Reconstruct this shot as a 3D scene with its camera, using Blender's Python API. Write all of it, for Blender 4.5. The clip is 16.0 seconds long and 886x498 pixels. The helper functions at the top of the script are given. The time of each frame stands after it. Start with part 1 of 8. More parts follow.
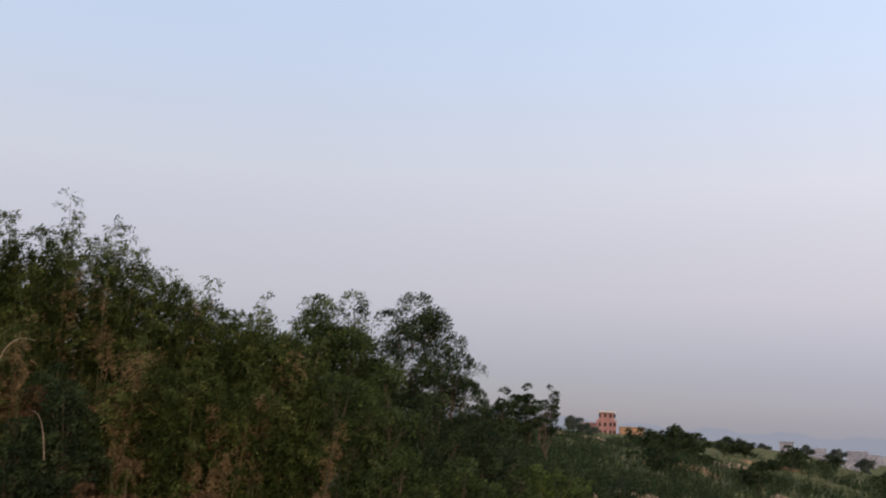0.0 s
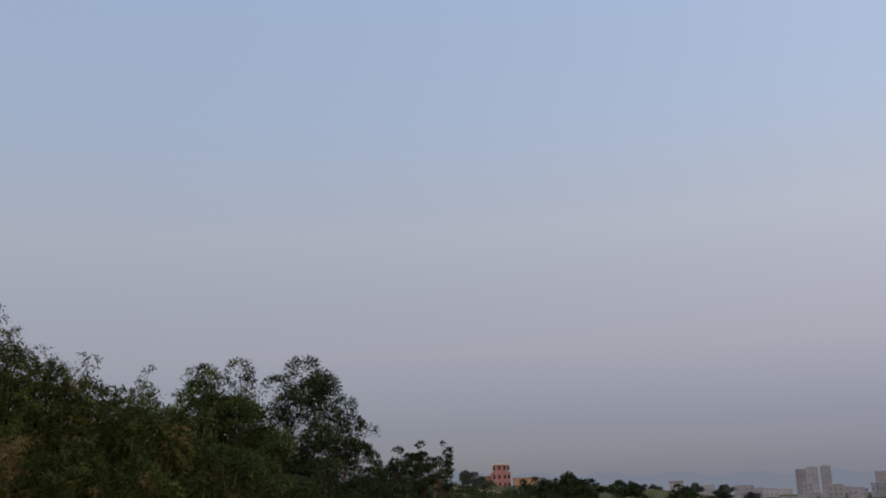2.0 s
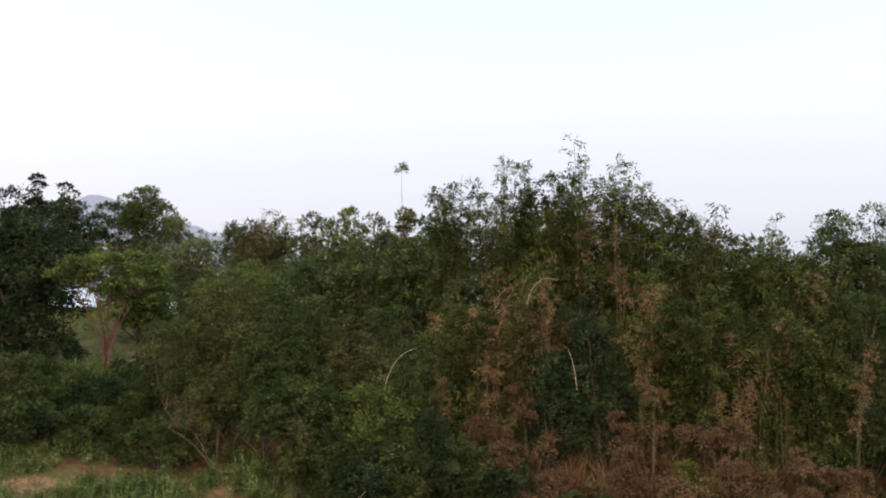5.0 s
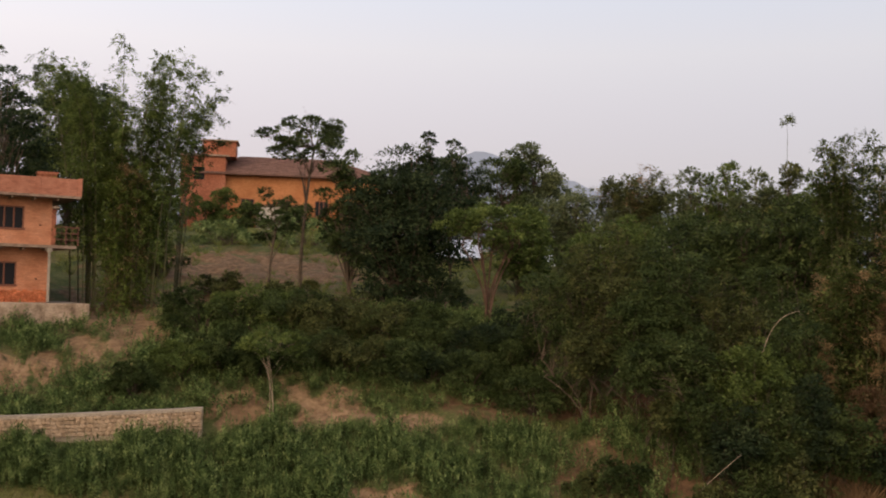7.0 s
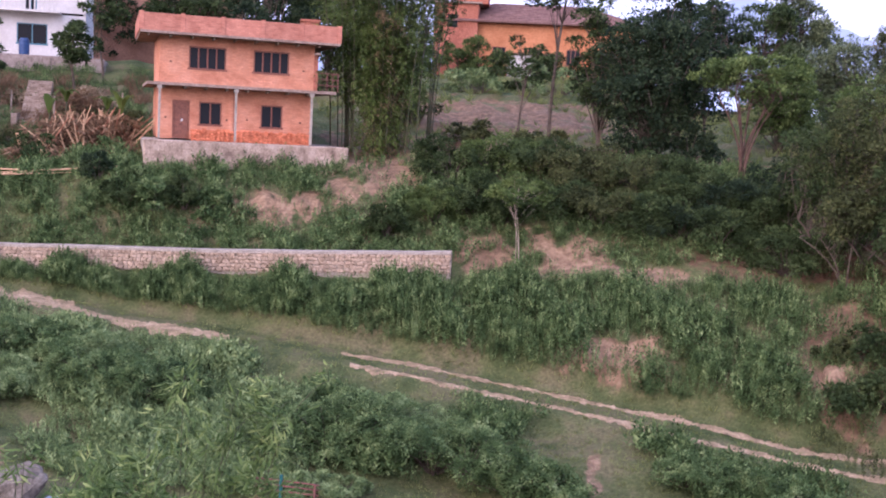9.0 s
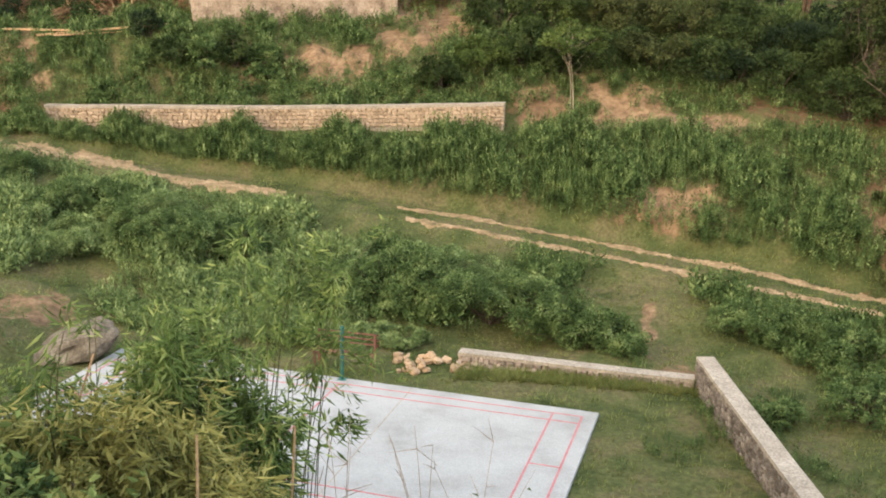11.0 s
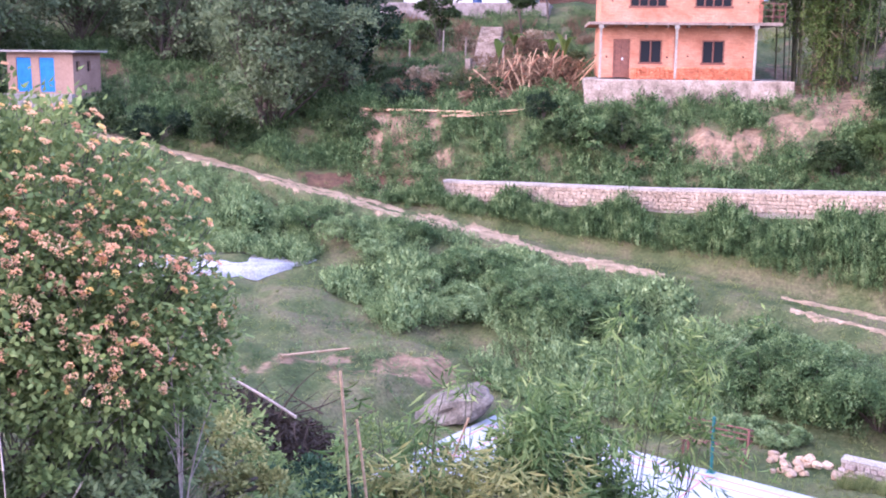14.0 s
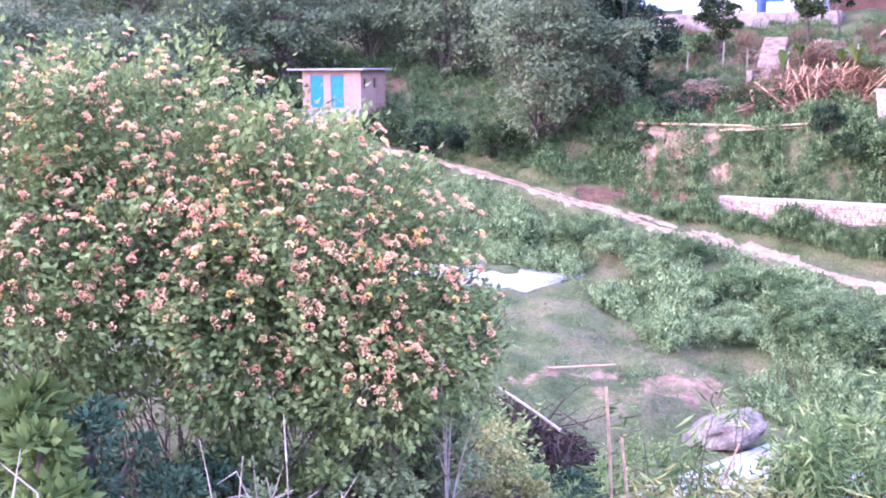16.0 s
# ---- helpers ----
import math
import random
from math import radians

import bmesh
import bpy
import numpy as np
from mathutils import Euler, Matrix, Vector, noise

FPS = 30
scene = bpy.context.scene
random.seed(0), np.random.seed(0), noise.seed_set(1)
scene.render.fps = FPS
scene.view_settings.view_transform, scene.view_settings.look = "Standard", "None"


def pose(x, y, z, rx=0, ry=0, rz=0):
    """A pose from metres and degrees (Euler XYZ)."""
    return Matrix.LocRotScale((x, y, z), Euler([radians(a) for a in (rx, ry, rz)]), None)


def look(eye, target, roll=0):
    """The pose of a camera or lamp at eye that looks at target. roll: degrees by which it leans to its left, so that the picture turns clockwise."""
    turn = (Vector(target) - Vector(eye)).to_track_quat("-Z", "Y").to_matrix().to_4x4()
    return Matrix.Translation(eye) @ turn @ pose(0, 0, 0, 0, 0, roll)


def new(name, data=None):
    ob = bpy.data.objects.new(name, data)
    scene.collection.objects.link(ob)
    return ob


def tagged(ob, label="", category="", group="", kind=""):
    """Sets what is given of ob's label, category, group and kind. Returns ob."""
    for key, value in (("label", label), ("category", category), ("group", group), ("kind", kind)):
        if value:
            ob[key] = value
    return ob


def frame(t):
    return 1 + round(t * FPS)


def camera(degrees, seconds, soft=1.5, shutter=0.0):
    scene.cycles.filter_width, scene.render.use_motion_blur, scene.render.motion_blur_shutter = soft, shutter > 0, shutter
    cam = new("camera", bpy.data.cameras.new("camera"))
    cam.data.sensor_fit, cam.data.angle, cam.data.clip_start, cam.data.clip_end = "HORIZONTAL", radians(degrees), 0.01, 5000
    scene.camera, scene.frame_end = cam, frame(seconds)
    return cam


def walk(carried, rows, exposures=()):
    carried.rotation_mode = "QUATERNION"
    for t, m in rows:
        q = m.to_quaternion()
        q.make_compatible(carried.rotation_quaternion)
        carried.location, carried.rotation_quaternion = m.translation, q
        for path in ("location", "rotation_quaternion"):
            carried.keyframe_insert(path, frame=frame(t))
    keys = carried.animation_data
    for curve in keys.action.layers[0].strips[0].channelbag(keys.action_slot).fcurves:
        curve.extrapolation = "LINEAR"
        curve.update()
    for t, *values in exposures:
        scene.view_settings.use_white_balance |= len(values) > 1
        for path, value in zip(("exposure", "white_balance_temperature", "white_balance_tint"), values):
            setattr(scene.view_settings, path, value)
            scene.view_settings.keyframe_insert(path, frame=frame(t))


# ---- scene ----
EYE = (0.0, 0.0, 10.95)
cam = camera(45.7, 16.0, soft=1.9, shutter=0.15)

# seconds, heading to the left of +Y, tilt up, lean
TURNS = (
    (0.0, -52.84, 8.86, 1.97),
    (0.5, -58.05, 13.47, 1.50),
    (1.0, -59.93, 13.15, 0.57),
    (1.5, -60.56, 13.02, -0.70),
    (2.0, -59.27, 12.03, -2.22),
    (2.5, -56.98, 11.09, -1.61),
    (3.0, -54.58, 9.10, -0.93),
    (3.5, -48.74, 6.62, -1.60),
    (4.0, -36.58, 4.61, -2.80),
    (4.5, -29.93, 4.88, -2.07),
    (4.7, -28.22, 5.01, -1.41),
    (6.8, -7.70, 2.00, 0.67),
    (7.0, -5.40, 2.13, 1.54),
    (7.5, -1.47, 0.06, 3.59),
    (8.0, 1.49, -1.21, 3.34),
    (8.5, 4.88, -3.85, 3.48),
    (9.0, 7.67, -6.52, 2.96),
    (9.2, 8.30, -7.36, 2.37),
    (11.3, 11.47, -16.00, 1.04),
    (11.5, 12.58, -16.74, 0.76),
    (12.0, 15.95, -16.84, 0.23),
    (12.5, 20.26, -15.77, -0.07),
    (13.0, 22.99, -15.28, 0.50),
    (13.5, 28.10, -13.27, 0.53),
    (14.0, 31.28, -10.60, 0.61),
    (14.5, 34.34, -9.35, -0.75),
    (15.0, 37.84, -10.45, -1.01),
    (15.5, 42.88, -10.44, -0.53),
    (16.0, 46.13, -9.88, -0.29),
)


def aimed(yaw, tilt, lean):
    return Matrix.Translation(EYE) @ pose(0, 0, 0, 0, 0, yaw) @ pose(0, 0, 0, 90 + tilt, 0, 0) @ pose(0, 0, 0, 0, 0, lean)


EXPOSURES = (
    (0.0, 1.68, 6900, 11), (0.5, 1.15, 6600, 10), (1.0, 0.85, 6500, 9), (1.5, 0.8, 6500, 9), (2.0, 1.05, 6500, 9), (2.5, 1.32, 6500, 8), (3.0, 1.52, 6700, 9), (3.5, 1.72, 7000, 10), (4.0, 2.0, 6950, 10),
    (4.5, 2.4, 6850, 10), (7.0, 1.85, 7600, 13), (7.5, 2.05, 7500, 13), (8.0, 2.4, 7300, 13), (8.5, 2.7, 7400, 16), (9.0, 2.95, 5300, 33), (11.5, 3.18, 7300, -2), (12.5, 3.4, 7500, -3), (13.0, 3.42, 7000, 5), (13.5, 3.54, 6000, 20),
    (14.0, 3.75, 4950, 37), (14.5, 4.0, 4750, 40), (15.0, 4.14, 4700, 43), (15.5, 4.22, 4700, 47), (16.0, 4.4, 4800, 51),
)
walk(cam, [(t, aimed(y, p, r)) for t, y, p, r in TURNS], exposures=EXPOSURES)

# ---- light: dusk sky, low sun behind the camera and to its left ----
SUN_AZ, SUN_EL = 214.0, 9.0
world = bpy.data.worlds.new("dusk_sky")
scene.world = world
world.use_nodes = True
wn = world.node_tree
wn.nodes.clear()
sky = wn.nodes.new("ShaderNodeTexSky")
sky.sky_type = 'NISHITA'
sky.sun_disc = False
sky.sun_elevation = radians(SUN_EL)
sky.sun_rotation = radians(SUN_AZ)
sky.altitude = 1300
sky.air_density = 1.0
sky.dust_density = 1.0
sky.ozone_density = 2.0
# dusk haze: pale mauve belt over the horizon, clear blue above
coords = wn.nodes.new("ShaderNodeTexCoord")
parts_xyz = wn.nodes.new("ShaderNodeSeparateXYZ")
haze = wn.nodes.new("ShaderNodeValToRGB")
HAZE = ((0.0, (0.17, 0.17, 0.21)), (0.46, (0.18, 0.18, 0.225)), (0.495, (0.145, 0.155, 0.235)), (0.52, (0.200, 0.190, 0.285)),
        (0.555, (0.352, 0.318, 0.372)), (0.61, (0.435, 0.437, 0.492)), (0.66, (0.39, 0.455, 0.585)), (0.73, (0.35, 0.44, 0.62)), (1.0, (0.36, 0.42, 0.55)))
stops = haze.color_ramp.elements
while len(stops) < len(HAZE):
    stops.new(0.5)
for e, (p, c) in zip(stops, HAZE):
    e.position, e.color = p, (*c, 1)
lift = wn.nodes.new("ShaderNodeMath")
lift.operation = 'MULTIPLY_ADD'
lift.inputs[1].default_value, lift.inputs[2].default_value = 0.5, 0.5
wn.links.new(coords.outputs["Generated"], parts_xyz.inputs["Vector"])
wn.links.new(parts_xyz.outputs["Z"], lift.inputs[0])
wn.links.new(lift.outputs["Value"], haze.inputs["Fac"])
background = wn.nodes.new("ShaderNodeBackground")
background.inputs["Strength"].default_value = 0.05 * 0.2
veil = wn.nodes.new("ShaderNodeBackground")
veil.inputs["Strength"].default_value = 0.55
both = wn.nodes.new("ShaderNodeAddShader")
wout = wn.nodes.new("ShaderNodeOutputWorld")
wn.links.new(sky.outputs["Color"], background.inputs["Color"])
# the sky is brighter and warmer on the side where the sun has gone down
toward_sun = wn.nodes.new("ShaderNodeVectorMath")
toward_sun.operation = 'DOT_PRODUCT'
toward_sun.inputs[1].default_value = (math.sin(radians(SUN_AZ)), math.cos(radians(SUN_AZ)), 0.15)
wn.links.new(coords.outputs["Generated"], toward_sun.inputs[0])
glow = wn.nodes.new("ShaderNodeMapRange")
glow.inputs["From Min"].default_value, glow.inputs["From Max"].default_value = 0.1, 1.0
glow.inputs["To Min"].default_value, glow.inputs["To Max"].default_value = 0.0, 1.0
wn.links.new(toward_sun.outputs["Value"], glow.inputs["Value"])
warm = wn.nodes.new("ShaderNodeMix")
warm.data_type = 'RGBA'
warm.inputs[7].default_value = (1.15, 0.95, 0.78, 1)
wn.links.new(glow.outputs["Result"], warm.inputs[0])
dim = wn.nodes.new("ShaderNodeMapRange")
dim.inputs["From Min"].default_value, dim.inputs["From Max"].default_value = -1.0, -0.45
dim.inputs["To Min"].default_value, dim.inputs["To Max"].default_value = 0.66, 1.0
wn.links.new(toward_sun.outputs["Value"], dim.inputs["Value"])
dimmed = wn.nodes.new("ShaderNodeVectorMath")
dimmed.operation = 'SCALE'
wn.links.new(haze.outputs["Color"], dimmed.inputs[0])
wn.links.new(dim.outputs["Result"], dimmed.inputs["Scale"])
wn.links.new(dimmed.outputs["Vector"], warm.inputs[6])
wn.links.new(warm.outputs[2], veil.inputs["Color"])
wn.links.new(background.outputs["Background"], both.inputs[0])
wn.links.new(veil.outputs["Background"], both.inputs[1])
wn.links.new(both.outputs["Shader"], wout.inputs["Surface"])

sun_data = bpy.data.lights.new("sun", 'SUN')
sun_data.energy = 0.30
sun_data.angle = radians(25)
sun_data.color = (1.0, 0.82, 0.66)
sun = new("sun", sun_data)
toward = Vector((math.sin(radians(SUN_AZ)) * math.cos(radians(16)), math.cos(radians(SUN_AZ)) * math.cos(radians(16)), math.sin(radians(16))))
sun.matrix_world = look(toward * 50, (0, 0, 0))


# ---- materials ----
def mat(name, colours, scale=4.0, rough=0.85, bump=0.3, fine=40.0, metal=0.0, spread=0.0, detail=6.0, grain_depth=0.3):
    """Two noises: a broad one blends the colours, a fine one gives grain and relief. spread: variation from piece to piece."""
    m = bpy.data.materials.new(name)
    m.use_nodes = True
    nt = m.node_tree
    bsdf = nt.nodes["Principled BSDF"]
    bsdf.inputs["Roughness"].default_value = rough
    bsdf.inputs["Metallic"].default_value = metal
    bsdf.inputs["Specular IOR Level"].default_value = 0.05 if rough > 0.8 else 0.3
    co = nt.nodes.new("ShaderNodeNewGeometry")
    broad = nt.nodes.new("ShaderNodeTexNoise")
    broad.inputs["Scale"].default_value, broad.inputs["Detail"].default_value = scale, detail
    broad.inputs["Roughness"].default_value = 0.62
    grain = nt.nodes.new("ShaderNodeTexNoise")
    grain.inputs["Scale"].default_value, grain.inputs["Detail"].default_value = fine, 3.0
    ramp = nt.nodes.new("ShaderNodeValToRGB")
    els = ramp.color_ramp.elements
    k = len(colours)
    while len(els) < k:
        els.new(0.5)
    for i, c in enumerate(colours):
        els[i].position = 0.3 + 0.4 * i / max(1, k - 1)
        els[i].color = (*c, 1)
    nt.links.new(co.outputs["Position"], broad.inputs["Vector"])
    nt.links.new(co.outputs["Position"], grain.inputs["Vector"])
    nt.links.new(broad.outputs["Fac"], ramp.inputs["Fac"])
    hsv = nt.nodes.new("ShaderNodeHueSaturation")
    rng = nt.nodes.new("ShaderNodeMapRange")
    rng.inputs["To Min"].default_value, rng.inputs["To Max"].default_value = 1 - grain_depth, 1 + grain_depth
    rng.inputs["From Min"].default_value, rng.inputs["From Max"].default_value = 0.3, 0.7
    nt.links.new(grain.outputs["Fac"], rng.inputs["Value"])
    nt.links.new(ramp.outputs["Color"], hsv.inputs["Color"])
    value = rng.outputs["Result"]
    if spread:
        info = nt.nodes.new("ShaderNodeObjectInfo")
        var = nt.nodes.new("ShaderNodeMapRange")
        var.inputs["To Min"].default_value, var.inputs["To Max"].default_value = 1 - spread, 1 + spread
        nt.links.new(info.outputs["Random"], var.inputs["Value"])
        mul = nt.nodes.new("ShaderNodeMath")
        mul.operation = 'MULTIPLY'
        nt.links.new(var.outputs["Result"], mul.inputs[0])
        nt.links.new(value, mul.inputs[1])
        value = mul.outputs["Value"]
    nt.links.new(value, hsv.inputs["Value"])
    nt.links.new(hsv.outputs["Color"], bsdf.inputs["Base Color"])
    if bump:
        b = nt.nodes.new("ShaderNodeBump")
        b.inputs["Strength"].default_value, b.inputs["Distance"].default_value = bump, 0.03
        nt.links.new(grain.outputs["Fac"], b.inputs["Height"])
        nt.links.new(b.outputs["Normal"], bsdf.inputs["Normal"])
    return m


def leaf_mat(name, dark, mid, light, through_light=0.35, patch=0.6, plant=0.45):
    """Leaves: colour from leaf to leaf and in broad patches, some light passing through."""
    m = bpy.data.materials.new(name)
    m.use_nodes = True
    nt = m.node_tree
    nt.nodes.clear()
    geo = nt.nodes.new("ShaderNodeNewGeometry")
    ramp = nt.nodes.new("ShaderNodeValToRGB")
    els = ramp.color_ramp.elements
    els.new(0.5)
    for e, p, c in zip(els, (0.05, 0.55, 1.0), (dark, mid, light)):
        e.position, e.color = p, (*c, 1)
    noise_tex = nt.nodes.new("ShaderNodeTexNoise")
    noise_tex.inputs["Scale"].default_value, noise_tex.inputs["Detail"].default_value = patch, 3.0
    nt.links.new(geo.outputs["Position"], noise_tex.inputs["Vector"])
    mixv = nt.nodes.new("ShaderNodeMath")
    mixv.operation = 'MULTIPLY_ADD'
    mixv.inputs[1].default_value = 1.0 - plant
    spread = nt.nodes.new("ShaderNodeMapRange")
    spread.inputs["From Min"].default_value, spread.inputs["From Max"].default_value = 0.3, 0.7
    spread.inputs["To Min"].default_value, spread.inputs["To Max"].default_value = 0.0, plant
    nt.links.new(noise_tex.outputs["Fac"], spread.inputs["Value"])
    nt.links.new(geo.outputs["Random Per Island"], mixv.inputs[0])
    nt.links.new(spread.outputs["Result"], mixv.inputs[2])
    nt.links.new(mixv.outputs["Value"], ramp.inputs["Fac"])
    diff = nt.nodes.new("ShaderNodeBsdfPrincipled")
    diff.inputs["Roughness"].default_value = 0.7
    diff.inputs["Specular IOR Level"].default_value = 0.06
    trans = nt.nodes.new("ShaderNodeBsdfTranslucent")
    mix = nt.nodes.new("ShaderNodeMixShader")
    mix.inputs["Fac"].default_value = through_light
    out = nt.nodes.new("ShaderNodeOutputMaterial")
    nt.links.new(ramp.outputs["Color"], diff.inputs["Base Color"])
    nt.links.new(ramp.outputs["Color"], trans.inputs["Color"])
    nt.links.new(diff.outputs["BSDF"], mix.inputs[1])
    nt.links.new(trans.outputs["BSDF"], mix.inputs[2])
    nt.links.new(mix.outputs["Shader"], out.inputs["Surface"])
    return m


M_GROUND = mat("grassy_soil", [(0.026, 0.034, 0.012), (0.052, 0.065, 0.023), (0.082, 0.088, 0.034), (0.115, 0.10, 0.050), (0.05, 0.062, 0.022)], scale=0.45, fine=9.0, bump=1.0, detail=15.0)


def earth_through(m):
    """Bare tan and red earth breaking through the turf in ragged patches."""
    nt = m.node_tree
    bsdf = nt.nodes["Principled BSDF"]
    turf = bsdf.inputs["Base Color"].links[0].from_socket
    geo = nt.nodes.new("ShaderNodeNewGeometry")
    bare, red = nt.nodes.new("ShaderNodeAttribute"), nt.nodes.new("ShaderNodeAttribute")
    bare.attribute_name, red.attribute_name = "bare", "red"
    ragged, clods = nt.nodes.new("ShaderNodeTexNoise"), nt.nodes.new("ShaderNodeTexNoise")
    ragged.inputs["Scale"].default_value, ragged.inputs["Detail"].default_value, ragged.inputs["Roughness"].default_value = 1.1, 9.0, 0.66
    clods.inputs["Scale"].default_value, clods.inputs["Detail"].default_value, clods.inputs["Roughness"].default_value = 2.6, 8.0, 0.7
    for tex in (ragged, clods):
        nt.links.new(geo.outputs["Position"], tex.inputs["Vector"])
    add = nt.nodes.new("ShaderNodeMath")
    add.operation = 'MULTIPLY_ADD'
    add.inputs[1].default_value = 1.5
    nt.links.new(ragged.outputs["Fac"], add.inputs[0])
    nt.links.new(bare.outputs["Fac"], add.inputs[2])
    edge = nt.nodes.new("ShaderNodeMapRange")
    edge.interpolation_type = 'SMOOTHSTEP'
    edge.inputs["From Min"].default_value, edge.inputs["From Max"].default_value = 1.3, 1.6
    nt.links.new(add.outputs["Value"], edge.inputs["Value"])
    ramps = []
    for colours in (((0.10, 0.067, 0.04), (0.21, 0.135, 0.08), (0.31, 0.205, 0.125)), ((0.046, 0.028, 0.018), (0.094, 0.053, 0.031), (0.155, 0.088, 0.052))):
        ramp = nt.nodes.new("ShaderNodeValToRGB")
        els = ramp.color_ramp.elements
        els.new(0.5)
        for e, q, c in zip(els, (0.32, 0.5, 0.66), colours):
            e.position, e.color = q, (*c, 1)
        nt.links.new(clods.outputs["Fac"], ramp.inputs["Fac"])
        ramps.append(ramp)
    soil, mix = nt.nodes.new("ShaderNodeMix"), nt.nodes.new("ShaderNodeMix")
    soil.data_type = mix.data_type = 'RGBA'
    nt.links.new(red.outputs["Fac"], soil.inputs[0])
    nt.links.new(ramps[0].outputs["Color"], soil.inputs[6])
    nt.links.new(ramps[1].outputs["Color"], soil.inputs[7])
    nt.links.new(edge.outputs["Result"], mix.inputs[0])
    nt.links.new(turf, mix.inputs[6])
    nt.links.new(soil.outputs[2], mix.inputs[7])
    nt.links.new(mix.outputs[2], bsdf.inputs["Base Color"])
    bump = nt.nodes.new("ShaderNodeBump")
    bump.inputs["Strength"].default_value, bump.inputs["Distance"].default_value = 0.9, 0.18
    nt.links.new(clods.outputs["Fac"], bump.inputs["Height"])
    nt.links.new(bsdf.inputs["Normal"].links[0].from_socket, bump.inputs["Normal"])
    nt.links.new(bump.outputs["Normal"], bsdf.inputs["Normal"])


earth_through(M_GROUND)
M_SOIL = mat("bare_earth", [(0.055, 0.052, 0.024), (0.15, 0.095, 0.056), (0.22, 0.145, 0.088), (0.28, 0.19, 0.12)], scale=1.3, fine=9, bump=1.0, detail=10.0)
M_TRACK = mat("dusty_track", [(0.11, 0.084, 0.045), (0.25, 0.17, 0.095), (0.37, 0.26, 0.16)], scale=1.8, fine=12, bump=0.7, detail=10.0)
M_CONCRETE = mat("pale_concrete", [(0.231, 0.225, 0.215), (0.295, 0.291, 0.281), (0.329, 0.325, 0.315)], scale=0.7, fine=25, bump=0.15, grain_depth=0.12)
M_COPING = mat("cement_coping", [(0.21, 0.175, 0.138), (0.34, 0.29, 0.235)], scale=2, fine=18, bump=0.5, detail=10.0)
M_PLINTH = mat("stained_cement", [(0.13, 0.09, 0.062), (0.29, 0.215, 0.155), (0.40, 0.31, 0.235)], scale=1.6, fine=14, bump=0.6, detail=10.0)
M_ROCK = mat("lichened_rock", [(0.070, 0.058, 0.044), (0.125, 0.103, 0.078), (0.179, 0.156, 0.125)], scale=2.5, fine=14, bump=1.0, detail=10.0)
M_MORTAR = mat("grey_mortar", [(0.25, 0.20, 0.15), (0.33, 0.27, 0.21)], scale=4, fine=30, bump=0.5)
M_STONE = mat("field_stone", [(0.22, 0.155, 0.105), (0.31, 0.23, 0.16), (0.37, 0.28, 0.20)], scale=3, fine=22, bump=0.7, spread=0.14)
M_GREYSTONE = mat("grey_field_stone", [(0.14, 0.11, 0.09), (0.24, 0.19, 0.16), (0.30, 0.25, 0.21)], scale=3, fine=22, bump=0.7, spread=0.35)
M_DARKSTONE = mat("dark_field_stone", [(0.085, 0.07, 0.06), (0.15, 0.125, 0.105), (0.20, 0.17, 0.145)], scale=3, fine=22, bump=0.7, spread=0.4)
M_BOULDER = mat("sandstone_boulder", [(0.262, 0.172, 0.102), (0.361, 0.262, 0.172)], scale=4, fine=25, bump=0.5, spread=0.25)
M_BRICK = mat("orange_brickwork", [(0.38, 0.150, 0.085), (0.49, 0.215, 0.125), (0.55, 0.265, 0.165)], scale=0.9, fine=16, bump=0.3, spread=0.12, grain_depth=0.12)
M_LOOSE_BRICK = mat("fresh_brick", [(0.44, 0.13, 0.06), (0.56, 0.20, 0.10)], scale=3, fine=14, bump=0.4, spread=0.25)
M_PARAPET = mat("dusty_brick", [(0.32, 0.125, 0.082), (0.45, 0.195, 0.13)], scale=1.4, fine=18, bump=0.3, spread=0.1, grain_depth=0.12)
M_SLAB = mat("weathered_slab", [(0.17, 0.115, 0.085), (0.30, 0.225, 0.175)], scale=2, fine=20, bump=0.3)
M_WOOD = mat("red_brown_timber", [(0.13, 0.05, 0.03), (0.21, 0.085, 0.052)], scale=5, fine=40, rough=0.6, bump=0.2)
M_BLUE = mat("blue_paint", [(0.02, 0.14, 0.36), (0.03, 0.19, 0.45)], scale=3, fine=20, rough=0.5, bump=0.1)
M_WHITE = mat("white_plaster", [(0.46, 0.425, 0.385), (0.58, 0.55, 0.515)], scale=0.8, fine=15, bump=0.15, grain_depth=0.12)
M_PINK = mat("pale_plaster", [(0.28, 0.165, 0.11), (0.38, 0.235, 0.16)], scale=1.2, fine=15, bump=0.2, grain_depth=0.15)
M_ORANGE = mat("ochre_brick_wall", [(0.34, 0.135, 0.06), (0.45, 0.20, 0.095)], scale=0.5, fine=8, bump=0.2, grain_depth=0.12)
M_TILE = mat("brown_roof_tile", [(0.10, 0.055, 0.045), (0.17, 0.10, 0.08)], scale=1.5, fine=10, bump=0.4)
M_SHEET = mat("zinc_sheet", [(0.50, 0.55, 0.62), (0.62, 0.66, 0.72)], scale=0.8, fine=6, rough=0.4, bump=0.1, metal=0.3)
M_GREEN = mat("green_post_paint", [(0.01, 0.07, 0.06), (0.02, 0.10, 0.08)], scale=5, fine=30, rough=0.5, bump=0.05)
M_REDMETAL = mat("rusty_red_metal", [(0.11, 0.045, 0.035), (0.17, 0.07, 0.05)], scale=6, fine=30, rough=0.7, bump=0.2)
M_LINE = mat("red_line_paint", [(0.34, 0.10, 0.11), (0.42, 0.19, 0.19)], scale=5, fine=30, bump=0.1)
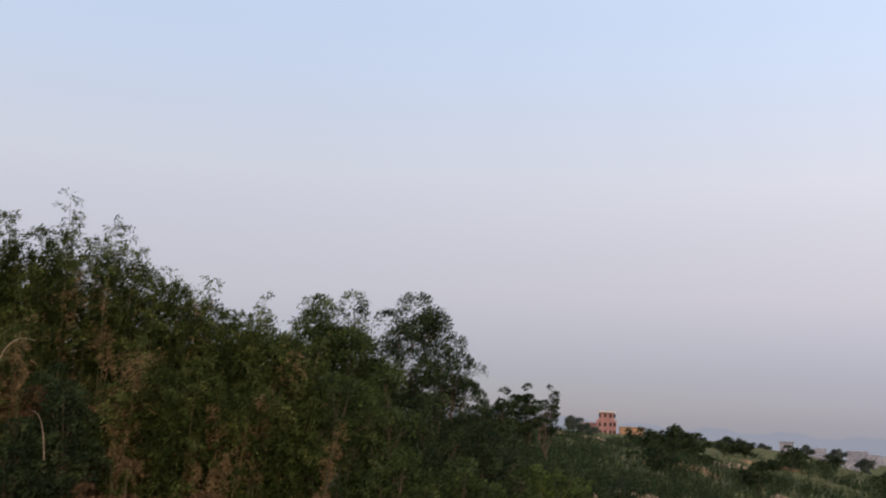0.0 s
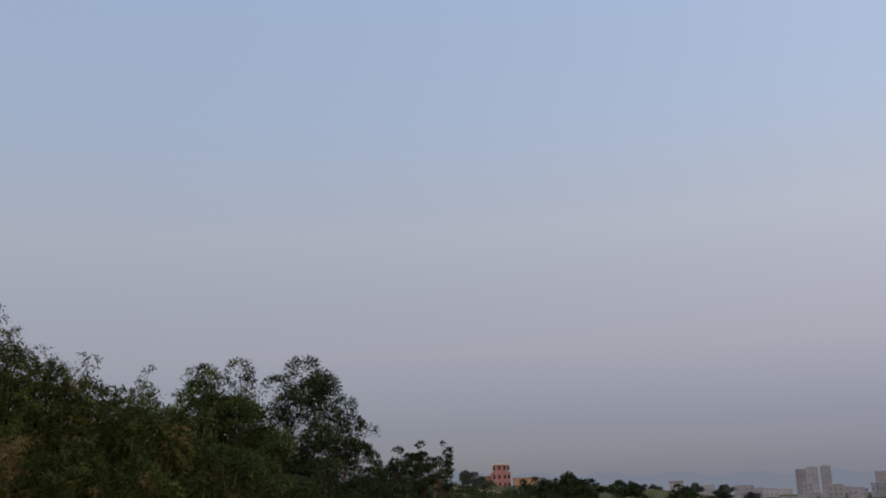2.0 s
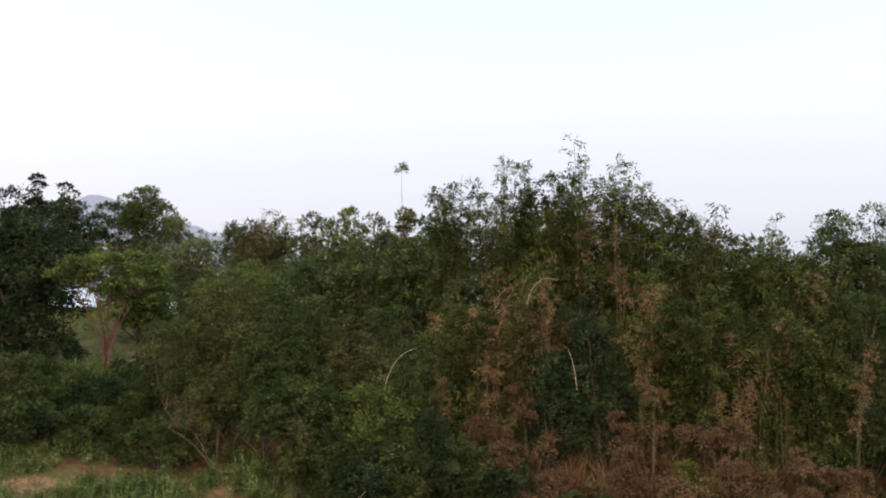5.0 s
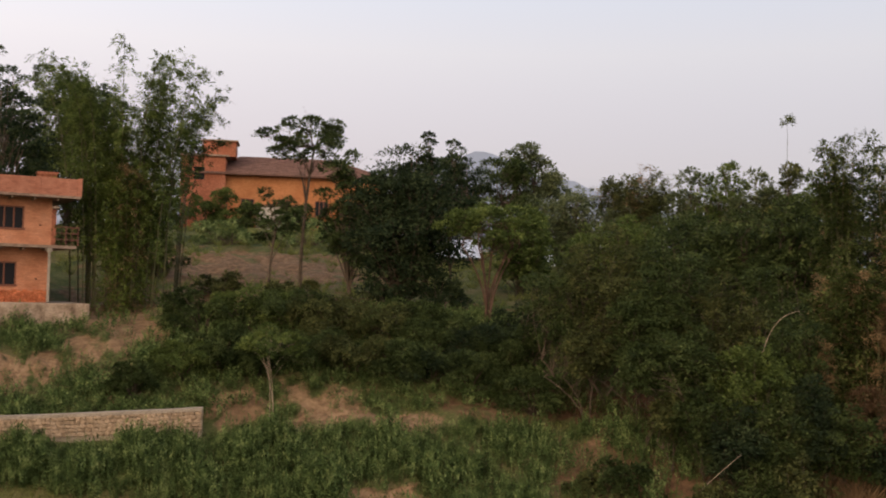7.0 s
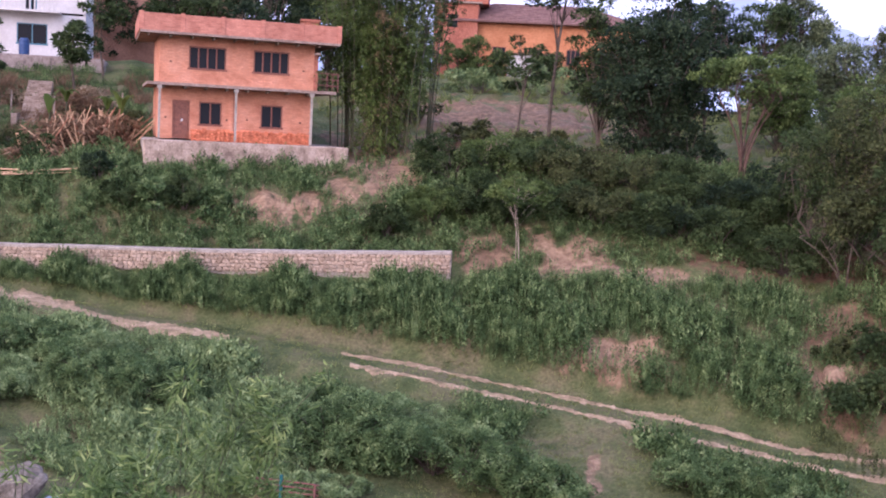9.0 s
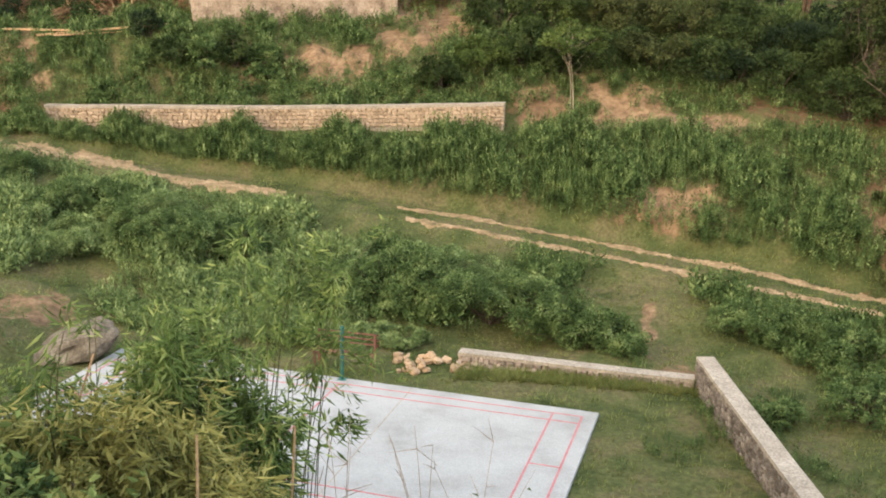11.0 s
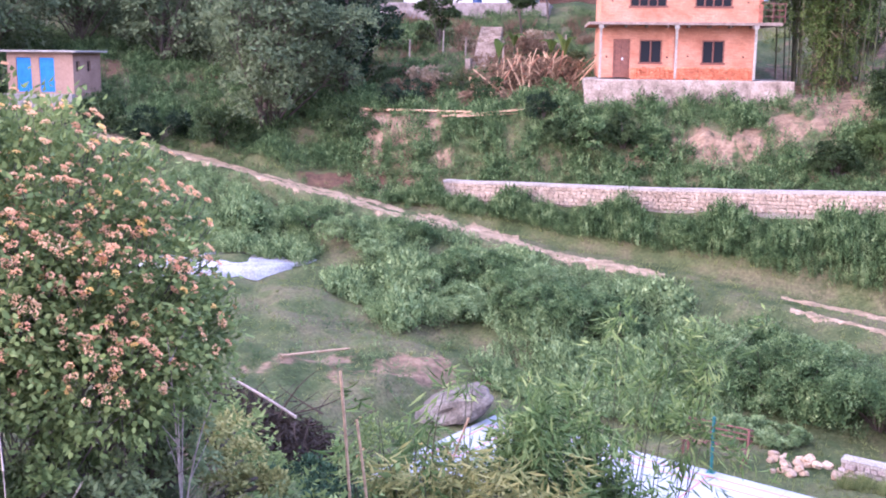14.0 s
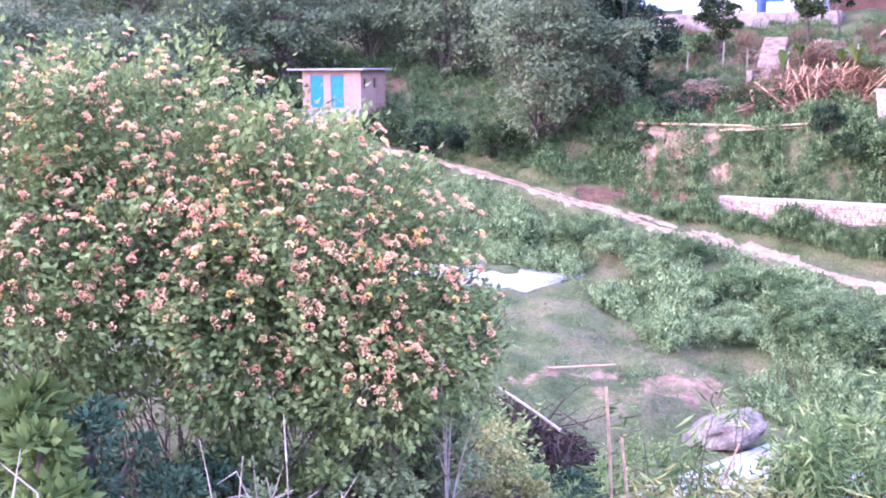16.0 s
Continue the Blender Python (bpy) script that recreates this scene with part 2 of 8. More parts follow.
M_BARK = mat("bark", [(0.06, 0.045, 0.035), (0.13, 0.10, 0.075)], scale=4, fine=30, bump=0.8)
M_REDBARK = mat("reddish_bark", [(0.07, 0.042, 0.032), (0.13, 0.08, 0.06)], scale=4, fine=30, bump=0.8)
M_CULM = mat("bamboo_culm", [(0.03, 0.036, 0.013), (0.06, 0.06, 0.024), (0.11, 0.085, 0.04)], scale=2, fine=20, rough=0.5, bump=0.1)
M_CANE = mat("dry_cane", [(0.30, 0.18, 0.10), (0.47, 0.31, 0.18)], scale=3, fine=20, bump=0.3)
M_REDCANE = mat("rotting_cane", [(0.20, 0.09, 0.05), (0.34, 0.17, 0.10)], scale=3, fine=20, bump=0.3)
M_TWIG = mat("grey_twig", [(0.22, 0.17, 0.13), (0.36, 0.28, 0.22)], scale=5, fine=30, bump=0.4)
# dead wood brown with the shade of the hollow put into it
M_DARKTWIG = mat("shade_darkened_brushwood", [(0.03, 0.02, 0.014), (0.075, 0.052, 0.038)], scale=5, fine=30, bump=0.4)
M_TANK = mat("blue_plastic", [(0.02, 0.045, 0.11), (0.03, 0.06, 0.15)], scale=3, fine=20, rough=0.4, bump=0.0)
# far town: distance haze is put into the base colours of wall and window
M_FARCITY = mat("haze_tinted_masonry", [(0.19, 0.195, 0.24), (0.28, 0.275, 0.32)], scale=0.05, fine=1, bump=0.0, spread=0.2)
M_FARWIN = mat("haze_tinted_window", [(0.13, 0.135, 0.175), (0.16, 0.165, 0.21)], scale=0.5, fine=3, bump=0.0)
M_PINKBRICK = mat("far_red_brick", [(0.24, 0.125, 0.125), (0.30, 0.165, 0.16)], scale=0.2, fine=2, bump=0.0)

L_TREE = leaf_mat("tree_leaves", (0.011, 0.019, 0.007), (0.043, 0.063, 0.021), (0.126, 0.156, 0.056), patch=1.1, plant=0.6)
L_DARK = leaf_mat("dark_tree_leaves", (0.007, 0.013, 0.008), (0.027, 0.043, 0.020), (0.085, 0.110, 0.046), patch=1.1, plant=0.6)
L_LIGHT = leaf_mat("fresh_leaves", (0.045, 0.065, 0.016), (0.095, 0.13, 0.03), (0.17, 0.20, 0.055))
L_OLIVE = leaf_mat("olive_leaves", (0.016, 0.021, 0.009), (0.064, 0.074, 0.026), (0.165, 0.168, 0.060), patch=1.1, plant=0.6)
# wide span: lit plumes and dark hollows are put into the leaf colour
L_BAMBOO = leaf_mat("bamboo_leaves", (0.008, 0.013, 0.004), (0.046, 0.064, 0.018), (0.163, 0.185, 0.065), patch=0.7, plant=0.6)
L_OLDBAM = leaf_mat("yellowed_bamboo_leaves", (0.075, 0.082, 0.026), (0.239, 0.225, 0.068), (0.507, 0.433, 0.150), 0.35, patch=2.0)
L_FERN = leaf_mat("blue_green_leaves", (0.020, 0.036, 0.018), (0.060, 0.098, 0.046), (0.135, 0.185, 0.088), 0.2, patch=2.0)
# withered brown, darkened further to carry the shade of the hollow
L_BRUSH = leaf_mat("shade_darkened_withered_leaves", (0.02, 0.014, 0.009), (0.045, 0.03, 0.02), (0.085, 0.06, 0.04), 0.1, patch=2.0)
# hillside and ridge foliage paled: distance haze is put into these two colours
L_HILL = leaf_mat("haze_paled_hill_leaves", (0.050, 0.068, 0.034), (0.119, 0.146, 0.066), (0.214, 0.238, 0.115), patch=0.3)
L_RIDGE = leaf_mat("haze_paled_ridge_leaves", (0.037, 0.050, 0.025), (0.088, 0.108, 0.049), (0.158, 0.176, 0.085), patch=0.3)
L_FRESH = leaf_mat("mid_green_leaves", (0.022, 0.036, 0.010), (0.078, 0.110, 0.030), (0.185, 0.225, 0.068), patch=1.1, plant=0.6)
# leaves of far trees, greyed: haze is put into the colour
L_FAR = leaf_mat("haze_greyed_leaves", (0.05, 0.06, 0.055), (0.085, 0.10, 0.09), (0.13, 0.145, 0.125), patch=0.1)
L_DRYBAM = leaf_mat("dry_bamboo_leaves", (0.105, 0.070, 0.036), (0.195, 0.130, 0.068), (0.30, 0.21, 0.115))
L_NEARBAM = leaf_mat("near_bamboo_leaves", (0.021, 0.039, 0.011), (0.119, 0.168, 0.045), (0.344, 0.377, 0.131), 0.35, patch=3.2)
L_WEED = leaf_mat("weed_leaves", (0.012, 0.023, 0.008), (0.079, 0.121, 0.040), (0.264, 0.317, 0.128), 0.25, patch=2.2, plant=0.7)
L_WEEDPALE = leaf_mat("pale_weed_leaves", (0.026, 0.044, 0.016), (0.14, 0.19, 0.07), (0.36, 0.42, 0.175), 0.25, patch=2.2, plant=0.7)
L_GRASS = leaf_mat("grass_blades", (0.08, 0.10, 0.03), (0.165, 0.185, 0.06), (0.28, 0.28, 0.11), patch=0.5)
L_DRYGRASS = leaf_mat("dry_grass", (0.104, 0.064, 0.036), (0.192, 0.120, 0.068), (0.288, 0.200, 0.116), patch=0.8)
L_LANTANA = leaf_mat("lantana_leaves", (0.058, 0.081, 0.025), (0.163, 0.202, 0.058), (0.325, 0.364, 0.117), patch=3.0)
L_FLOWER = leaf_mat("peach_petals", (0.60, 0.25, 0.14), (0.76, 0.44, 0.22), (0.84, 0.62, 0.32), 0.2, patch=6.0)
L_VINE = leaf_mat("dead_vine_leaves", (0.062, 0.038, 0.022), (0.122, 0.076, 0.043), (0.21, 0.138, 0.08), patch=0.8)
L_FORE = leaf_mat("sunlit_slope_leaves", (0.081, 0.103, 0.040), (0.207, 0.236, 0.092), (0.380, 0.391, 0.172), patch=1.5)
L_HAY = leaf_mat("bleached_straw", (0.15, 0.105, 0.06), (0.29, 0.21, 0.125), (0.45, 0.36, 0.23), patch=0.8)
L_YELLOW = leaf_mat("yellow_petals", (0.70, 0.42, 0.10), (0.80, 0.52, 0.16), (0.85, 0.64, 0.30), 0.2, patch=6.0)


# ---- building helpers ----
def part(name, bm, material, parent=None, label=""):
    me = bpy.data.meshes.new(name)
    bm.to_mesh(me)
    bm.free()
    me.materials.append(material)
    ob = new(name, me)
    if parent is not None:
        ob.parent = parent
    if label:
        tagged(ob, label)
    return ob


def thing(name, at=(0, 0, 0), turn=0.0, label="", category="", group="", kind=""):
    ob = new(name)
    ob.empty_display_size = 0.2
    ob.matrix_world = pose(*at, 0, 0, turn)
    return tagged(ob, label, category, group, kind)


def box(x0, x1, y0, y1, z0, z1, bevel=0.0, bm=None):
    bm = bm or bmesh.new()
    r = bmesh.ops.create_cube(bm, size=1.0, matrix=Matrix.Translation(((x0 + x1) / 2, (y0 + y1) / 2, (z0 + z1) / 2)) @ Matrix.Diagonal((x1 - x0, y1 - y0, z1 - z0, 1)))
    if bevel:
        edges = list({e for v in r["verts"] for e in v.link_edges})
        bmesh.ops.bevel(bm, geom=edges, offset=bevel, segments=1, affect='EDGES')
    return bm


def rod(a, b, r0, r1=None, sides=8, bm=None):
    bm = bm or bmesh.new()
    a, b = Vector(a), Vector(b)
    d = b - a
    m = Matrix.Translation((a + b) / 2) @ d.to_track_quat('Z', 'Y').to_matrix().to_4x4()
    bmesh.ops.create_cone(bm, cap_ends=True, segments=sides, radius1=r0, radius2=r0 if r1 is None else r1, depth=d.length, matrix=m)
    return bm


class Geo:
    """Gathers vertices and triangles for one large mesh."""

    def __init__(self):
        self.v, self.f, self.n = [], [], 0

    def add(self, v, f):
        v, f = np.asarray(v, float), np.asarray(f, int)
        self.v.append(v)
        self.f.append(f + self.n)
        self.n += len(v)

    def mesh(self, name, material):
        v, f = np.concatenate(self.v), np.concatenate(self.f)
        me = bpy.data.meshes.new(name)
        me.vertices.add(len(v))
        me.vertices.foreach_set("co", v.astype(np.float32).ravel())
        me.loops.add(len(f) * 3)
        me.loops.foreach_set("vertex_index", f.astype(np.int32).ravel())
        me.polygons.add(len(f))
        me.polygons.foreach_set("loop_start", np.arange(0, len(f) * 3, 3, dtype=np.int32))
        me.update(calc_edges=True)
        me.materials.append(material)
        return me

    def object(self, name, material, parent=None, label=""):
        ob = new(name, self.mesh(name, material))
        if parent is not None:
            ob.parent = parent
        if label:
            tagged(ob, label)
        return ob

    def tube(self, pts, r0, r1, sides=5):
        pts = np.asarray(pts, float)
        k = len(pts)
        d = np.gradient(pts, axis=0)
        d /= np.linalg.norm(d, axis=1)[:, None] + 1e-9
        ref = np.where(np.abs(d[:, 2:3]) > 0.9, np.array([[1.0, 0, 0]]), np.array([[0, 0, 1.0]]))
        s = np.cross(d, ref)
        s /= np.linalg.norm(s, axis=1)[:, None] + 1e-9
        u = np.cross(s, d)
        a = np.linspace(0, 2 * np.pi, sides, endpoint=False)
        r = np.linspace(r0, r1, k)[:, None, None]
        v = pts[:, None, :] + r * (np.cos(a)[None, :, None] * s[:, None, :] + np.sin(a)[None, :, None] * u[:, None, :])
        i = np.arange(k - 1)[:, None] * sides + np.arange(sides)[None, :]
        j = np.arange(k - 1)[:, None] * sides + (np.arange(sides)[None, :] + 1) % sides
        q = np.stack([i, j, j + sides, i + sides], -1).reshape(-1, 4)
        self.add(v.reshape(-1, 3), np.concatenate([q[:, [0, 1, 2]], q[:, [0, 2, 3]]]))

    def leaves(self, p, d, length, width, rng, fold=0.25, face=None, loose=0.5):
        """Leaf blades: from each p along d, folded on the midrib; face: the way their upper sides look."""
        p, d = np.asarray(p, float), np.asarray(d, float)
        n = len(p)
        d = d / (np.linalg.norm(d, axis=1)[:, None] + 1e-9)
        s = np.cross(rng.normal(size=(n, 3)) if face is None else face + rng.normal(size=(n, 3)) * loose, d)
        s /= np.linalg.norm(s, axis=1)[:, None] + 1e-9
        up = np.cross(s, d)
        length = np.broadcast_to(length, n)[:, None]
        width = np.broadcast_to(width, n)[:, None]
        mid = p + d * length * 0.42
        v = np.stack([p, mid + s * width / 2 + up * width * fold, p + d * length - up * length * 0.08, mid - s * width / 2 + up * width * fold], 1)
        b = np.arange(n)[:, None] * 4
        self.add(v.reshape(-1, 3), np.concatenate([b + [0, 1, 2], b + [0, 2, 3]]))


def blades(geo, p, d, length, width, rng, face=None, loose=0.5):
    """Small leaves seen from afar: one pointed face each; face: the way their upper sides look."""
    p, d = np.asarray(p, float), np.asarray(d, float)
    n = len(p)
    d = d / (np.linalg.norm(d, axis=1)[:, None] + 1e-9)
    s = np.cross(rng.normal(size=(n, 3)) if face is None else face + rng.normal(size=(n, 3)) * loose, d)
    s /= np.linalg.norm(s, axis=1)[:, None] + 1e-9
    length = np.broadcast_to(length, n)[:, None]
    width = np.broadcast_to(width, n)[:, None]
    v = np.stack([p + s * width / 2, p + d * length, p - s * width / 2 + d * length * 0.15], 1)
    geo.add(v.reshape(-1, 3), np.arange(n)[:, None] * 3 + [0, 1, 2])


def ball(rng, n):
    v = rng.normal(size=(n, 3))
    v /= np.linalg.norm(v, axis=1)[:, None]
    return v


# ---- the lie of the land: sections fanned round the viewpoint ----
AZ = (-70, -52, -45, -40, -34, -25, -14, -2, 12, 25, 40, 55, 70)
FOOT_D = (24, 26, 26, 25, 23, 19, 18, 18, 18, 20, 22, 25, 30)
FOOT_Z = (1.8, 1.6, 1.2, 0.8, 0.3, 0, 0, 0, 0, 0.2, 0.3, 0.5, 0)
FLAT_D = (52, 50, 49, 47, 38, 33, 31, 31, 30, 30, 30, 34, 45)
FLAT_Z = (2.6, 2.2, 2.0, 2.0, 1.0, 0.3, 0.0, -0.1, -0.1, 0.2, 0.3, 0.5, 0)
PATH_D = (75, 66, 59, 53, 49, 45, 41, 38.5, 36.5, 37, 38, 42, 60)
PATH_Z = (7.5, 6.8, 5.3, 4.45, 3.57, 2.5, 1.9, 1.15, 0.55, 0.5, 0.6, 0.8, 0.4)
MID_D = (82, 72, 64, 57, 52.4, 48.3, 45.6, 45.4, 46, 46, 46, 52, 90)
MID_Z = (9, 8.2, 6.6, 5.3, 3.85, 3.95, 4.35, 5.0, 5.3, 5.5, 5.5, 4, 0.5)
YARD_D = (95, 82, 72, 64, 56, 53, 52.5, 53, 54, 54, 54, 60, 200)
YARD_Z = (15, 11.5, 9.2, 8.0, 7.6, 8.5, 8.6, 9.4, 9, 8.5, 8, 5, 1)
BACK_D = (150, 120, 105, 95, 85, 80, 85, 90, 85, 85, 85, 100, 400)
BACK_Z = (28, 24, 19, 16.5, 15, 14.5, 15, 15.5, 13, 12.5, 11.5, 7, 1)
FAR_Z = (60, 45, 35, 28, 24, 22, 20, 18, 13, 9, 8, 4, -9)

COURT_AT, COURT_TURN = (-0.90, 25.33), -6.0


# the terraced valley to the east: directions, distances, heights
EAST_AZ = (48, 56, 60, 64, 68, 72, 76, 84)
EAST_D = (70, 90, 120, 150, 200, 330, 430, 700)
EAST_Z = ((8.0, 8.2, 9.0, 10.0, 11.0, 12.0, 9.0, -10.0), (6.6, 6.4, 6.8, 7.8, 9.3, 9.6, 4.0, -18.0), (5.0, 4.2, 4.2, 5.6, 7.4, 6.9, 1.0, -20.0), (3.5, 2.6, 2.8, 4.5, 5.8, 6.2, -1.0, -22.0),
          (2.5, 1.6, 1.6, 3.3, 4.0, 5.2, -3.0, -24.0), (1.5, 0.6, 0.2, 1.0, 1.8, 2.2, -6.0, -25.0), (0.6, -0.4, -1.0, -1.4, -2.0, -4.0, -10.0, -26.0), (0.0, -1.0, -2.0, -3.2, -5.0, -9.0, -13.0, -27.0))


def east(az, d):
    """Height of the terraced slopes beyond the thicket."""
    rows = np.stack([np.interp(d, EAST_D, r) for r in EAST_Z], -1)
    k = np.clip(np.searchsorted(EAST_AZ, az) - 1, 0, len(EAST_AZ) - 2)
    t = np.clip((az - np.take(EAST_AZ, k)) / (np.take(EAST_AZ, k + 1) - np.take(EAST_AZ, k)), 0, 1)
    z = np.take_along_axis(rows, k[..., None], -1)[..., 0] * (1 - t) + np.take_along_axis(rows, k[..., None] + 1, -1)[..., 0] * t
    saw = (d / 17.0 + 0.12 * az) % 1.0
    return z + 0.9 * (saw - np.clip((saw - 0.8) / 0.2, 0, 1)) * np.clip((230 - d) / 60, 0, 1) * np.clip((d - 75) / 20, 0, 1)


def sections(az):
    return [(np.interp(az, AZ, d), np.interp(az, AZ, z)) for d, z in (
        (FOOT_D, FOOT_Z), (FLAT_D, FLAT_Z), (PATH_D, PATH_Z), (MID_D, MID_Z), (YARD_D, YARD_Z), (BACK_D, BACK_Z))]


def land(x, y):
    """Height of the ground at x, y (arrays)."""
    x, y = np.asarray(x, float), np.asarray(y, float)
    d = np.hypot(x, y) + 1e-6
    az = np.degrees(np.arctan2(x, y))
    ledge = np.clip((-40 - az) / 10, 0, 1) * np.clip((az + 140) / 20, 0, 1)
    knots = [(np.full_like(d, 0.0), np.full_like(d, 9.3)), (1.6 + 4.4 * ledge, np.full_like(d, 9.2))]
    knots += sections(az)
    knots += [(np.full_like(d, 700.0), np.interp(az, AZ, FAR_Z)), (np.full_like(d, 1600.0), np.where(az > 50, -42.0, np.interp(az, AZ, FAR_Z))), (np.full_like(d, 6000.0), np.full_like(d, -80.0))]
    z = np.full_like(d, -20.0)
    for (d0, z0), (d1, z1) in zip(knots, knots[1:]):
        t = np.clip((d - d0) / (d1 - d0), 0, 1)
        z = np.where((d >= d0) & (d <= d1), z0 + (z1 - z0) * (0.6 * t + 0.4 * t * t * (3 - 2 * t)), z)
    far = np.clip((az - 50) / 5, 0, 1) * np.clip((96 - az) / 10, 0, 1) * np.clip((d - 62) / 14, 0, 1) * np.clip((1000 - d) / 300, 0, 1)
    z = z * (1 - far) + east(az, d) * far
    behind = np.clip((np.abs(az) - 95) / 20, 0, 1)
    z = z * (1 - behind) + 9.3 * behind
    # the track is a bench cut along the slope
    pd, pz = np.interp(az, AZ, PATH_D), np.interp(az, AZ, PATH_Z)
    bench = np.clip((2.4 - np.abs(d - pd - 0.1)) / 1.0, 0, 1) * np.clip((az + 62) / 6, 0, 1) * np.clip((34 - az) / 8, 0, 1)
    z = z * (1 - bench) + pz * bench
    rough = (1 - 0.85 * bench) * np.clip((d - 3) / 10, 0, 1) * np.clip(1.2 - d / 900, 0, 1)
    z = z + rough * (0.10 * np.sin(x * 1.3 + 0.7 * y) + 0.10 * np.sin(y * 1.7 - 0.4 * x + 1) + 0.06 * np.sin(3.1 * x + 1.1) * np.sin(2.7 * y))
    # level ground of the playing court
    c, s = math.cos(radians(COURT_TURN)), math.sin(radians(COURT_TURN))
    u = (x - COURT_AT[0]) * c + (y - COURT_AT[1]) * s
    w = -(x - COURT_AT[0]) * s + (y - COURT_AT[1]) * c
    flat = np.clip(1.6 - np.maximum(np.maximum(-14.5 - u, u - 4.2), np.maximum(-6.8 - w, w - 2.6)) / 1.5, 0, 1)
    return z * (1 - flat) - 0.05 * flat


def at(az, d, dz=0.0):
    """Place on the ground in the direction az (degrees right of +Y) at the distance d."""
    x, y = d * math.sin(radians(az)), d * math.cos(radians(az))
    return (x, y, float(land(x, y)) + dz)


# where the earth lies bare: from, to (degrees), distance, depth, how red, how bare, slant (metres to a degree)
BARE = (
    (-21.6, -18.6, 49.9, 0.9, 0.1, 0.9, 0.0), (-18.8, -14.2, 50.0, 1.5, 0.1, 1.0, 0.0), (-17.5, -13.0, 48.3, 1.0, 0.3, 0.55, 0.0),
    (-36.2, -32.0, 56.0, 2.6, 0.0, 1.0, -0.5), (-34.0, -32.6, 53.4, 2.4, 0.3, 0.9, 0.0), (-38.8, -34.4, 53.6, 1.9, 1.0, 1.0, -0.4), (-31.6, -30.6, 52.8, 0.8, 0.0, 0.9, 0.0),
    (-14.2, -9.2, 55.5, 9.6, 0.12, 1.15, 0.0), (-13.5, -4.0, 59.5, 8.0, 0.6, 1.0, 0.0), (-11.0, 2.5, 69.0, 11.0, 0.5, 0.95, 0.0), (-4.5, 10.0, 58.0, 6.0, 0.9, 0.95, 0.0), (5.0, 11.5, 51.5, 2.5, 0.9, 0.8, 0.0),
    (-6.8, -4.2, 46.6, 2.4, 0.3, 0.85, 0.0), (-3.4, 1.6, 46.6, 2.6, 0.0, 1.0, 0.0), (1.2, 5.8, 45.7, 1.9, 0.1, 0.9, 0.0), (5.6, 13.0, 46.6, 3.0, 0.8, 0.8, 0.0),
    (-0.2, 4.0, 40.9, 1.5, 0.1, 1.0, 0.0), (5.0, 9.0, 43.6, 1.4, 0.3, 0.6, 0.0), (11.8, 17.6, 42.0, 6.0, 0.55, 0.92, 0.0), (16.5, 23.5, 41.4, 5.0, 0.8, 0.9, 0.0), (11.0, 19.0, 47.5, 4.0, 1.0, 0.9, 0.0),
    (23.0, 52.0, 44.0, 5.0, 1.0, 0.66, 0.0), (-28.9, -26.6, 63.5, 3.0, 0.1, 0.95, 0.0), (-36.8, -29.0, 33.2, 2.2, 0.2, 0.8, 0.1), (-41.5, -36.2, 33.0, 1.0, 0.0, 0.8, 0.35), (-45.0, -36.0, 37.5, 5.0, 0.1, 0.42, 0.0),
    (-52.0, -48.0, 75.0, 4.0, 0.9, 0.85, 0.0), (-47.0, -42.0, 71.0, 3.5, 0.9, 0.8, 0.0), (-35.0, -30.0, 61.0, 4.0, 0.6, 0.9, 0.0), (-30.5, -24.0, 58.5, 5.0, 0.6, 0.9, 0.0), (-32.0, -24.5, 68.0, 5.0, 0.6, 0.8, 0.0),
    (-58.0, -53.5, 84.0, 5.0, 0.9, 0.8, 0.0), (-66.0, -50.0, 90.0, 8.0, 0.8, 0.6, 0.0), (2.6, 6.0, 29.6, 1.2, 0.1, 0.9, 0.0), (1.0, 1.8, 32.6, 3.2, 0.0, 0.9, -1.6),
    (63.4, 67.8, 151.0, 4.0, 0.0, 0.85, 0.0), (66.8, 70.0, 182.0, 9.0, 0.2, 0.62, 0.0), (57.0, 62.5, 206.0, 5.0, 0.3, 0.5, 0.0), (62.0, 70.0, 118.0, 2.5, 0.2, 0.5, 0.0))


def patchy(x, y, s, seed):
    return np.sin(x * s + seed) * np.sin(y * s * 1.13 + 2 * seed) + 0.6 * np.sin(x * s * 2.3 + y * s * 1.7 + seed * 3) + 0.4 * np.sin(y * s * 3.1 - x * s * 2.1)


def bareness(az, d):
    """How bare and how red the earth is (arrays)."""
    bare, red = np.zeros_like(az), np.zeros_like(az)
    x, y = d * np.sin(np.radians(az)), d * np.cos(np.radians(az))
    wild = patchy(x, y, 1.3, 1.0) * 0.7 + patchy(x, y, 3.1, 2.0) * 0.5
    for a0, a1, d0, depth, r, b, slant in BARE:
        mid, half = (a0 + a1) / 2, (a1 - a0) / 2
        w = np.abs(d - d0 - (az - mid) * slant) / (depth / 2)
        k = b * np.clip(1.4 - 0.7 * ((np.abs(az - mid) / half) ** 4 + w ** 4) ** 0.25 + 0.3 * wild, 0, 1)
        red = np.where(k > bare, r, red)
        bare = np.maximum(bare, k)
    return bare, red


def grown(az, d, rng):
    """False where the earth lies bare."""
    return bareness(az, d)[0] + rng.normal(size=len(az)) * 0.26 < 0.72


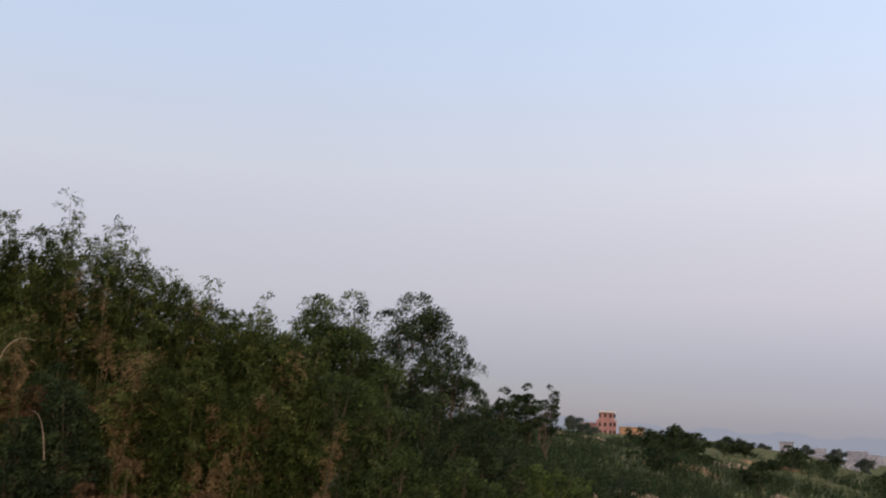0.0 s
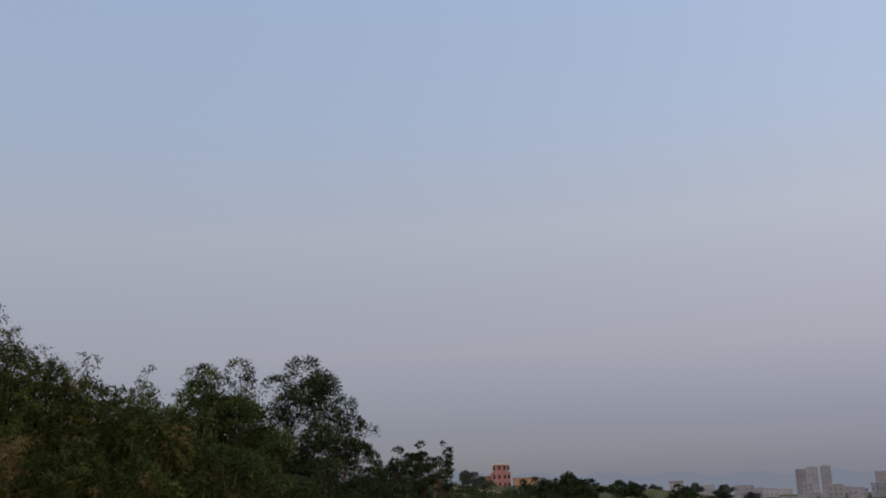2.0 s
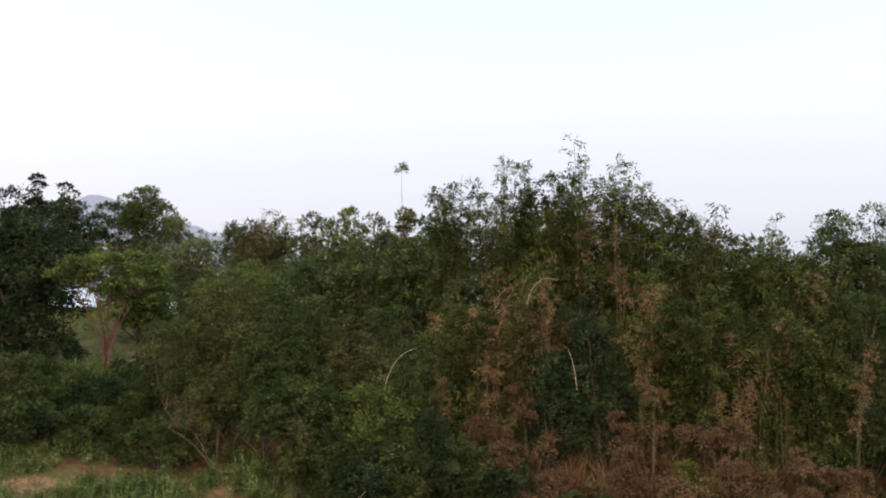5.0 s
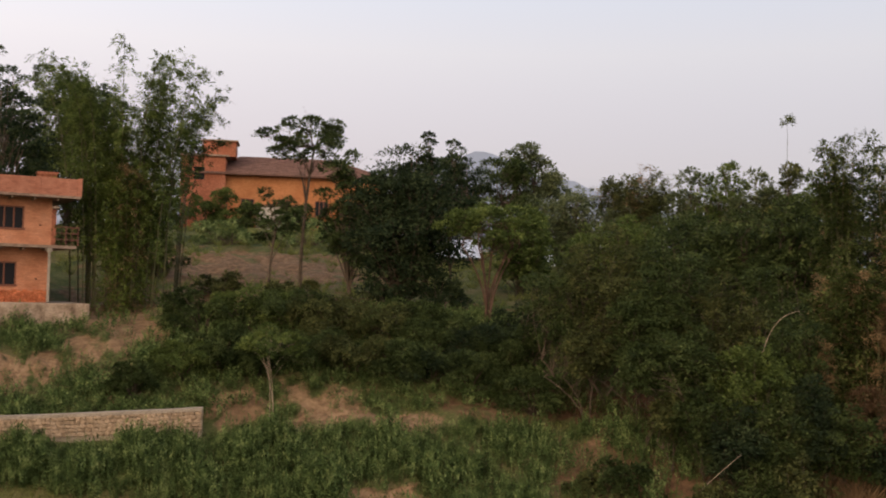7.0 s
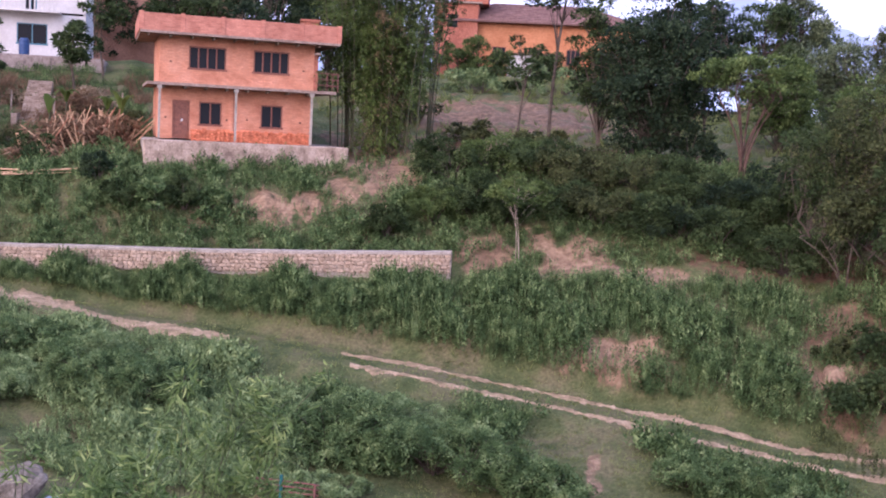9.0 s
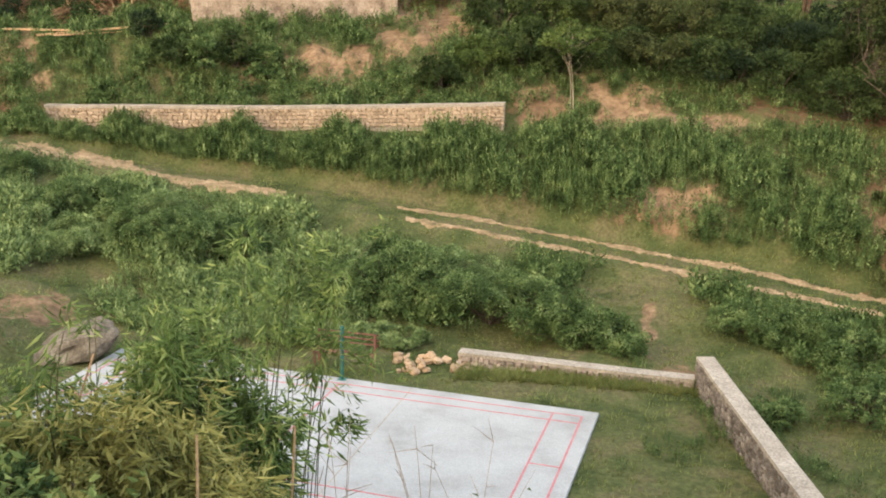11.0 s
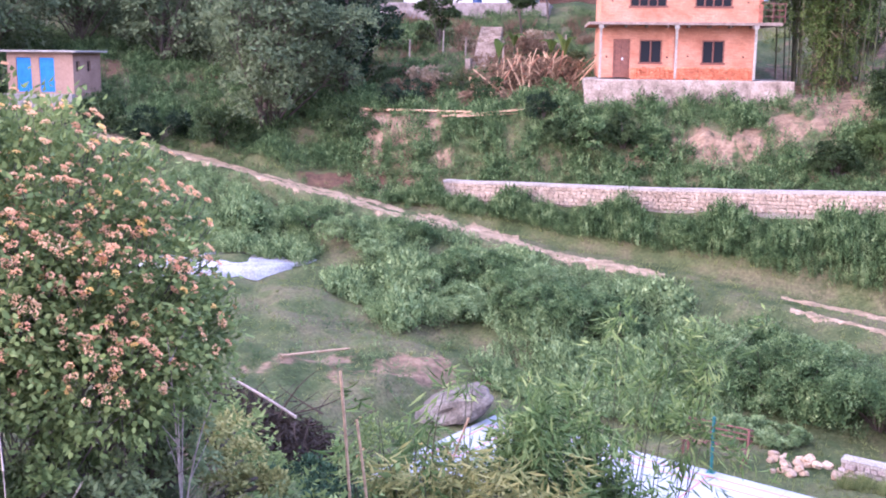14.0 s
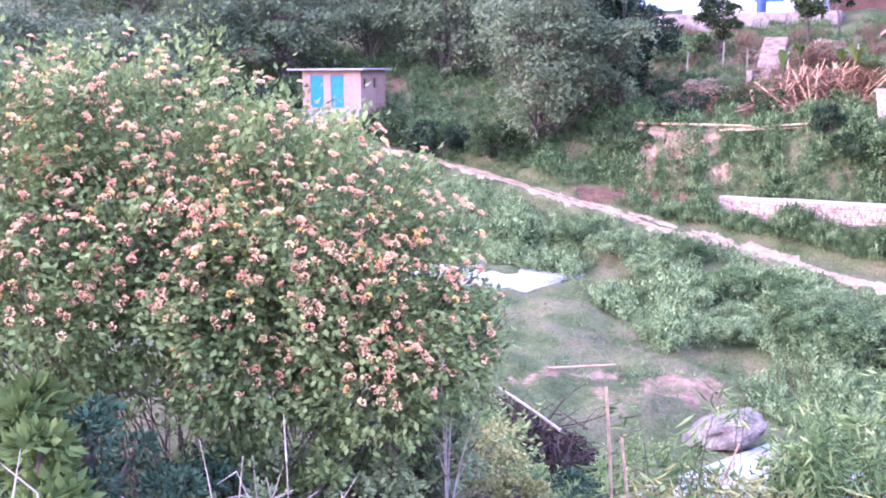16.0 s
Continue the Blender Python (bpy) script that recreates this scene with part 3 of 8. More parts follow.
def ground():
    az = np.concatenate([np.arange(-180, -82, 6.0), np.arange(-82, 88, 0.3), np.arange(88, 180, 6.0)])
    d = np.concatenate([np.array([0.0, 0.5, 1.0]), np.geomspace(1.5, 20, 50), np.linspace(20.4, 90, 230), np.geomspace(93, 4480, 50)])
    a, r = np.meshgrid(np.radians(az), d)
    x, y = r * np.sin(a), r * np.cos(a)
    z = land(x, y)
    n, k = a.shape
    i = np.arange(n - 1)[:, None] * k + np.arange(k)[None, :]
    j = np.arange(n - 1)[:, None] * k + (np.arange(k)[None, :] + 1) % k
    q = np.stack([i, i + k, j + k, j], -1).reshape(-1, 4)
    g = Geo()
    g.add(np.stack([x, y, z], -1).reshape(-1, 3), np.concatenate([q[:, [0, 1, 2]], q[:, [0, 2, 3]]]))
    ob = g.object("ground", M_GROUND)
    for name, values in zip(("bare", "red"), bareness(np.degrees(a), r)):
        ob.data.attributes.new(name, 'FLOAT', 'POINT').data.foreach_set("value", values.astype(np.float32).ravel())
    for p in ob.data.polygons:
        p.use_smooth = True
    return tagged(ob, "grassy hillside with soil and low weeds", "ground", kind="structure")


ground()


def soft_noise(rng, n, w):
    return np.convolve(rng.normal(size=n + w - 1), np.ones(w) / w, 'valid') * math.sqrt(w)


def ribbon(name, az0, az1, shift, width, material, label, seed, lift=0.02, patch=0.0):
    """A worn strip along the track, ragged where the grass creeps in; shift is the distance beyond the track's middle."""
    rng = np.random.default_rng(seed)
    g = Geo()
    az = np.arange(az0, az1, 0.1)
    n, k = len(az), 9
    d = np.interp(az, AZ, PATH_D) + shift + soft_noise(rng, n, 41) * 0.12 + soft_noise(rng, n, 7) * 0.03
    wid = width * np.clip(1 + 0.22 * soft_noise(rng, n, 15) + 0.16 * soft_noise(rng, n, 3), 0.25, 1.8)
    t = np.linspace(-0.5, 0.5, k)
    dd = d[:, None] + t[None] * wid[:, None] * 1.4 + rng.normal(size=(n, k)) * 0.02
    x, y = dd * np.sin(np.radians(az))[:, None], dd * np.cos(np.radians(az))[:, None]
    dip = patch * soft_noise(rng, n, 9) * 0.02
    z = land(x, y) + lift + 0.03 * (1 - (2 * t[None]) ** 2) - 0.025 + rng.normal(size=(n, k)) * 0.010 + dip[:, None]
    i = (np.arange(n - 1)[:, None] * k + np.arange(k - 1)[None, :]).ravel()
    q = np.stack([i, i + 1, i + k + 1, i + k], -1)
    g.add(np.stack([x, y, z], -1).reshape(-1, 3), np.concatenate([q[:, [0, 2, 1]], q[:, [0, 3, 2]]]))
    return tagged(g.object(name, material), label, "track", kind="structure")


RUT = "dusty worn wheel rut of the farm track"
ribbon("path", -53, -19, -0.65, 1.15, M_TRACK, RUT, 3)
ribbon("path", -52, -27, 0.75, 0.9, M_TRACK, RUT, 6, patch=1.0)
ribbon("path", -12.5, 23, -1.0, 0.46, M_TRACK, RUT, 4, patch=0.5)
ribbon("path", -13.0, 23, 0.95, 0.5, M_TRACK, RUT, 5, patch=0.5)


# ---- masonry ----
def stone_mesh(name, seed, material, size=(1.0, 1.0, 1.0)):
    """One rounded, uneven stone about one unit across."""
    rng = random.Random(seed)
    bm = bmesh.new()
    bmesh.ops.create_cube(bm, size=1.0)
    bmesh.ops.bevel(bm, geom=list(bm.edges), offset=0.2, segments=1, affect='EDGES')
    for v in bm.verts:
        v.co += Vector((rng.uniform(-0.09, 0.09), rng.uniform(-0.09, 0.09), rng.uniform(-0.09, 0.09)))
        v.co = Vector((v.co.x * size[0], v.co.y * size[1], v.co.z * size[2]))
    me = bpy.data.meshes.new(name)
    bm.to_mesh(me)
    bm.free()
    me.materials.append(material)
    return me


def shared(name, me, parent, x, y, z, sx=1, sy=1, sz=1, rz=0.0, rx=0.0):
    ob = new(name, me)
    ob.parent = parent
    ob.location, ob.scale = (x, y, z), (sx, sy, sz)
    ob.rotation_euler = (radians(rx), 0, radians(rz))
    return ob


def stone_wall(name, p0, p1, height, thick, label, stone_mat, seed, course=0.22, foot=0.5, cap=0.12, sag=0.0):
    """A rubble wall from p0 to p1 (feet of its ends): core, coping in lengths, and a face of stones set proud of the mortar."""
    p0, p1 = Vector(p0), Vector(p1)
    run = p1 - p0
    length = math.hypot(run.x, run.y)
    w = thing(name, p0, math.degrees(math.atan2(run.y, run.x)), label, "wall", kind="structure")
    rise = run.z / length
    rng = random.Random(seed)

    def foot_z(x):
        return rise * x - sag * math.sin(math.pi * x / length)
    n = max(2, int(length / 1.5))
    core, coping = bmesh.new(), bmesh.new()
    for bm, y0, y1, lo, hi in ((core, 0.05, thick, -foot, height - cap), (coping, -0.03, thick + 0.04, height - cap, height)):
        rows = []
        for i in range(n + 1):
            x = length * i / n
            z = foot_z(x)
            j = rng.uniform(-0.02, 0.02)
            rows.append([bm.verts.new((x, y, z + h + j)) for y, h in ((y0, lo), (y1, lo), (y1, hi), (y0, hi))])
        for a, b in zip(rows, rows[1:]):
            for k in range(4):
                bm.faces.new((a[k], b[k], b[(k + 1) % 4], a[(k + 1) % 4]))
        bm.faces.new(rows[0])
        bm.faces.new(rows[-1][::-1])
        bmesh.ops.recalc_face_normals(bm, faces=bm.faces)
    part("core", core, M_MORTAR, w)
    part("coping", coping, M_COPING, w, "pale cement coping")
    meshes = [stone_mesh("stone", seed + i, stone_mat) for i in range(5)]
    rows_n = max(1, round((height - cap) / course))
    ch = (height - cap) / rows_n
    for r in range(rows_n):
        x = rng.uniform(-0.1, 0.1)
        while x < length - 0.1:
            sw = min(rng.uniform(0.9, 2.1) * ch, length - x)
            shared("stone", rng.choice(meshes), w, x + sw / 2, 0.06, foot_z(x + sw / 2) + (r + 0.5) * ch + rng.uniform(-0.02, 0.02),
                   sw * 0.97, rng.uniform(0.16, 0.22), ch * rng.uniform(0.8, 1.25), rng.uniform(-6, 6), rng.uniform(-8, 8))
            x += sw
    return w


def pierced(width, z0, z1, y0, y1, holes):
    """A wall slab with openings cut right through: holes as (x0, x1, z0, z1)."""
    bm = bmesh.new()
    xs = sorted({0.0, width, *[h[0] for h in holes], *[h[1] for h in holes]})
    zs = sorted({z0, z1, *[h[2] for h in holes if h[2] > z0], *[h[3] for h in holes]})
    grid = {(i, k): bm.verts.new((x, y0, z)) for i, x in enumerate(xs) for k, z in enumerate(zs)}
    for i in range(len(xs) - 1):
        for k in range(len(zs) - 1):
            cx, cz = (xs[i] + xs[i + 1]) / 2, (zs[k] + zs[k + 1]) / 2
            if not any(h[0] < cx < h[1] and h[2] < cz < h[3] for h in holes):
                bm.faces.new((grid[i, k], grid[i + 1, k], grid[i + 1, k + 1], grid[i, k + 1]))
    bmesh.ops.delete(bm, geom=[v for v in bm.verts if not v.link_faces], context='VERTS')
    r = bmesh.ops.extrude_face_region(bm, geom=list(bm.faces))
    bmesh.ops.translate(bm, verts=[v for v in r["geom"] if isinstance(v, bmesh.types.BMVert)], vec=(0, y1 - y0, 0))
    bmesh.ops.recalc_face_normals(bm, faces=bm.faces)
    return bm


def coursed(m, mortar, seen=0.55):
    """Courses of brick with mortar joints, laid along x and up z, over the material's own colour."""
    nt = m.node_tree
    bsdf = nt.nodes["Principled BSDF"]
    clay = bsdf.inputs["Base Color"].links[0].from_socket
    pos, xyz, along = nt.nodes.new("ShaderNodeTexCoord"), nt.nodes.new("ShaderNodeSeparateXYZ"), nt.nodes.new("ShaderNodeMath")
    plane, wall, blend = nt.nodes.new("ShaderNodeCombineXYZ"), nt.nodes.new("ShaderNodeTexBrick"), nt.nodes.new("ShaderNodeMix")
    nt.links.new(pos.outputs["Object"], xyz.inputs[0])
    nt.links.new(xyz.outputs["X"], along.inputs[0])
    nt.links.new(xyz.outputs["Y"], along.inputs[1])
    nt.links.new(along.outputs["Value"], plane.inputs["X"])
    nt.links.new(xyz.outputs["Z"], plane.inputs["Y"])
    nt.links.new(plane.outputs["Vector"], wall.inputs["Vector"])
    for key, value in (("Scale", 1.0), ("Mortar Size", 0.011), ("Brick Width", 0.25), ("Row Height", 0.082), ("Mortar Smooth", 0.3)):
        wall.inputs[key].default_value = value
    wall.inputs["Color1"].default_value, wall.inputs["Color2"].default_value = (0.74, 0.70, 0.68, 1), (1.18, 1.16, 1.12, 1)
    wall.inputs["Mortar"].default_value = (*mortar, 1)
    blend.data_type, blend.blend_type = 'RGBA', 'MULTIPLY'
    blend.inputs[0].default_value = seen
    nt.links.new(clay, blend.inputs[6])
    nt.links.new(wall.outputs["Color"], blend.inputs[7])
    nt.links.new(blend.outputs[2], bsdf.inputs["Base Color"])


coursed(M_BRICK, (0.72, 0.86, 0.95))
coursed(M_PARAPET, (0.75, 0.85, 0.92), 0.7)
coursed(M_ORANGE, (0.7, 0.8, 0.85))


M_GLASS = bpy.data.materials.new("dark_window_glass")
M_GLASS.use_nodes = True
pane_shader = M_GLASS.node_tree.nodes["Principled BSDF"]
pane_shader.inputs["Base Color"].default_value = (0.012, 0.012, 0.014, 1)
pane_shader.inputs["Roughness"].default_value = 0.3
pane_shader.inputs["Specular IOR Level"].default_value = 0.12
# dimness of rooms and holes put into one dark colour; also black plastic
M_INSIDE = mat("room_shade_and_black_plastic", [(0.03, 0.025, 0.02), (0.05, 0.04, 0.035)], scale=2, fine=10, bump=0.0)


def window(parent, x0, x1, y, z0, z1, lights, frame_mat, label="red-brown timber window with dark panes"):
    """A timber window in an opening: frame, mullions, a transom rail and a pane to each light."""
    win = new("window")
    win.parent = parent
    tagged(win, label)
    bm = bmesh.new()
    f = 0.07
    box(x0, x0 + f, y - 0.05, y + 0.07, z0, z1, bm=bm)
    box(x1 - f, x1, y - 0.05, y + 0.07, z0, z1, bm=bm)
    box(x0 + f, x1 - f, y - 0.05, y + 0.07, z1 - f, z1, bm=bm)
    box(x0 - 0.06, x1 + 0.06, y - 0.10, y + 0.07, z0 - 0.05, z0 + f - 0.02, bm=bm)
    step = (x1 - x0 - f) / lights
    for i in range(1, lights):
        xm = x0 + f / 2 + step * i
        box(xm - 0.035, xm + 0.035, y - 0.04, y + 0.06, z0 + f, z1 - f, bm=bm)
    part("window_frame", bm, frame_mat, win)
    for i in range(lights):
        a = x0 + f / 2 + step * i + 0.036
        part("pane", box(a, a + step - 0.072, y + 0.0, y + 0.012, z0 + f - 0.018, z1 - f), M_GLASS, win)
    return win


# ---- the brick house ----
def brick_house():
    h = thing("brick_house", (-21.34, 50.15, 9.78), 25.7, "unfinished two-storey orange brick house with flat roof", "house")
    h.scale.x = 0.969
    w, gf, uf, top, deep = 7.95, 2.60, 2.74, 5.06, 6.2
    low = [(0.68, 1.55, 0.0, 1.92), (2.02, 3.18, 0.74, 1.90), (5.2, 6.35, 0.74, 1.90)]
    high = [(1.45, 3.34, 3.5, 4.62), (4.75, 6.62, 3.5, 4.62)]
    part("wall", pierced(w, 0, gf, 0, 0.24, low), M_BRICK, h)
    part("wall", pierced(w, uf, top, -0.0, 0.24, high), M_BRICK, h)
    for x0, x1, y0, y1 in ((0, 0.24, 0.24, deep), (w - 0.24, w, 0.24, deep), (0.24, w - 0.24, deep - 0.24, deep)):
        part("wall", box(x0, x1, y0, y1, 0, gf), M_BRICK, h)
        part("wall", box(x0, x1, y0, y1, uf, top), M_BRICK, h)
    part("floor_slab", box(-0.62, w + 1.0, -1.15, deep + 0.2, gf, uf), M_SLAB, h, "grey concrete floor slab")
    part("roof_slab", box(-1.0, w + 1.15, -1.1, deep + 0.3, top, top + 0.12), M_SLAB, h, "grey concrete roof slab")
    # parapet of brick panels between small piers
    y0, y1 = -1.05, -0.93
    n = 5
    x0, x1 = -0.95, w + 1.1
    for i in range(n):
        a, b = x0 + (x1 - x0) * i / n, x0 + (x1 - x0) * (i + 1) / n
        part("parapet_panel", box(a + 0.11, b - 0.11, y0, y1, top + 0.12, top + 0.95, 0.01), M_PARAPET, h)
    for i in range(n + 1):
        a = x0 + (x1 - x0) * i / n
        part("parapet_pier", box(a - 0.11, a + 0.11, y0 - 0.03, y1 + 0.03, top + 0.12, top + 1.0, 0.01), M_PARAPET, h)
    for xx in (x0 - 0.11, x1 - 0.01):
        part("parapet_panel", box(xx, xx + 0.12, y1 + 0.03, deep + 0.2, top + 0.12, top + 0.95, 0.01), M_PARAPET, h)
    part("parapet_panel", box(x0, x1, deep + 0.08, deep + 0.2, top + 0.12, top + 0.95, 0.01), M_PARAPET, h)
    for x in (-0.02, 3.78, 7.7):
        pil = part("pillar", box(x - 0.055, x + 0.055, -1.05, -0.94, 0, gf - 0.18), M_COPING, h, "slim grey concrete pillar")
        part("capital", box(x - 0.12, x + 0.12, -1.11, -0.88, gf - 0.18, gf), M_COPING, pil)
    # stubs of the floor beams under the roof slab
    for i in range(9):
        x = -0.6 + i * 1.08
        part("beam_end", box(x - 0.05, x + 0.05, -0.9, 0.0, top - 0.12, top - 0.003), M_SLAB, h)
    for i in range(8):
        x = 0.2 + i * 1.05
        part("beam_end", box(x - 0.05, x + 0.05, -1.0, 0.0, gf - 0.12, gf - 0.003), M_SLAB, h)
    for a, b, c, d in high:
        window(h, a, b, 0.06, c, d, 4, M_WOOD)
    for a, b, c, d in low[1:]:
        window(h, a, b, 0.06, c, d, 2, M_WOOD)
    part("inside_shade_block", box(0.3, w - 0.3, 0.6, deep - 0.3, 0.05, gf - 0.05), M_INSIDE, h)
    part("inside_shade_block", box(0.3, w - 0.3, 0.6, deep - 0.3, uf + 0.05, top - 0.05), M_INSIDE, h)
    a, b, c, d = low[0]
    door = part("door", box(a + 0.07, b - 0.07, 0.05, 0.10, 0.02, d - 0.07), M_WOOD, h, "closed red-brown timber door")
    fr = bmesh.new()
    box(a, a + 0.07, 0.0, 0.14, 0.0, d, bm=fr)
    box(b - 0.07, b, 0.0, 0.14, 0.0, d, bm=fr)
    box(a + 0.07, b - 0.07, 0.0, 0.14, d - 0.07, d, bm=fr)
    part("door_frame", fr, M_WOOD, h)
    m = (a + b) / 2
    for xa, xb in ((a + 0.12, m - 0.03), (m + 0.03, b - 0.12)):
        for za, zb in ((0.15, 0.85), (0.98, 1.74)):
            part("panel", box(xa, xb, 0.03, 0.052, za, zb, 0.008), M_WOOD, door)
    part("padlock_tag", box(m + 0.0, m + 0.10, 0.015, 0.03, 0.88, 1.0), M_WHITE, door, "small white tag on the bolt")
    # corner pier left rough between the lower windows
    part("pier", box(3.52, 3.75, -0.06, -0.003, 0, gf - 0.13), M_BRICK, h)
    # iron railing on the open end of the slab
    rail = new("railing")
    rail.parent = h
    tagged(rail, "rusty iron balcony railing")
    for z in (uf + 0.3, uf + 0.6, uf + 0.9):
        part("rail", rod((w + 0.02, -1.05, z), (w + 1.1, -1.05, z), 0.02), M_REDMETAL, rail)
        part("rail", rod((w + 1.1, -1.05, z), (w + 1.1, 3.0, z), 0.02), M_REDMETAL, rail)
    for y in (-1.05, 0.3, 1.6, 3.0):
        part("post", rod((w + 1.1, y, uf), (w + 1.1, y, uf + 0.95), 0.025), M_REDMETAL, rail)
    part("post", rod((w + 0.5, -1.05, uf), (w + 0.5, -1.05, uf + 0.95), 0.025), M_REDMETAL, rail)
    # putlog holes as flat dark patches, their shade put into the colour
    for x, z in ((0.55, 3.75), (7.4, 3.7), (0.35, 1.0), (3.45, 1.0), (7.3, 1.05), (4.5, 1.05)):
        part("putlog_hole_patch", box(x - 0.05, x + 0.05, -0.004, 0.02, z, z + 0.08), M_INSIDE, h)
    return h


brick_house()


def house_terrace():
    t = thing("plinth_terrace", (-21.34, 50.15, 9.78), 25.7, "stained cement retaining plinth under the brick house", "plinth")
    part("front_wall", box(-0.75, 9.25, -1.95, -1.5, -1.6, -0.05, 0.04), M_PLINTH, t)
    part("side_wall", box(8.8, 9.25, -1.5, 6.8, -1.6, -0.06, 0.03), M_PLINTH, t)
    part("floor", box(-0.75, 8.8, -1.5, 7.2, -1.4, -0.06), M_COPING, t, "dusty cement floor of the terrace")


house_terrace()


def brick_stack():
    """Loose bricks stacked along the foot of the facade."""
    s = thing("brick_stack", (-21.34, 50.15, 9.73), 25.7, "stack of loose orange bricks along the house wall", "brick stack", kind="stuff")
    rng = random.Random(5)
    meshes = []
    for i in range(3):
        bm = box(-0.115, 0.115, -0.055, 0.055, -0.0375, 0.0375, 0.006)
        me = bpy.data.meshes.new("brick")
        bm.to_mesh(me)
        bm.free()
        me.materials.append(M_LOOSE_BRICK)
        meshes.append(me)
    part("core", box(1.6, 7.5, -0.42, -0.02, 0.0, 0.55), M_LOOSE_BRICK, s)
    for row in range(8):
        x = 1.62 + (row % 2) * 0.08
        while x < 7.45:
            if row < 7 or rng.random() < 0.6:
                shared("brick", rng.choice(meshes), s, x, -0.46 + rng.uniform(-0.025, 0.02), 0.0375 + 0.078 * row, 0.9, 1, 1, rng.uniform(-9, 9) + rng.choice((0, 0, 90)))
            x += 0.24


brick_stack()

# ---- walls of the valley ----
stone_wall("wall_1", (-26.5, 43.57, 3.88), (-5.64, 44.65, 4.76), 0.95, 0.45, "long low rubble stone retaining wall with pale coping", M_STONE, 11, course=0.17, sag=0.1)
stone_wall("wall_2", (-4.7, 28.5, -0.1), (2.0, 27.95, -0.1), 0.42, 0.35, "low stone and brick wall with pale coping beside the court", M_GREYSTONE, 23, course=0.16, cap=0.1)
stone_wall("wall_3", (2.05, 28.2, -0.1), (5.6, 12.5, -0.3), 1.0, 0.42, "grey rubble boundary wall with smooth cement coping", M_DARKSTONE, 37, course=0.16, cap=0.09)


# ---- the playing court ----
def court():
    c = thing("badminton_court", (*COURT_AT, 0.0), COURT_TURN, "pale concrete badminton court with faded red lines", "court", kind="structure")
    part("slab", box(-13.8, 0.38, -6.55, 0.42, -0.25, 0.03, 0.02), M_CONCRETE, c)
    L, W, t = 13.4, 6.1, 0.05

    def line(x0, x1, y0, y1):
        part("line", box(x0, x1, y0, y1, 0.028, 0.034), M_LINE, c)
    for y in (0.0, -0.46, -W + 0.46, -W):
        line(-L, 0, y - t / 2, y + t / 2)
    for x in (0.0, -0.76, -6.7, -L + 0.76, -L):
        line(x - t / 2, x + t / 2, -W, 0)
    for x in (-4.72, -8.68):
        part("joint", box(x - 0.014, x + 0.014, -6.5, 0.4, 0.028, 0.033), M_COPING, c, "dark joint in the concrete")
    line(-0.76, 0, -W / 2 - t / 2, -W / 2 + t / 2)
    line(-L, -L + 0.76, -W / 2 - t / 2, -W / 2 + t / 2)


court()


def net_post(x, y):
    p = thing("net_post", (x, y, 0.0), 0, "dark green steel net post at the court edge", "post")
    part("shaft", rod((0, 0, 0), (0, 0, 1.55), 0.045, 0.045, 12), M_GREEN, p)
    part("cap", rod((0, 0, 1.55), (0, 0, 1.58), 0.055, 0.03, 12), M_GREEN, p)
    part("foot_plate", box(-0.12, 0.12, -0.12, 0.12, 0.0, 0.035, 0.005), M_GREEN, p)


net_post(-7.58, 26.35)


def bench():
    b = thing("bench", (*at(-15.9, 28.6)[:2], -0.05), -4, "rusty red slatted metal bench beside the court", "bench")
    for i, z in enumerate((0.66, 0.80, 0.94)):
        part("back_slat", box(-0.95, 0.95, 0.22 + i * 0.03, 0.245 + i * 0.03, z - 0.022, z + 0.022, 0.006), M_REDMETAL, b)
    for y in (-0.2, -0.06, 0.08):
        part("seat_slat", box(-0.95, 0.95, y - 0.035, y + 0.035, 0.425, 0.45, 0.006), M_REDMETAL, b)
    for x in (-0.85, 0.85):
        part("leg", box(x - 0.03, x + 0.03, -0.24, -0.18, -0.1, 0.42), M_REDMETAL, b)
        part("leg", box(x - 0.03, x + 0.03, 0.16, 0.22, -0.1, 1.0), M_REDMETAL, b)
        part("arm", box(x - 0.03, x + 0.03, -0.18, 0.16, 0.36, 0.417), M_REDMETAL, b)


bench()


def boulders():
    rng = random.Random(8)
    meshes = [stone_mesh("boulder", 60 + i, M_BOULDER) for i in range(6)]
    spots = []
    for i in range(26):
        a, d = rng.uniform(-13.2, -8.8), rng.uniform(28.0, 29.4)
        x, y, z = at(a, d)
        s = rng.uniform(0.13, 0.28)
        lift = 0.1 if i % 4 == 0 and -11.6 < a < -10.2 else 0.0
        ob = new("boulder", meshes[i % 6])
        ob.location, ob.scale = (x, y, z + s * 0.28 + lift), (s * 1.2, s, s * 0.75)
        ob.rotation_euler = (rng.uniform(-0.5, 0.5), rng.uniform(-0.5, 0.5), rng.uniform(0, 6.28))
        tagged(ob, "pale sandstone rock in a heap beside the court", "rock", "rocks by the court")


boulders()


M_FARSLAB = mat("rubbly_concrete", [(0.176, 0.158, 0.136), (0.317, 0.290, 0.260), (0.387, 0.361, 0.330)], scale=1.3, fine=12, bump=0.6)


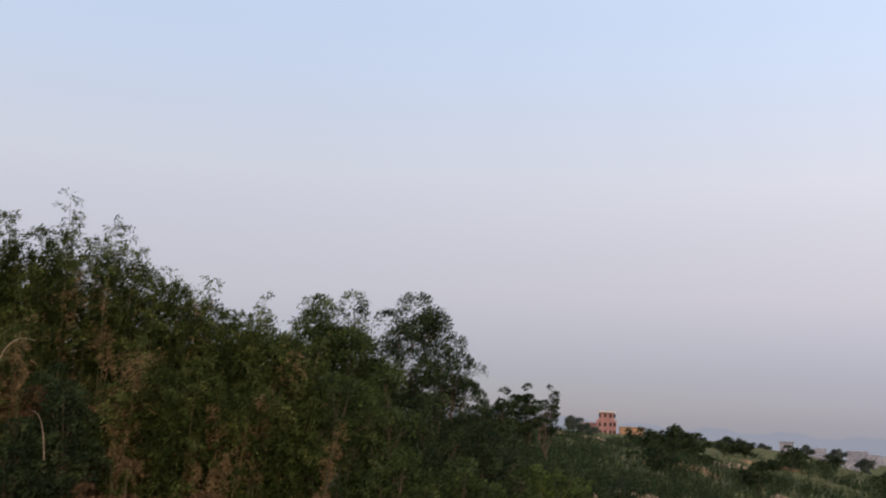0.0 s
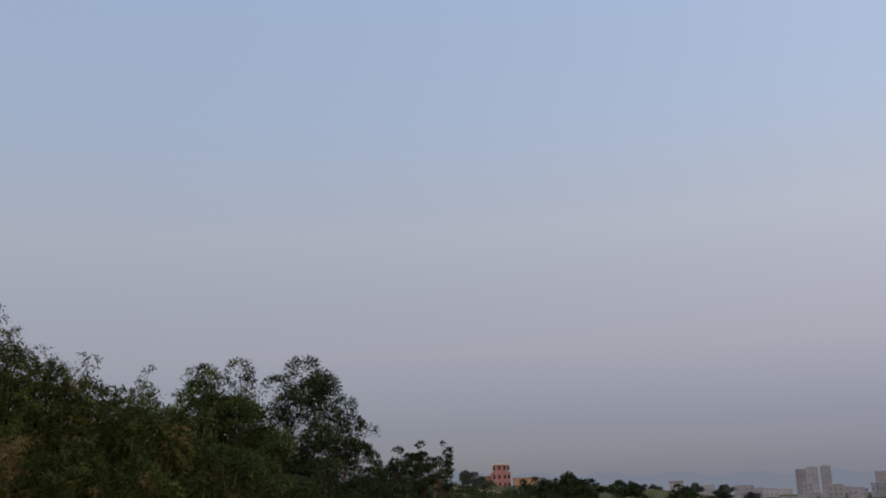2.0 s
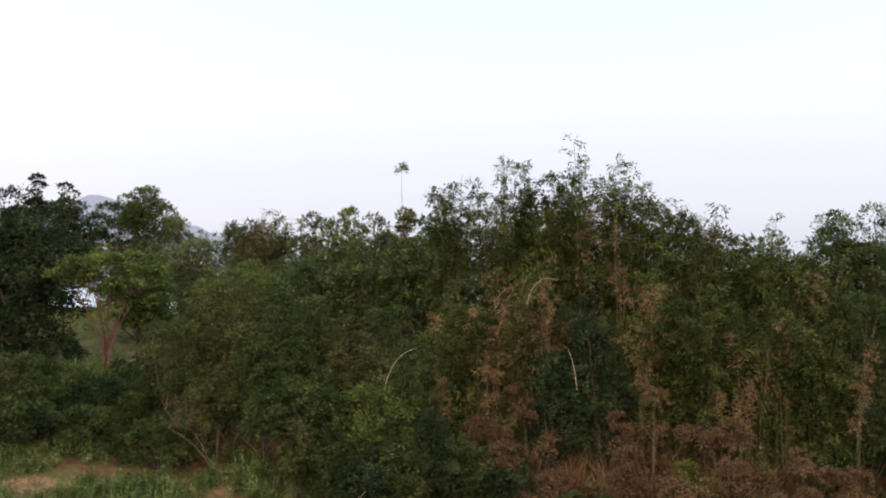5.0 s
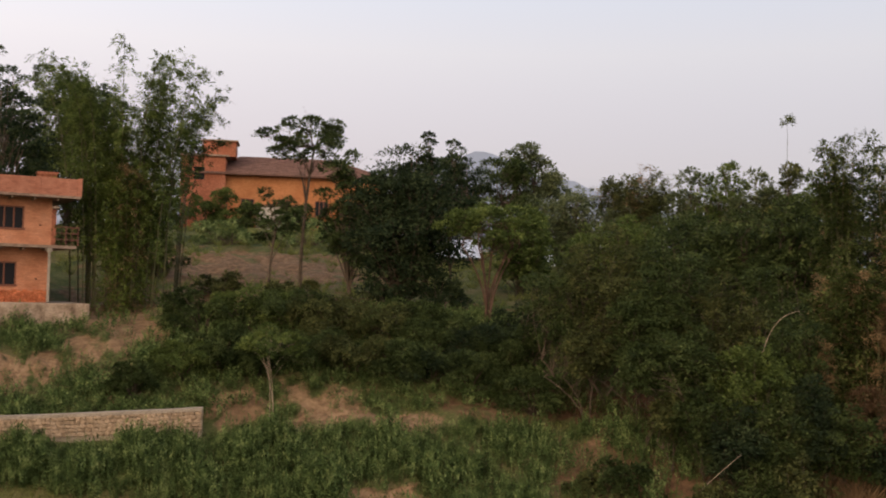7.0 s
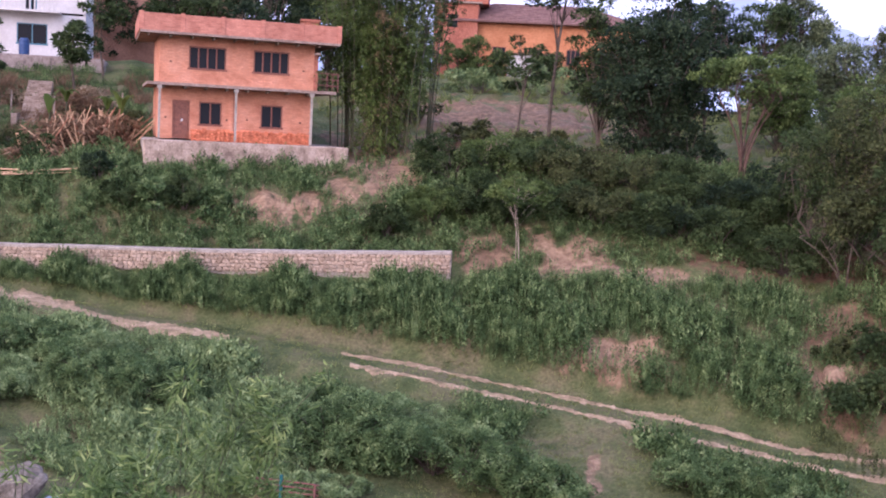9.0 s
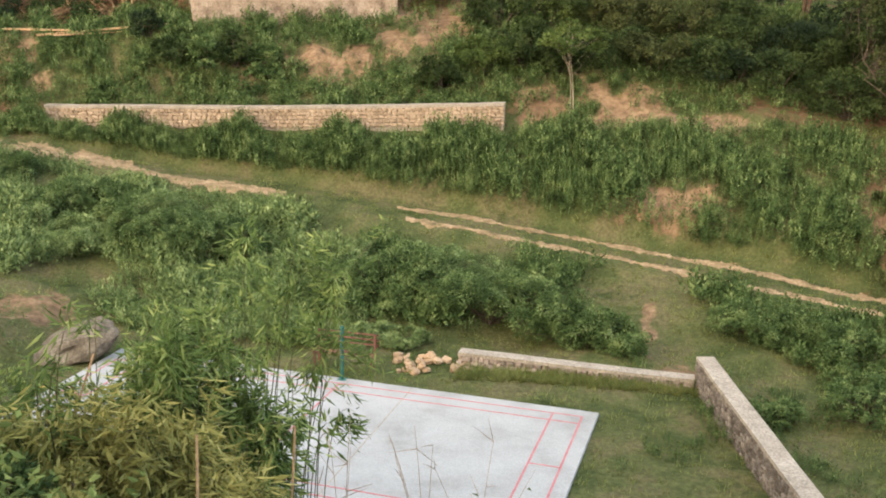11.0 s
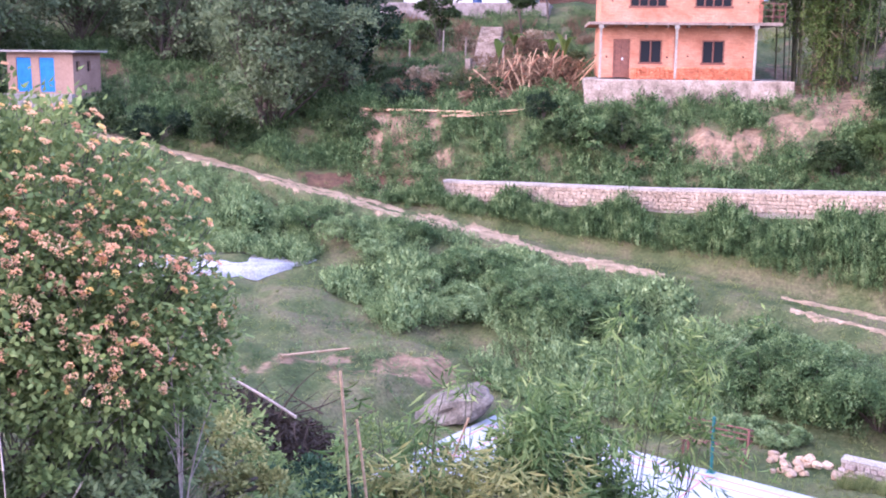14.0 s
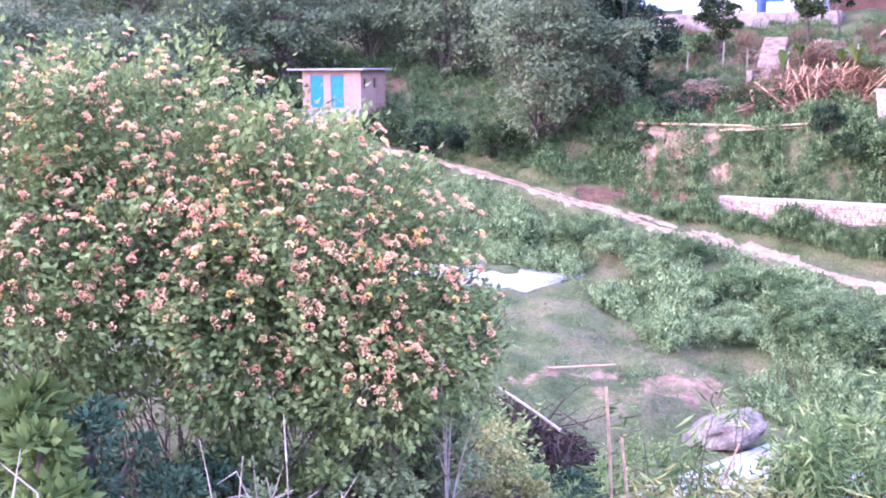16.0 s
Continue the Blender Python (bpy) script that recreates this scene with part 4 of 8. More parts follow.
def far_slab():
    g = Geo()
    rng = np.random.default_rng(4)
    cx, cy, _ = at(-44.2, 45.4)
    n = 40
    a = np.linspace(0, 2 * np.pi, n, endpoint=False)
    r = 1 + 0.12 * np.sin(3 * a + 1) + 0.06 * rng.normal(size=n)
    u, v = np.cos(a) * 4.5 * r, np.sin(a) * 2.8 * r
    t = radians(44)
    x, y = cx + u * math.cos(t) - v * math.sin(t), cy + u * math.sin(t) + v * math.cos(t)
    z = float(land(cx, cy)) + 0.08
    top = np.stack([x, y, np.full(n, z)], 1)
    low = np.stack([x, y, np.full(n, z - 0.9)], 1)
    i = np.arange(n)
    j = (i + 1) % n
    g.add(np.concatenate([top, low, [[cx, cy, z]]]), np.concatenate([np.stack([i, j, np.full(n, 2 * n)], 1), np.stack([i, i + n, j + n], 1), np.stack([i, j + n, j], 1)]))
    tagged(g.object("pavement", M_FARSLAB), "white cement yard slab among grass", "slab", kind="structure")


far_slab()


# ---- the wash-house with blue doors ----
def wash_house():
    s = thing("outhouse", (*at(-53.6, 68.0)[:2], 8.1), 27, "small pale outhouse with two bright blue doors", "outhouse")
    w, deep, hh = 4.0, 4.2, 2.6
    holes = [(0.55, 1.45, 0.3, 2.3), (1.95, 2.85, 0.3, 2.3)]
    part("wall", pierced(w, 0, hh, 0, 0.14, holes), M_PINK, s)
    part("wall", box(0, 0.14, 0.14, deep, 0, hh), M_PINK, s)
    side = pierced(deep - 0.28, 0, hh, 0, 0.14, [(0.3, 0.85, 1.5, 2.1), (1.9, 2.45, 1.5, 2.1)])
    bmesh.ops.rotate(side, verts=side.verts, cent=(0, 0, 0), matrix=Matrix.Rotation(radians(90), 3, 'Z'))
    bmesh.ops.translate(side, verts=side.verts, vec=(w, 0.14, 0))
    part("wall", side, M_PINK, s)
    part("wall", box(0.14, w - 0.14, deep - 0.14, deep, 0, hh), M_PINK, s)
    part("inside_shade_block", box(0.3, w - 0.3, 0.3, deep - 0.3, 0, hh - 0.1), M_INSIDE, s)
    part("roof", box(-0.9, w + 0.35, -0.4, deep + 0.2, hh, hh + 0.12, 0.015), M_COPING, s, "flat cement roof slab")
    part("step", box(-0.1, w + 0.05, -0.5, -0.003, -0.6, 0.2), M_COPING, s)
    part("base", box(-0.1, w + 0.1, 0.0, deep + 0.1, -1.2, -0.003), M_PLINTH, s)
    for a, b, c, d in holes:
        dr = part("door", box(a + 0.02, b - 0.02, 0.03, 0.08, c, d - 0.02), M_BLUE, s, "bright blue painted door")
        for za, zb in ((c + 0.1, c + 0.8), (c + 0.92, d - 0.12)):
            part("panel", box(a + 0.1, b - 0.1, 0.015, 0.032, za, zb, 0.005), M_BLUE, dr)


wash_house()


# ---- houses up the hill ----
def white_house():
    h = thing("white_house", (*at(-33.5, 80)[:2], 14.4), 22, "white plastered two-storey house with blue windows and balcony", "house")
    w, deep = 9.5, 7.0
    low = [(1.2, 2.4, 0.9, 2.2), (5.0, 7.0, 0.9, 2.3)]
    part("wall", pierced(w, 0, 3.0, 0, 0.2, low), M_WHITE, h)
    high = [(1.2, 2.4, 4.2, 5.4), (5.5, 6.3, 3.15, 5.2), (7.4, 8.6, 4.2, 5.4)]
    part("wall", pierced(w, 3.15, 6.2, 0, 0.2, high), M_WHITE, h)
    for x0, x1, y0, y1 in ((0, 0.2, 0.2, deep), (w - 0.2, w, 0.2, deep), (0.2, w - 0.2, deep - 0.2, deep)):
        part("wall", box(x0, x1, y0, y1, 0, 6.2), M_WHITE, h)
    part("balcony_slab", box(-0.3, w - 1.6, -1.3, 0, 3.0, 3.15), M_WHITE, h)
    part("roof_slab", box(-0.5, w + 0.5, -1.2, deep + 0.3, 6.2, 6.36), M_WHITE, h)
    part("inside_shade_block", box(0.4, w - 0.4, 0.7, deep - 0.4, 0.1, 6.0), M_INSIDE, h)
    rail = new("balustrade")
    rail.parent = h
    part("rail", box(-0.3, w - 1.6, -1.28, -1.14, 3.9, 4.0), M_WHITE, rail)
    for i in range(26):
        x = -0.2 + i * 0.31
        part("baluster", rod((x, -1.21, 3.15), (x, -1.21, 3.9), 0.05, 0.05, 6), M_WHITE, rail)
    for a, b, c, d in low + high:
        window(h, a, b, 0.05, c, d, 2, M_BLUEFRAME, "blue-framed window with dark panes")
    part("yard_wall", box(-1, w + 1.5, -3.4, -3.0, -1.6, 0.0, 0.03), M_GREYSTONE, h)
    part("yard", box(-1, w + 1.5, -3.0, 0.5, -1.4, -0.06), M_COPING, h)


M_BLUEFRAME = mat("blue_grey_frame", [(0.06, 0.14, 0.18), (0.09, 0.2, 0.25)], scale=3, fine=20, rough=0.5, bump=0.1)
white_house()


def water_tank():
    t = thing("water_barrel", (*at(-29.6, 77.5)[:2], 14.35), 0, "dark blue plastic water barrel outside the white house", "barrel")
    bm = bmesh.new()
    prof = [(0.30, 0.0), (0.34, 0.05), (0.34, 0.35), (0.36, 0.4), (0.34, 0.45), (0.34, 0.75), (0.36, 0.8), (0.34, 0.85), (0.33, 1.1), (0.26, 1.18), (0.0, 1.2)]
    rings = []
    for r, z in prof[:-1]:
        rings.append([bm.verts.new((r * math.cos(i * math.pi / 8), r * math.sin(i * math.pi / 8), z)) for i in range(16)])
    for a, b in zip(rings, rings[1:]):
        for i in range(16):
            bm.faces.new((a[i], a[(i + 1) % 16], b[(i + 1) % 16], b[i]))
    bm.faces.new(rings[-1])
    bm.faces.new(rings[0][::-1])
    part("drum", bm, M_TANK, t)
    part("lid", rod((0, 0, 1.18), (0, 0, 1.23), 0.25, 0.24, 16), M_TANK, t)


water_tank()


def stair_flight():
    """Rough stone steps climbing the bank to the white house."""
    x, y, z = at(-29.3, 63.0)
    s = thing("stone_steps", (x, y, z - 0.1), 24, "rough stone steps up the bank", "steps", kind="structure")
    n = 15
    for i in range(n):
        part("step", box(-0.7, 0.7, i * 0.45, i * 0.45 + 0.5, -0.6 + i * 0.19, i * 0.2 + 0.1, 0.02), M_PLINTH, s)
    part("stringer", box(-1.0, -0.7, 0.0, n * 0.45, -0.5, 0.9), M_PLINTH, s)


stair_flight()


def ochre_house():
    """The long ochre house with brown hipped roof and brick stair tower."""
    h = thing("ochre_house", (*at(-8.2, 96)[:2], 16.1), 3, "long ochre brick house with brown hipped roof", "house")
    w, deep, z1 = 17.0, 9.0, 4.6
    holes = [(1.2, 2.4, 1.0, 2.4), (4.4, 5.6, 1.0, 2.4), (7.6, 8.8, 1.0, 2.4), (11.0, 12.2, 1.0, 2.4), (14.2, 15.4, 1.0, 2.4)]
    part("wall", pierced(w, -2.5, z1, 0, 0.25, holes), M_ORANGE, h)
    for x0, x1, y0, y1 in ((0, 0.25, 0.25, deep), (w - 0.25, w, 0.25, deep), (0.25, w - 0.25, deep - 0.25, deep)):
        part("wall", box(x0, x1, y0, y1, -2.5, z1), M_ORANGE, h)
    part("inside_shade_block", box(0.4, w - 0.4, 0.7, deep - 0.4, -2, z1 - 0.2), M_INSIDE, h)
    for a, b, c, d in holes:
        window(h, a, b, 0.08, c, d, 3, M_WOOD)
    bm = bmesh.new()
    e = 0.8
    lo = [bm.verts.new(p) for p in ((-e, -e, z1), (w + e, -e, z1), (w + e, deep + e, z1), (-e, deep + e, z1))]
    lo2 = [bm.verts.new((v.co.x, v.co.y, z1 - 0.15)) for v in lo]
    r0, r1 = bm.verts.new((4.2, deep / 2, z1 + 2.1)), bm.verts.new((w - 4.2, deep / 2, z1 + 2.1))
    bm.faces.new((lo[0], lo[1], r1, r0))
    bm.faces.new((lo[1], lo[2], r1))
    bm.faces.new((lo[2], lo[3], r0, r1))
    bm.faces.new((lo[3], lo[0], r0))
    for i in range(4):
        bm.faces.new((lo2[i], lo2[(i + 1) % 4], lo[(i + 1) % 4], lo[i]))
    bm.faces.new(lo2[::-1])
    roof = part("roof", bm, M_TILE, h, "brown hipped tile roof")
    for i in range(10):
        t = (i + 0.5) / 10
        part("tile_course", box(-e + 5 * t - 0.0, w + e - 5 * t, -e + (deep / 2 + e) * t, -e + (deep / 2 + e) * t + 0.08, z1 + 2.1 * t - 0.02, z1 + 2.1 * t + 0.05), M_TILE, roof)
    tw = part("stair_tower", box(-0.9, 3.0, -0.6, 4.0, -2.5, 6.0), M_PINKTOWER, h, "red brick stair tower")
    part("tower_roof", box(-1.2, 3.3, -0.9, 4.3, 6.0, 6.15), M_SLAB, tw)
    part("cabin", box(0.9, 3.8, 0.4, 3.4, 6.15, 7.5), M_PINKTOWER, tw)
    part("cabin_roof", box(0.7, 4.0, 0.2, 3.6, 7.5, 7.62), M_SLAB, tw)
    part("cabin_window", box(0.3, 1.2, -0.66, -0.59, 3.9, 5.0), M_GLASS, tw)
    hut = part("hut", box(5.9, 8.4, -3.6, -1.6, -3.6, 1.5), M_WHITE, h, "small pale plastered hut")
    part("hut_roof", box(5.6, 10.6, -3.9, -0.6, 1.5, 1.64), M_TILE, hut)
    part("hut_door", box(8.6, 9.6, -3.55, -3.45, -3.4, 1.2), M_INSIDE, hut)


M_PINKTOWER = mat("red_brick_tower", [(0.25, 0.088, 0.052), (0.34, 0.135, 0.085)], scale=0.7, fine=9, bump=0.2)
ochre_house()


def brick_chimney_house():
    h = thing("red_brick_house", (*at(-16.4, 72)[:2], 13.0), 18, "red brick outbuilding behind the brick house", "house")
    part("wall", box(-1.0, 1.95, 0, 4, -2, 2.4), M_PINKTOWER, h)
    part("roof", box(-1.3, 2.1, -0.3, 4.3, 2.4, 2.52), M_SLAB, h)
    ch = part("turret", box(0.8, 1.9, 0.2, 1.2, 2.52, 4.6), M_PINKTOWER, h, "small red brick turret")
    part("coping", box(0.7, 2.0, 0.1, 1.3, 4.6, 4.75), M_PINKTOWER, ch)
    # niche as a flat dark patch on the face, its shade in the colour
    part("niche_patch", box(1.1, 1.6, 0.19, 0.205, 3.2, 4.1), M_INSIDE, ch)


brick_chimney_house()


def sheet_roof_shed(az, d, w, deep, turn, z, label):
    s = thing("tin_shed", (*at(az, d)[:2], z), turn, label, "shed")
    g = Geo()
    n = 40
    x = np.linspace(0, w, n * 4 + 1)
    wave = 0.03 * np.cos(np.linspace(0, n * 2 * np.pi, n * 4 + 1))
    a = np.stack([x, np.zeros_like(x), 1.7 + wave], 1)
    b = np.stack([x, np.full_like(x, deep), 3.2 + wave], 1)
    k = len(x)
    i = np.arange(k - 1)
    g.add(np.concatenate([a, b, a - [0, 0, 0.04], b - [0, 0, 0.04]]), np.concatenate([
        np.stack([i, i + 1, i + k + 1], 1), np.stack([i, i + k + 1, i + k], 1),
        np.stack([i + 2 * k, i + 3 * k + 1, i + 2 * k + 1], 1), np.stack([i + 2 * k, i + 3 * k, i + 3 * k + 1], 1)]))
    g.object("roof", M_SHEET, s, "corrugated zinc sheet roof")
    for px in (0.2, w / 2, w - 0.2):
        part("post", rod((px, 0.3, -2), (px, 0.3, 1.75), 0.06), M_BARK, s)
        part("post", rod((px, deep - 0.3, -2), (px, deep - 0.3, 3.05), 0.06), M_BARK, s)
    part("wall", box(0.3, w - 0.3, deep - 0.6, deep - 0.45, -2, 2.8), M_GREYSTONE, s)
    for i in range(6):
        part("purlin", rod((w + 0.2, 0.2 + i * deep / 6, 1.9 + i * 0.24), (w + 1.2, 0.2 + i * deep / 6, 1.95 + i * 0.24), 0.04), M_CANE, s)
    part("edge_pole", rod((w + 1.2, 0.0, 1.86), (w + 1.2, deep, 3.2), 0.04), M_CANE, s)


sheet_roof_shed(3.6, 76, 5.2, 4.5, -4, 11.5, "open shed with a corrugated zinc sheet roof")
sheet_roof_shed(10.4, 80, 2.2, 3.5, -4, 10.6, "small open shed with bare roof poles")


def terrace_house():
    """The house on the brown terrace above the brick house."""
    t = thing("retaining_wall", (*at(-26.4, 91)[:2], 13.5), 24, "tall brown plastered retaining wall above the brick house", "retaining wall")
    part("wall", box(0, 7.4, 0, 0.5, 0, 8.6, 0.03), M_BROWNWALL, t)
    part("coping", box(-0.1, 7.5, -0.08, 0.6, 8.6, 8.75, 0.02), M_SLAB, t)
    part("fill", box(0.1, 12.0, 0.5, 9.5, 0, 8.4), M_SOIL, t)
    h = thing("terrace_house", (*at(-23.6, 95)[:2], 20.9), 22, "pinkish plastered house with a brown tiled eave", "house")
    holes = [(0.8, 1.8, 0.9, 2.3), (3.2, 4.8, 0.8, 2.4)]
    part("wall", pierced(7.0, -8.0, 3.0, 0, 0.25, holes), M_OCHREWALL, h)
    for x0, x1, y0, y1 in ((0, 0.25, 0.25, 6), (6.75, 7.0, 0.25, 6), (0.25, 6.75, 5.75, 6)):
        part("wall", box(x0, x1, y0, y1, -8.0, 3.0), M_OCHREWALL, h)
    part("inside_shade_block", box(0.4, 6.6, 0.7, 5.6, 0.1, 2.9), M_INSIDE, h)
    for a, b, c, d in holes:
        window(h, a, b, 0.06, c, d, 2, M_WHITE, "white-framed window with dark panes")
    bm = bmesh.new()
    lo = [bm.verts.new(p) for p in ((-0.9, -1.1, 2.9), (7.9, -1.1, 2.9), (7.9, 6.9, 2.9), (-0.9, 6.9, 2.9))]
    hi = [bm.verts.new(p) for p in ((0.4, 0.3, 3.7), (6.6, 0.3, 3.7), (6.6, 5.6, 3.7), (0.4, 5.6, 3.7))]
    for i in range(4):
        j = (i + 1) % 4
        bm.faces.new((lo[i], lo[j], hi[j], hi[i]))
    bm.faces.new(lo[::-1])
    bm.faces.new(hi)
    part("eave", bm, M_TILE, h)
    part("storey", box(0.6, 6.4, 0.5, 5.5, 3.7, 6.4), M_OCHREWALL, h)
    part("roof", box(0.2, 6.8, 0.1, 5.9, 6.4, 6.6), M_SLAB, h)
    for x in (0.3, 1.9, 3.5, 5.1, 6.6):
        part("post", box(x - 0.06, x + 0.06, 0.15, 0.27, 6.6, 7.3), M_OCHREWALL, h)
    part("rail", box(0.24, 6.66, 0.16, 0.26, 7.3, 7.42), M_OCHREWALL, h)
    w = thing("rooftop_tank", h.matrix_world @ Vector((5.6, 2.0, 6.6)), 0, "black plastic water tank on a metal stand", "water tank")
    for sx in (-0.5, 0.5):
        for sy in (-0.5, 0.5):
            part("leg", rod((sx, sy, 0), (sx, sy, 1.1), 0.04), M_INSIDE, w)
    part("platform", box(-0.7, 0.7, -0.7, 0.7, 1.1, 1.16), M_SLAB, w)
    t = part("tank", rod((0, 0, 1.16), (0, 0, 2.5), 0.62, 0.62, 20), M_INSIDE, w)
    part("lid", rod((0, 0, 2.5), (0, 0, 2.72), 0.6, 0.25, 20), M_INSIDE, t)


M_BROWNWALL = mat("brown_plaster", [(0.20, 0.105, 0.07), (0.29, 0.16, 0.11)], scale=0.7, fine=14, bump=0.3)
M_OCHREWALL = mat("pinkish_plaster", [(0.36, 0.215, 0.135), (0.45, 0.285, 0.19)], scale=0.8, fine=14, bump=0.2)
terrace_house()


# ---- plants ----
LEAFY = 1.02

def bez(a, b, c, n):
    t = np.linspace(0, 1, n)[:, None]
    a, b, c = np.asarray(a, float), np.asarray(b, float), np.asarray(c, float)
    return (1 - t) ** 2 * a + 2 * t * (1 - t) * b + t * t * c


def unit(v):
    return v / (np.linalg.norm(v, axis=1)[:, None] + 1e-9)


def rise(az, d, el):
    """Height over the ground of what shows at the elevation el, in the direction az and d metres off."""
    return EYE[2] + d * math.tan(radians(el)) - at(az, d)[2]


def clumps(rng, leaves, centres, size, heart, flat=0.65, low=-0.35):
    """Places, ways and faces of leaves that clothe the upper and outer sides of clumps of foliage."""
    k = len(centres)
    which = rng.choice(k, leaves, p=size ** 2 / (size ** 2).sum())
    spray = ball(rng, k * 16).reshape(k, 16, 3)
    spray[..., 2] = np.where(spray[..., 2] < low, -spray[..., 2], spray[..., 2])
    way = unit(spray[which, rng.integers(0, 16, leaves)] + rng.normal(size=(leaves, 3)) * 0.30)
    far = rng.uniform(0.45, 1.08, leaves) ** 0.6
    pos = centres[which] + way * [1, 1, flat] * (size[which] * far)[:, None]
    out = unit(pos - heart)
    face = way * 0.75 + out * 0.45 + [0, 0, 0.5]
    go = way + rng.normal(size=(leaves, 3)) * 0.55 + [0, 0, -0.3]
    return pos, go, face


def tree(az, d, height, radius, leaves, leaf, leaf_m, bark, label, seed, base=0.3, trunk=0.16, lobes=18, squash=1.0, name="tree", group="", stems=1, sink=0.1, z=None, flat=0.65, puff=1.0, fill=0.12, point=0.0):
    """Trunk and limbs, and a crown of leaves in uneven clumps round the limbs' ends."""
    rng = np.random.default_rng(seed)
    p = at(az, d)
    t = thing(name, (p[0], p[1], (p[2] if z is None else z) - sink), 0, label, name.replace("_", " "), group)
    wood, crown = Geo(), Geo()
    lobes = int(lobes * 1.5)
    zc, hz = height * (base + 1) / 2, height * (1 - base) / 2
    heart = np.array([0, 0, zc - 0.25 * hz])
    dirs = ball(rng, lobes)
    dirs[:, 2] = np.linspace(-0.9, 0.97, lobes)[rng.permutation(lobes)]
    dirs[:, :2] *= (np.sqrt(1.02 - dirs[:, 2] ** 2) / (np.linalg.norm(dirs[:, :2], axis=1) + 1e-6))[:, None]
    dirs[:, :2] *= (1 - point * np.clip(dirs[:, 2], 0, 1))[:, None]
    frac = rng.uniform(0.5, 0.92, lobes)[:, None]
    size = rng.uniform(0.20, 0.38, lobes) * min(radius, hz * 1.3) * puff
    centres = dirs * frac * np.array([radius, radius, hz]) * np.array([1, 1, squash]) + [0, 0, zc]
    centres[0] = (rng.uniform(-0.15, 0.15) * radius, rng.uniform(-0.15, 0.15) * radius, height - size[0] * flat)
    leaves = int(leaves * LEAFY)
    for s in range(stems):
        lean = rng.normal(size=3) * [0.12, 0.12, 0] * height * (1.4 if stems > 1 else 0.5)
        foot = rng.normal(size=3) * [0.1, 0.1, 0] * (radius * 0.5 if stems > 1 else 0)
        fork = np.array([0, 0, height * base * 1.15]) + lean
        top = np.array([0, 0, height * 0.85]) + lean * 0.6
        main = np.concatenate([bez(foot, foot * 0.6 + [0, 0, height * base * 0.6], fork, 6), bez(fork, (fork + top) / 2 + rng.normal(size=3) * 0.05 * radius, top, 6)[1:]])
        wood.tube(main, trunk, trunk * 0.2, 7)
        for c in centres[s::stems]:
            k = rng.integers(3, 9)
            a = main[k]
            mid = (a + c) / 2 + np.array([0, 0, 0.12 * radius]) + rng.normal(size=3) * 0.08 * radius
            wood.tube(bez(a, mid, c, 4), trunk * 0.34, trunk * 0.07, 4)
            for _ in range(2 if d < 75 else 0):
                e = c + rng.normal(size=3) * radius * 0.14
                wood.tube(bez(c * 0.6 + mid * 0.4, (c + e) / 2 + [0, 0, 0.05], e, 3), trunk * 0.12, trunk * 0.04, 3)
    inner = int(leaves * fill)
    pos, go, face = clumps(rng, leaves - inner, centres, size, heart, flat)
    q = ball(rng, inner) * (rng.uniform(0.1, 1, inner) ** 0.5)[:, None] * [radius * 0.62, radius * 0.62, hz * 0.7] + [0, 0, zc]
    pos, go, face = np.concatenate([pos, q]), np.concatenate([go, ball(rng, inner)]), np.concatenate([face, ball(rng, inner)])
    blades(crown, pos, go, leaf * rng.uniform(0.6, 1.25, leaves), leaf * 0.6 * rng.uniform(0.7, 1.2, leaves), rng, face)
    wood.object("trunk", bark, t)
    crown.object("crown", leaf_m, t)
    return t


def shrub(az, d, height, radius, leaves, leaf, leaf_m, label, seed, lobes=9, group="", dz=0.0, name="shrub"):
    rng = np.random.default_rng(seed)
    p = at(az, d)
    t = thing(name, (p[0], p[1], p[2] - 0.05 + dz), 0, label, "shrub", group)
    wood, crown = Geo(), Geo()
    lobes = int(lobes * 1.7)
    a = rng.uniform(0, 2 * np.pi, lobes)
    r = radius * np.sqrt(rng.uniform(0.02, 0.75, lobes))
    c = np.stack([r * np.cos(a), r * np.sin(a), height * rng.uniform(0.14, 0.84, lobes) * (1.05 - 0.45 * (r / radius) ** 2)], 1)
    size = rng.uniform(0.2, 0.4, lobes) * min(radius, height)
    for q in c:
        wood.tube(bez((q[0] * 0.15, q[1] * 0.15, 0), (q[0] * 0.3, q[1] * 0.3, q[2] * 0.6), q, 4), 0.02 + 0.008 * height, 0.008, 4)
    if d > 20:
        leaves, leaf = int(leaves * 1.5), leaf * 0.84
    pos, go, face = clumps(rng, leaves, c, size, np.array([0, 0, height * 0.2]), 0.8)
    pos[:, 2] = np.abs(pos[:, 2])
    if d > 20:
        blades(crown, pos, go, leaf * rng.uniform(0.7, 1.3, leaves), leaf * 0.62, rng, face)
    else:
        crown.leaves(pos, go, leaf * rng.uniform(0.7, 1.3, leaves), leaf * 0.55, rng, 0.2, face)
    tagged(wood.object("stem", M_BARK, t), kind="stuff")
    crown.object("foliage", leaf_m, t)
    return t


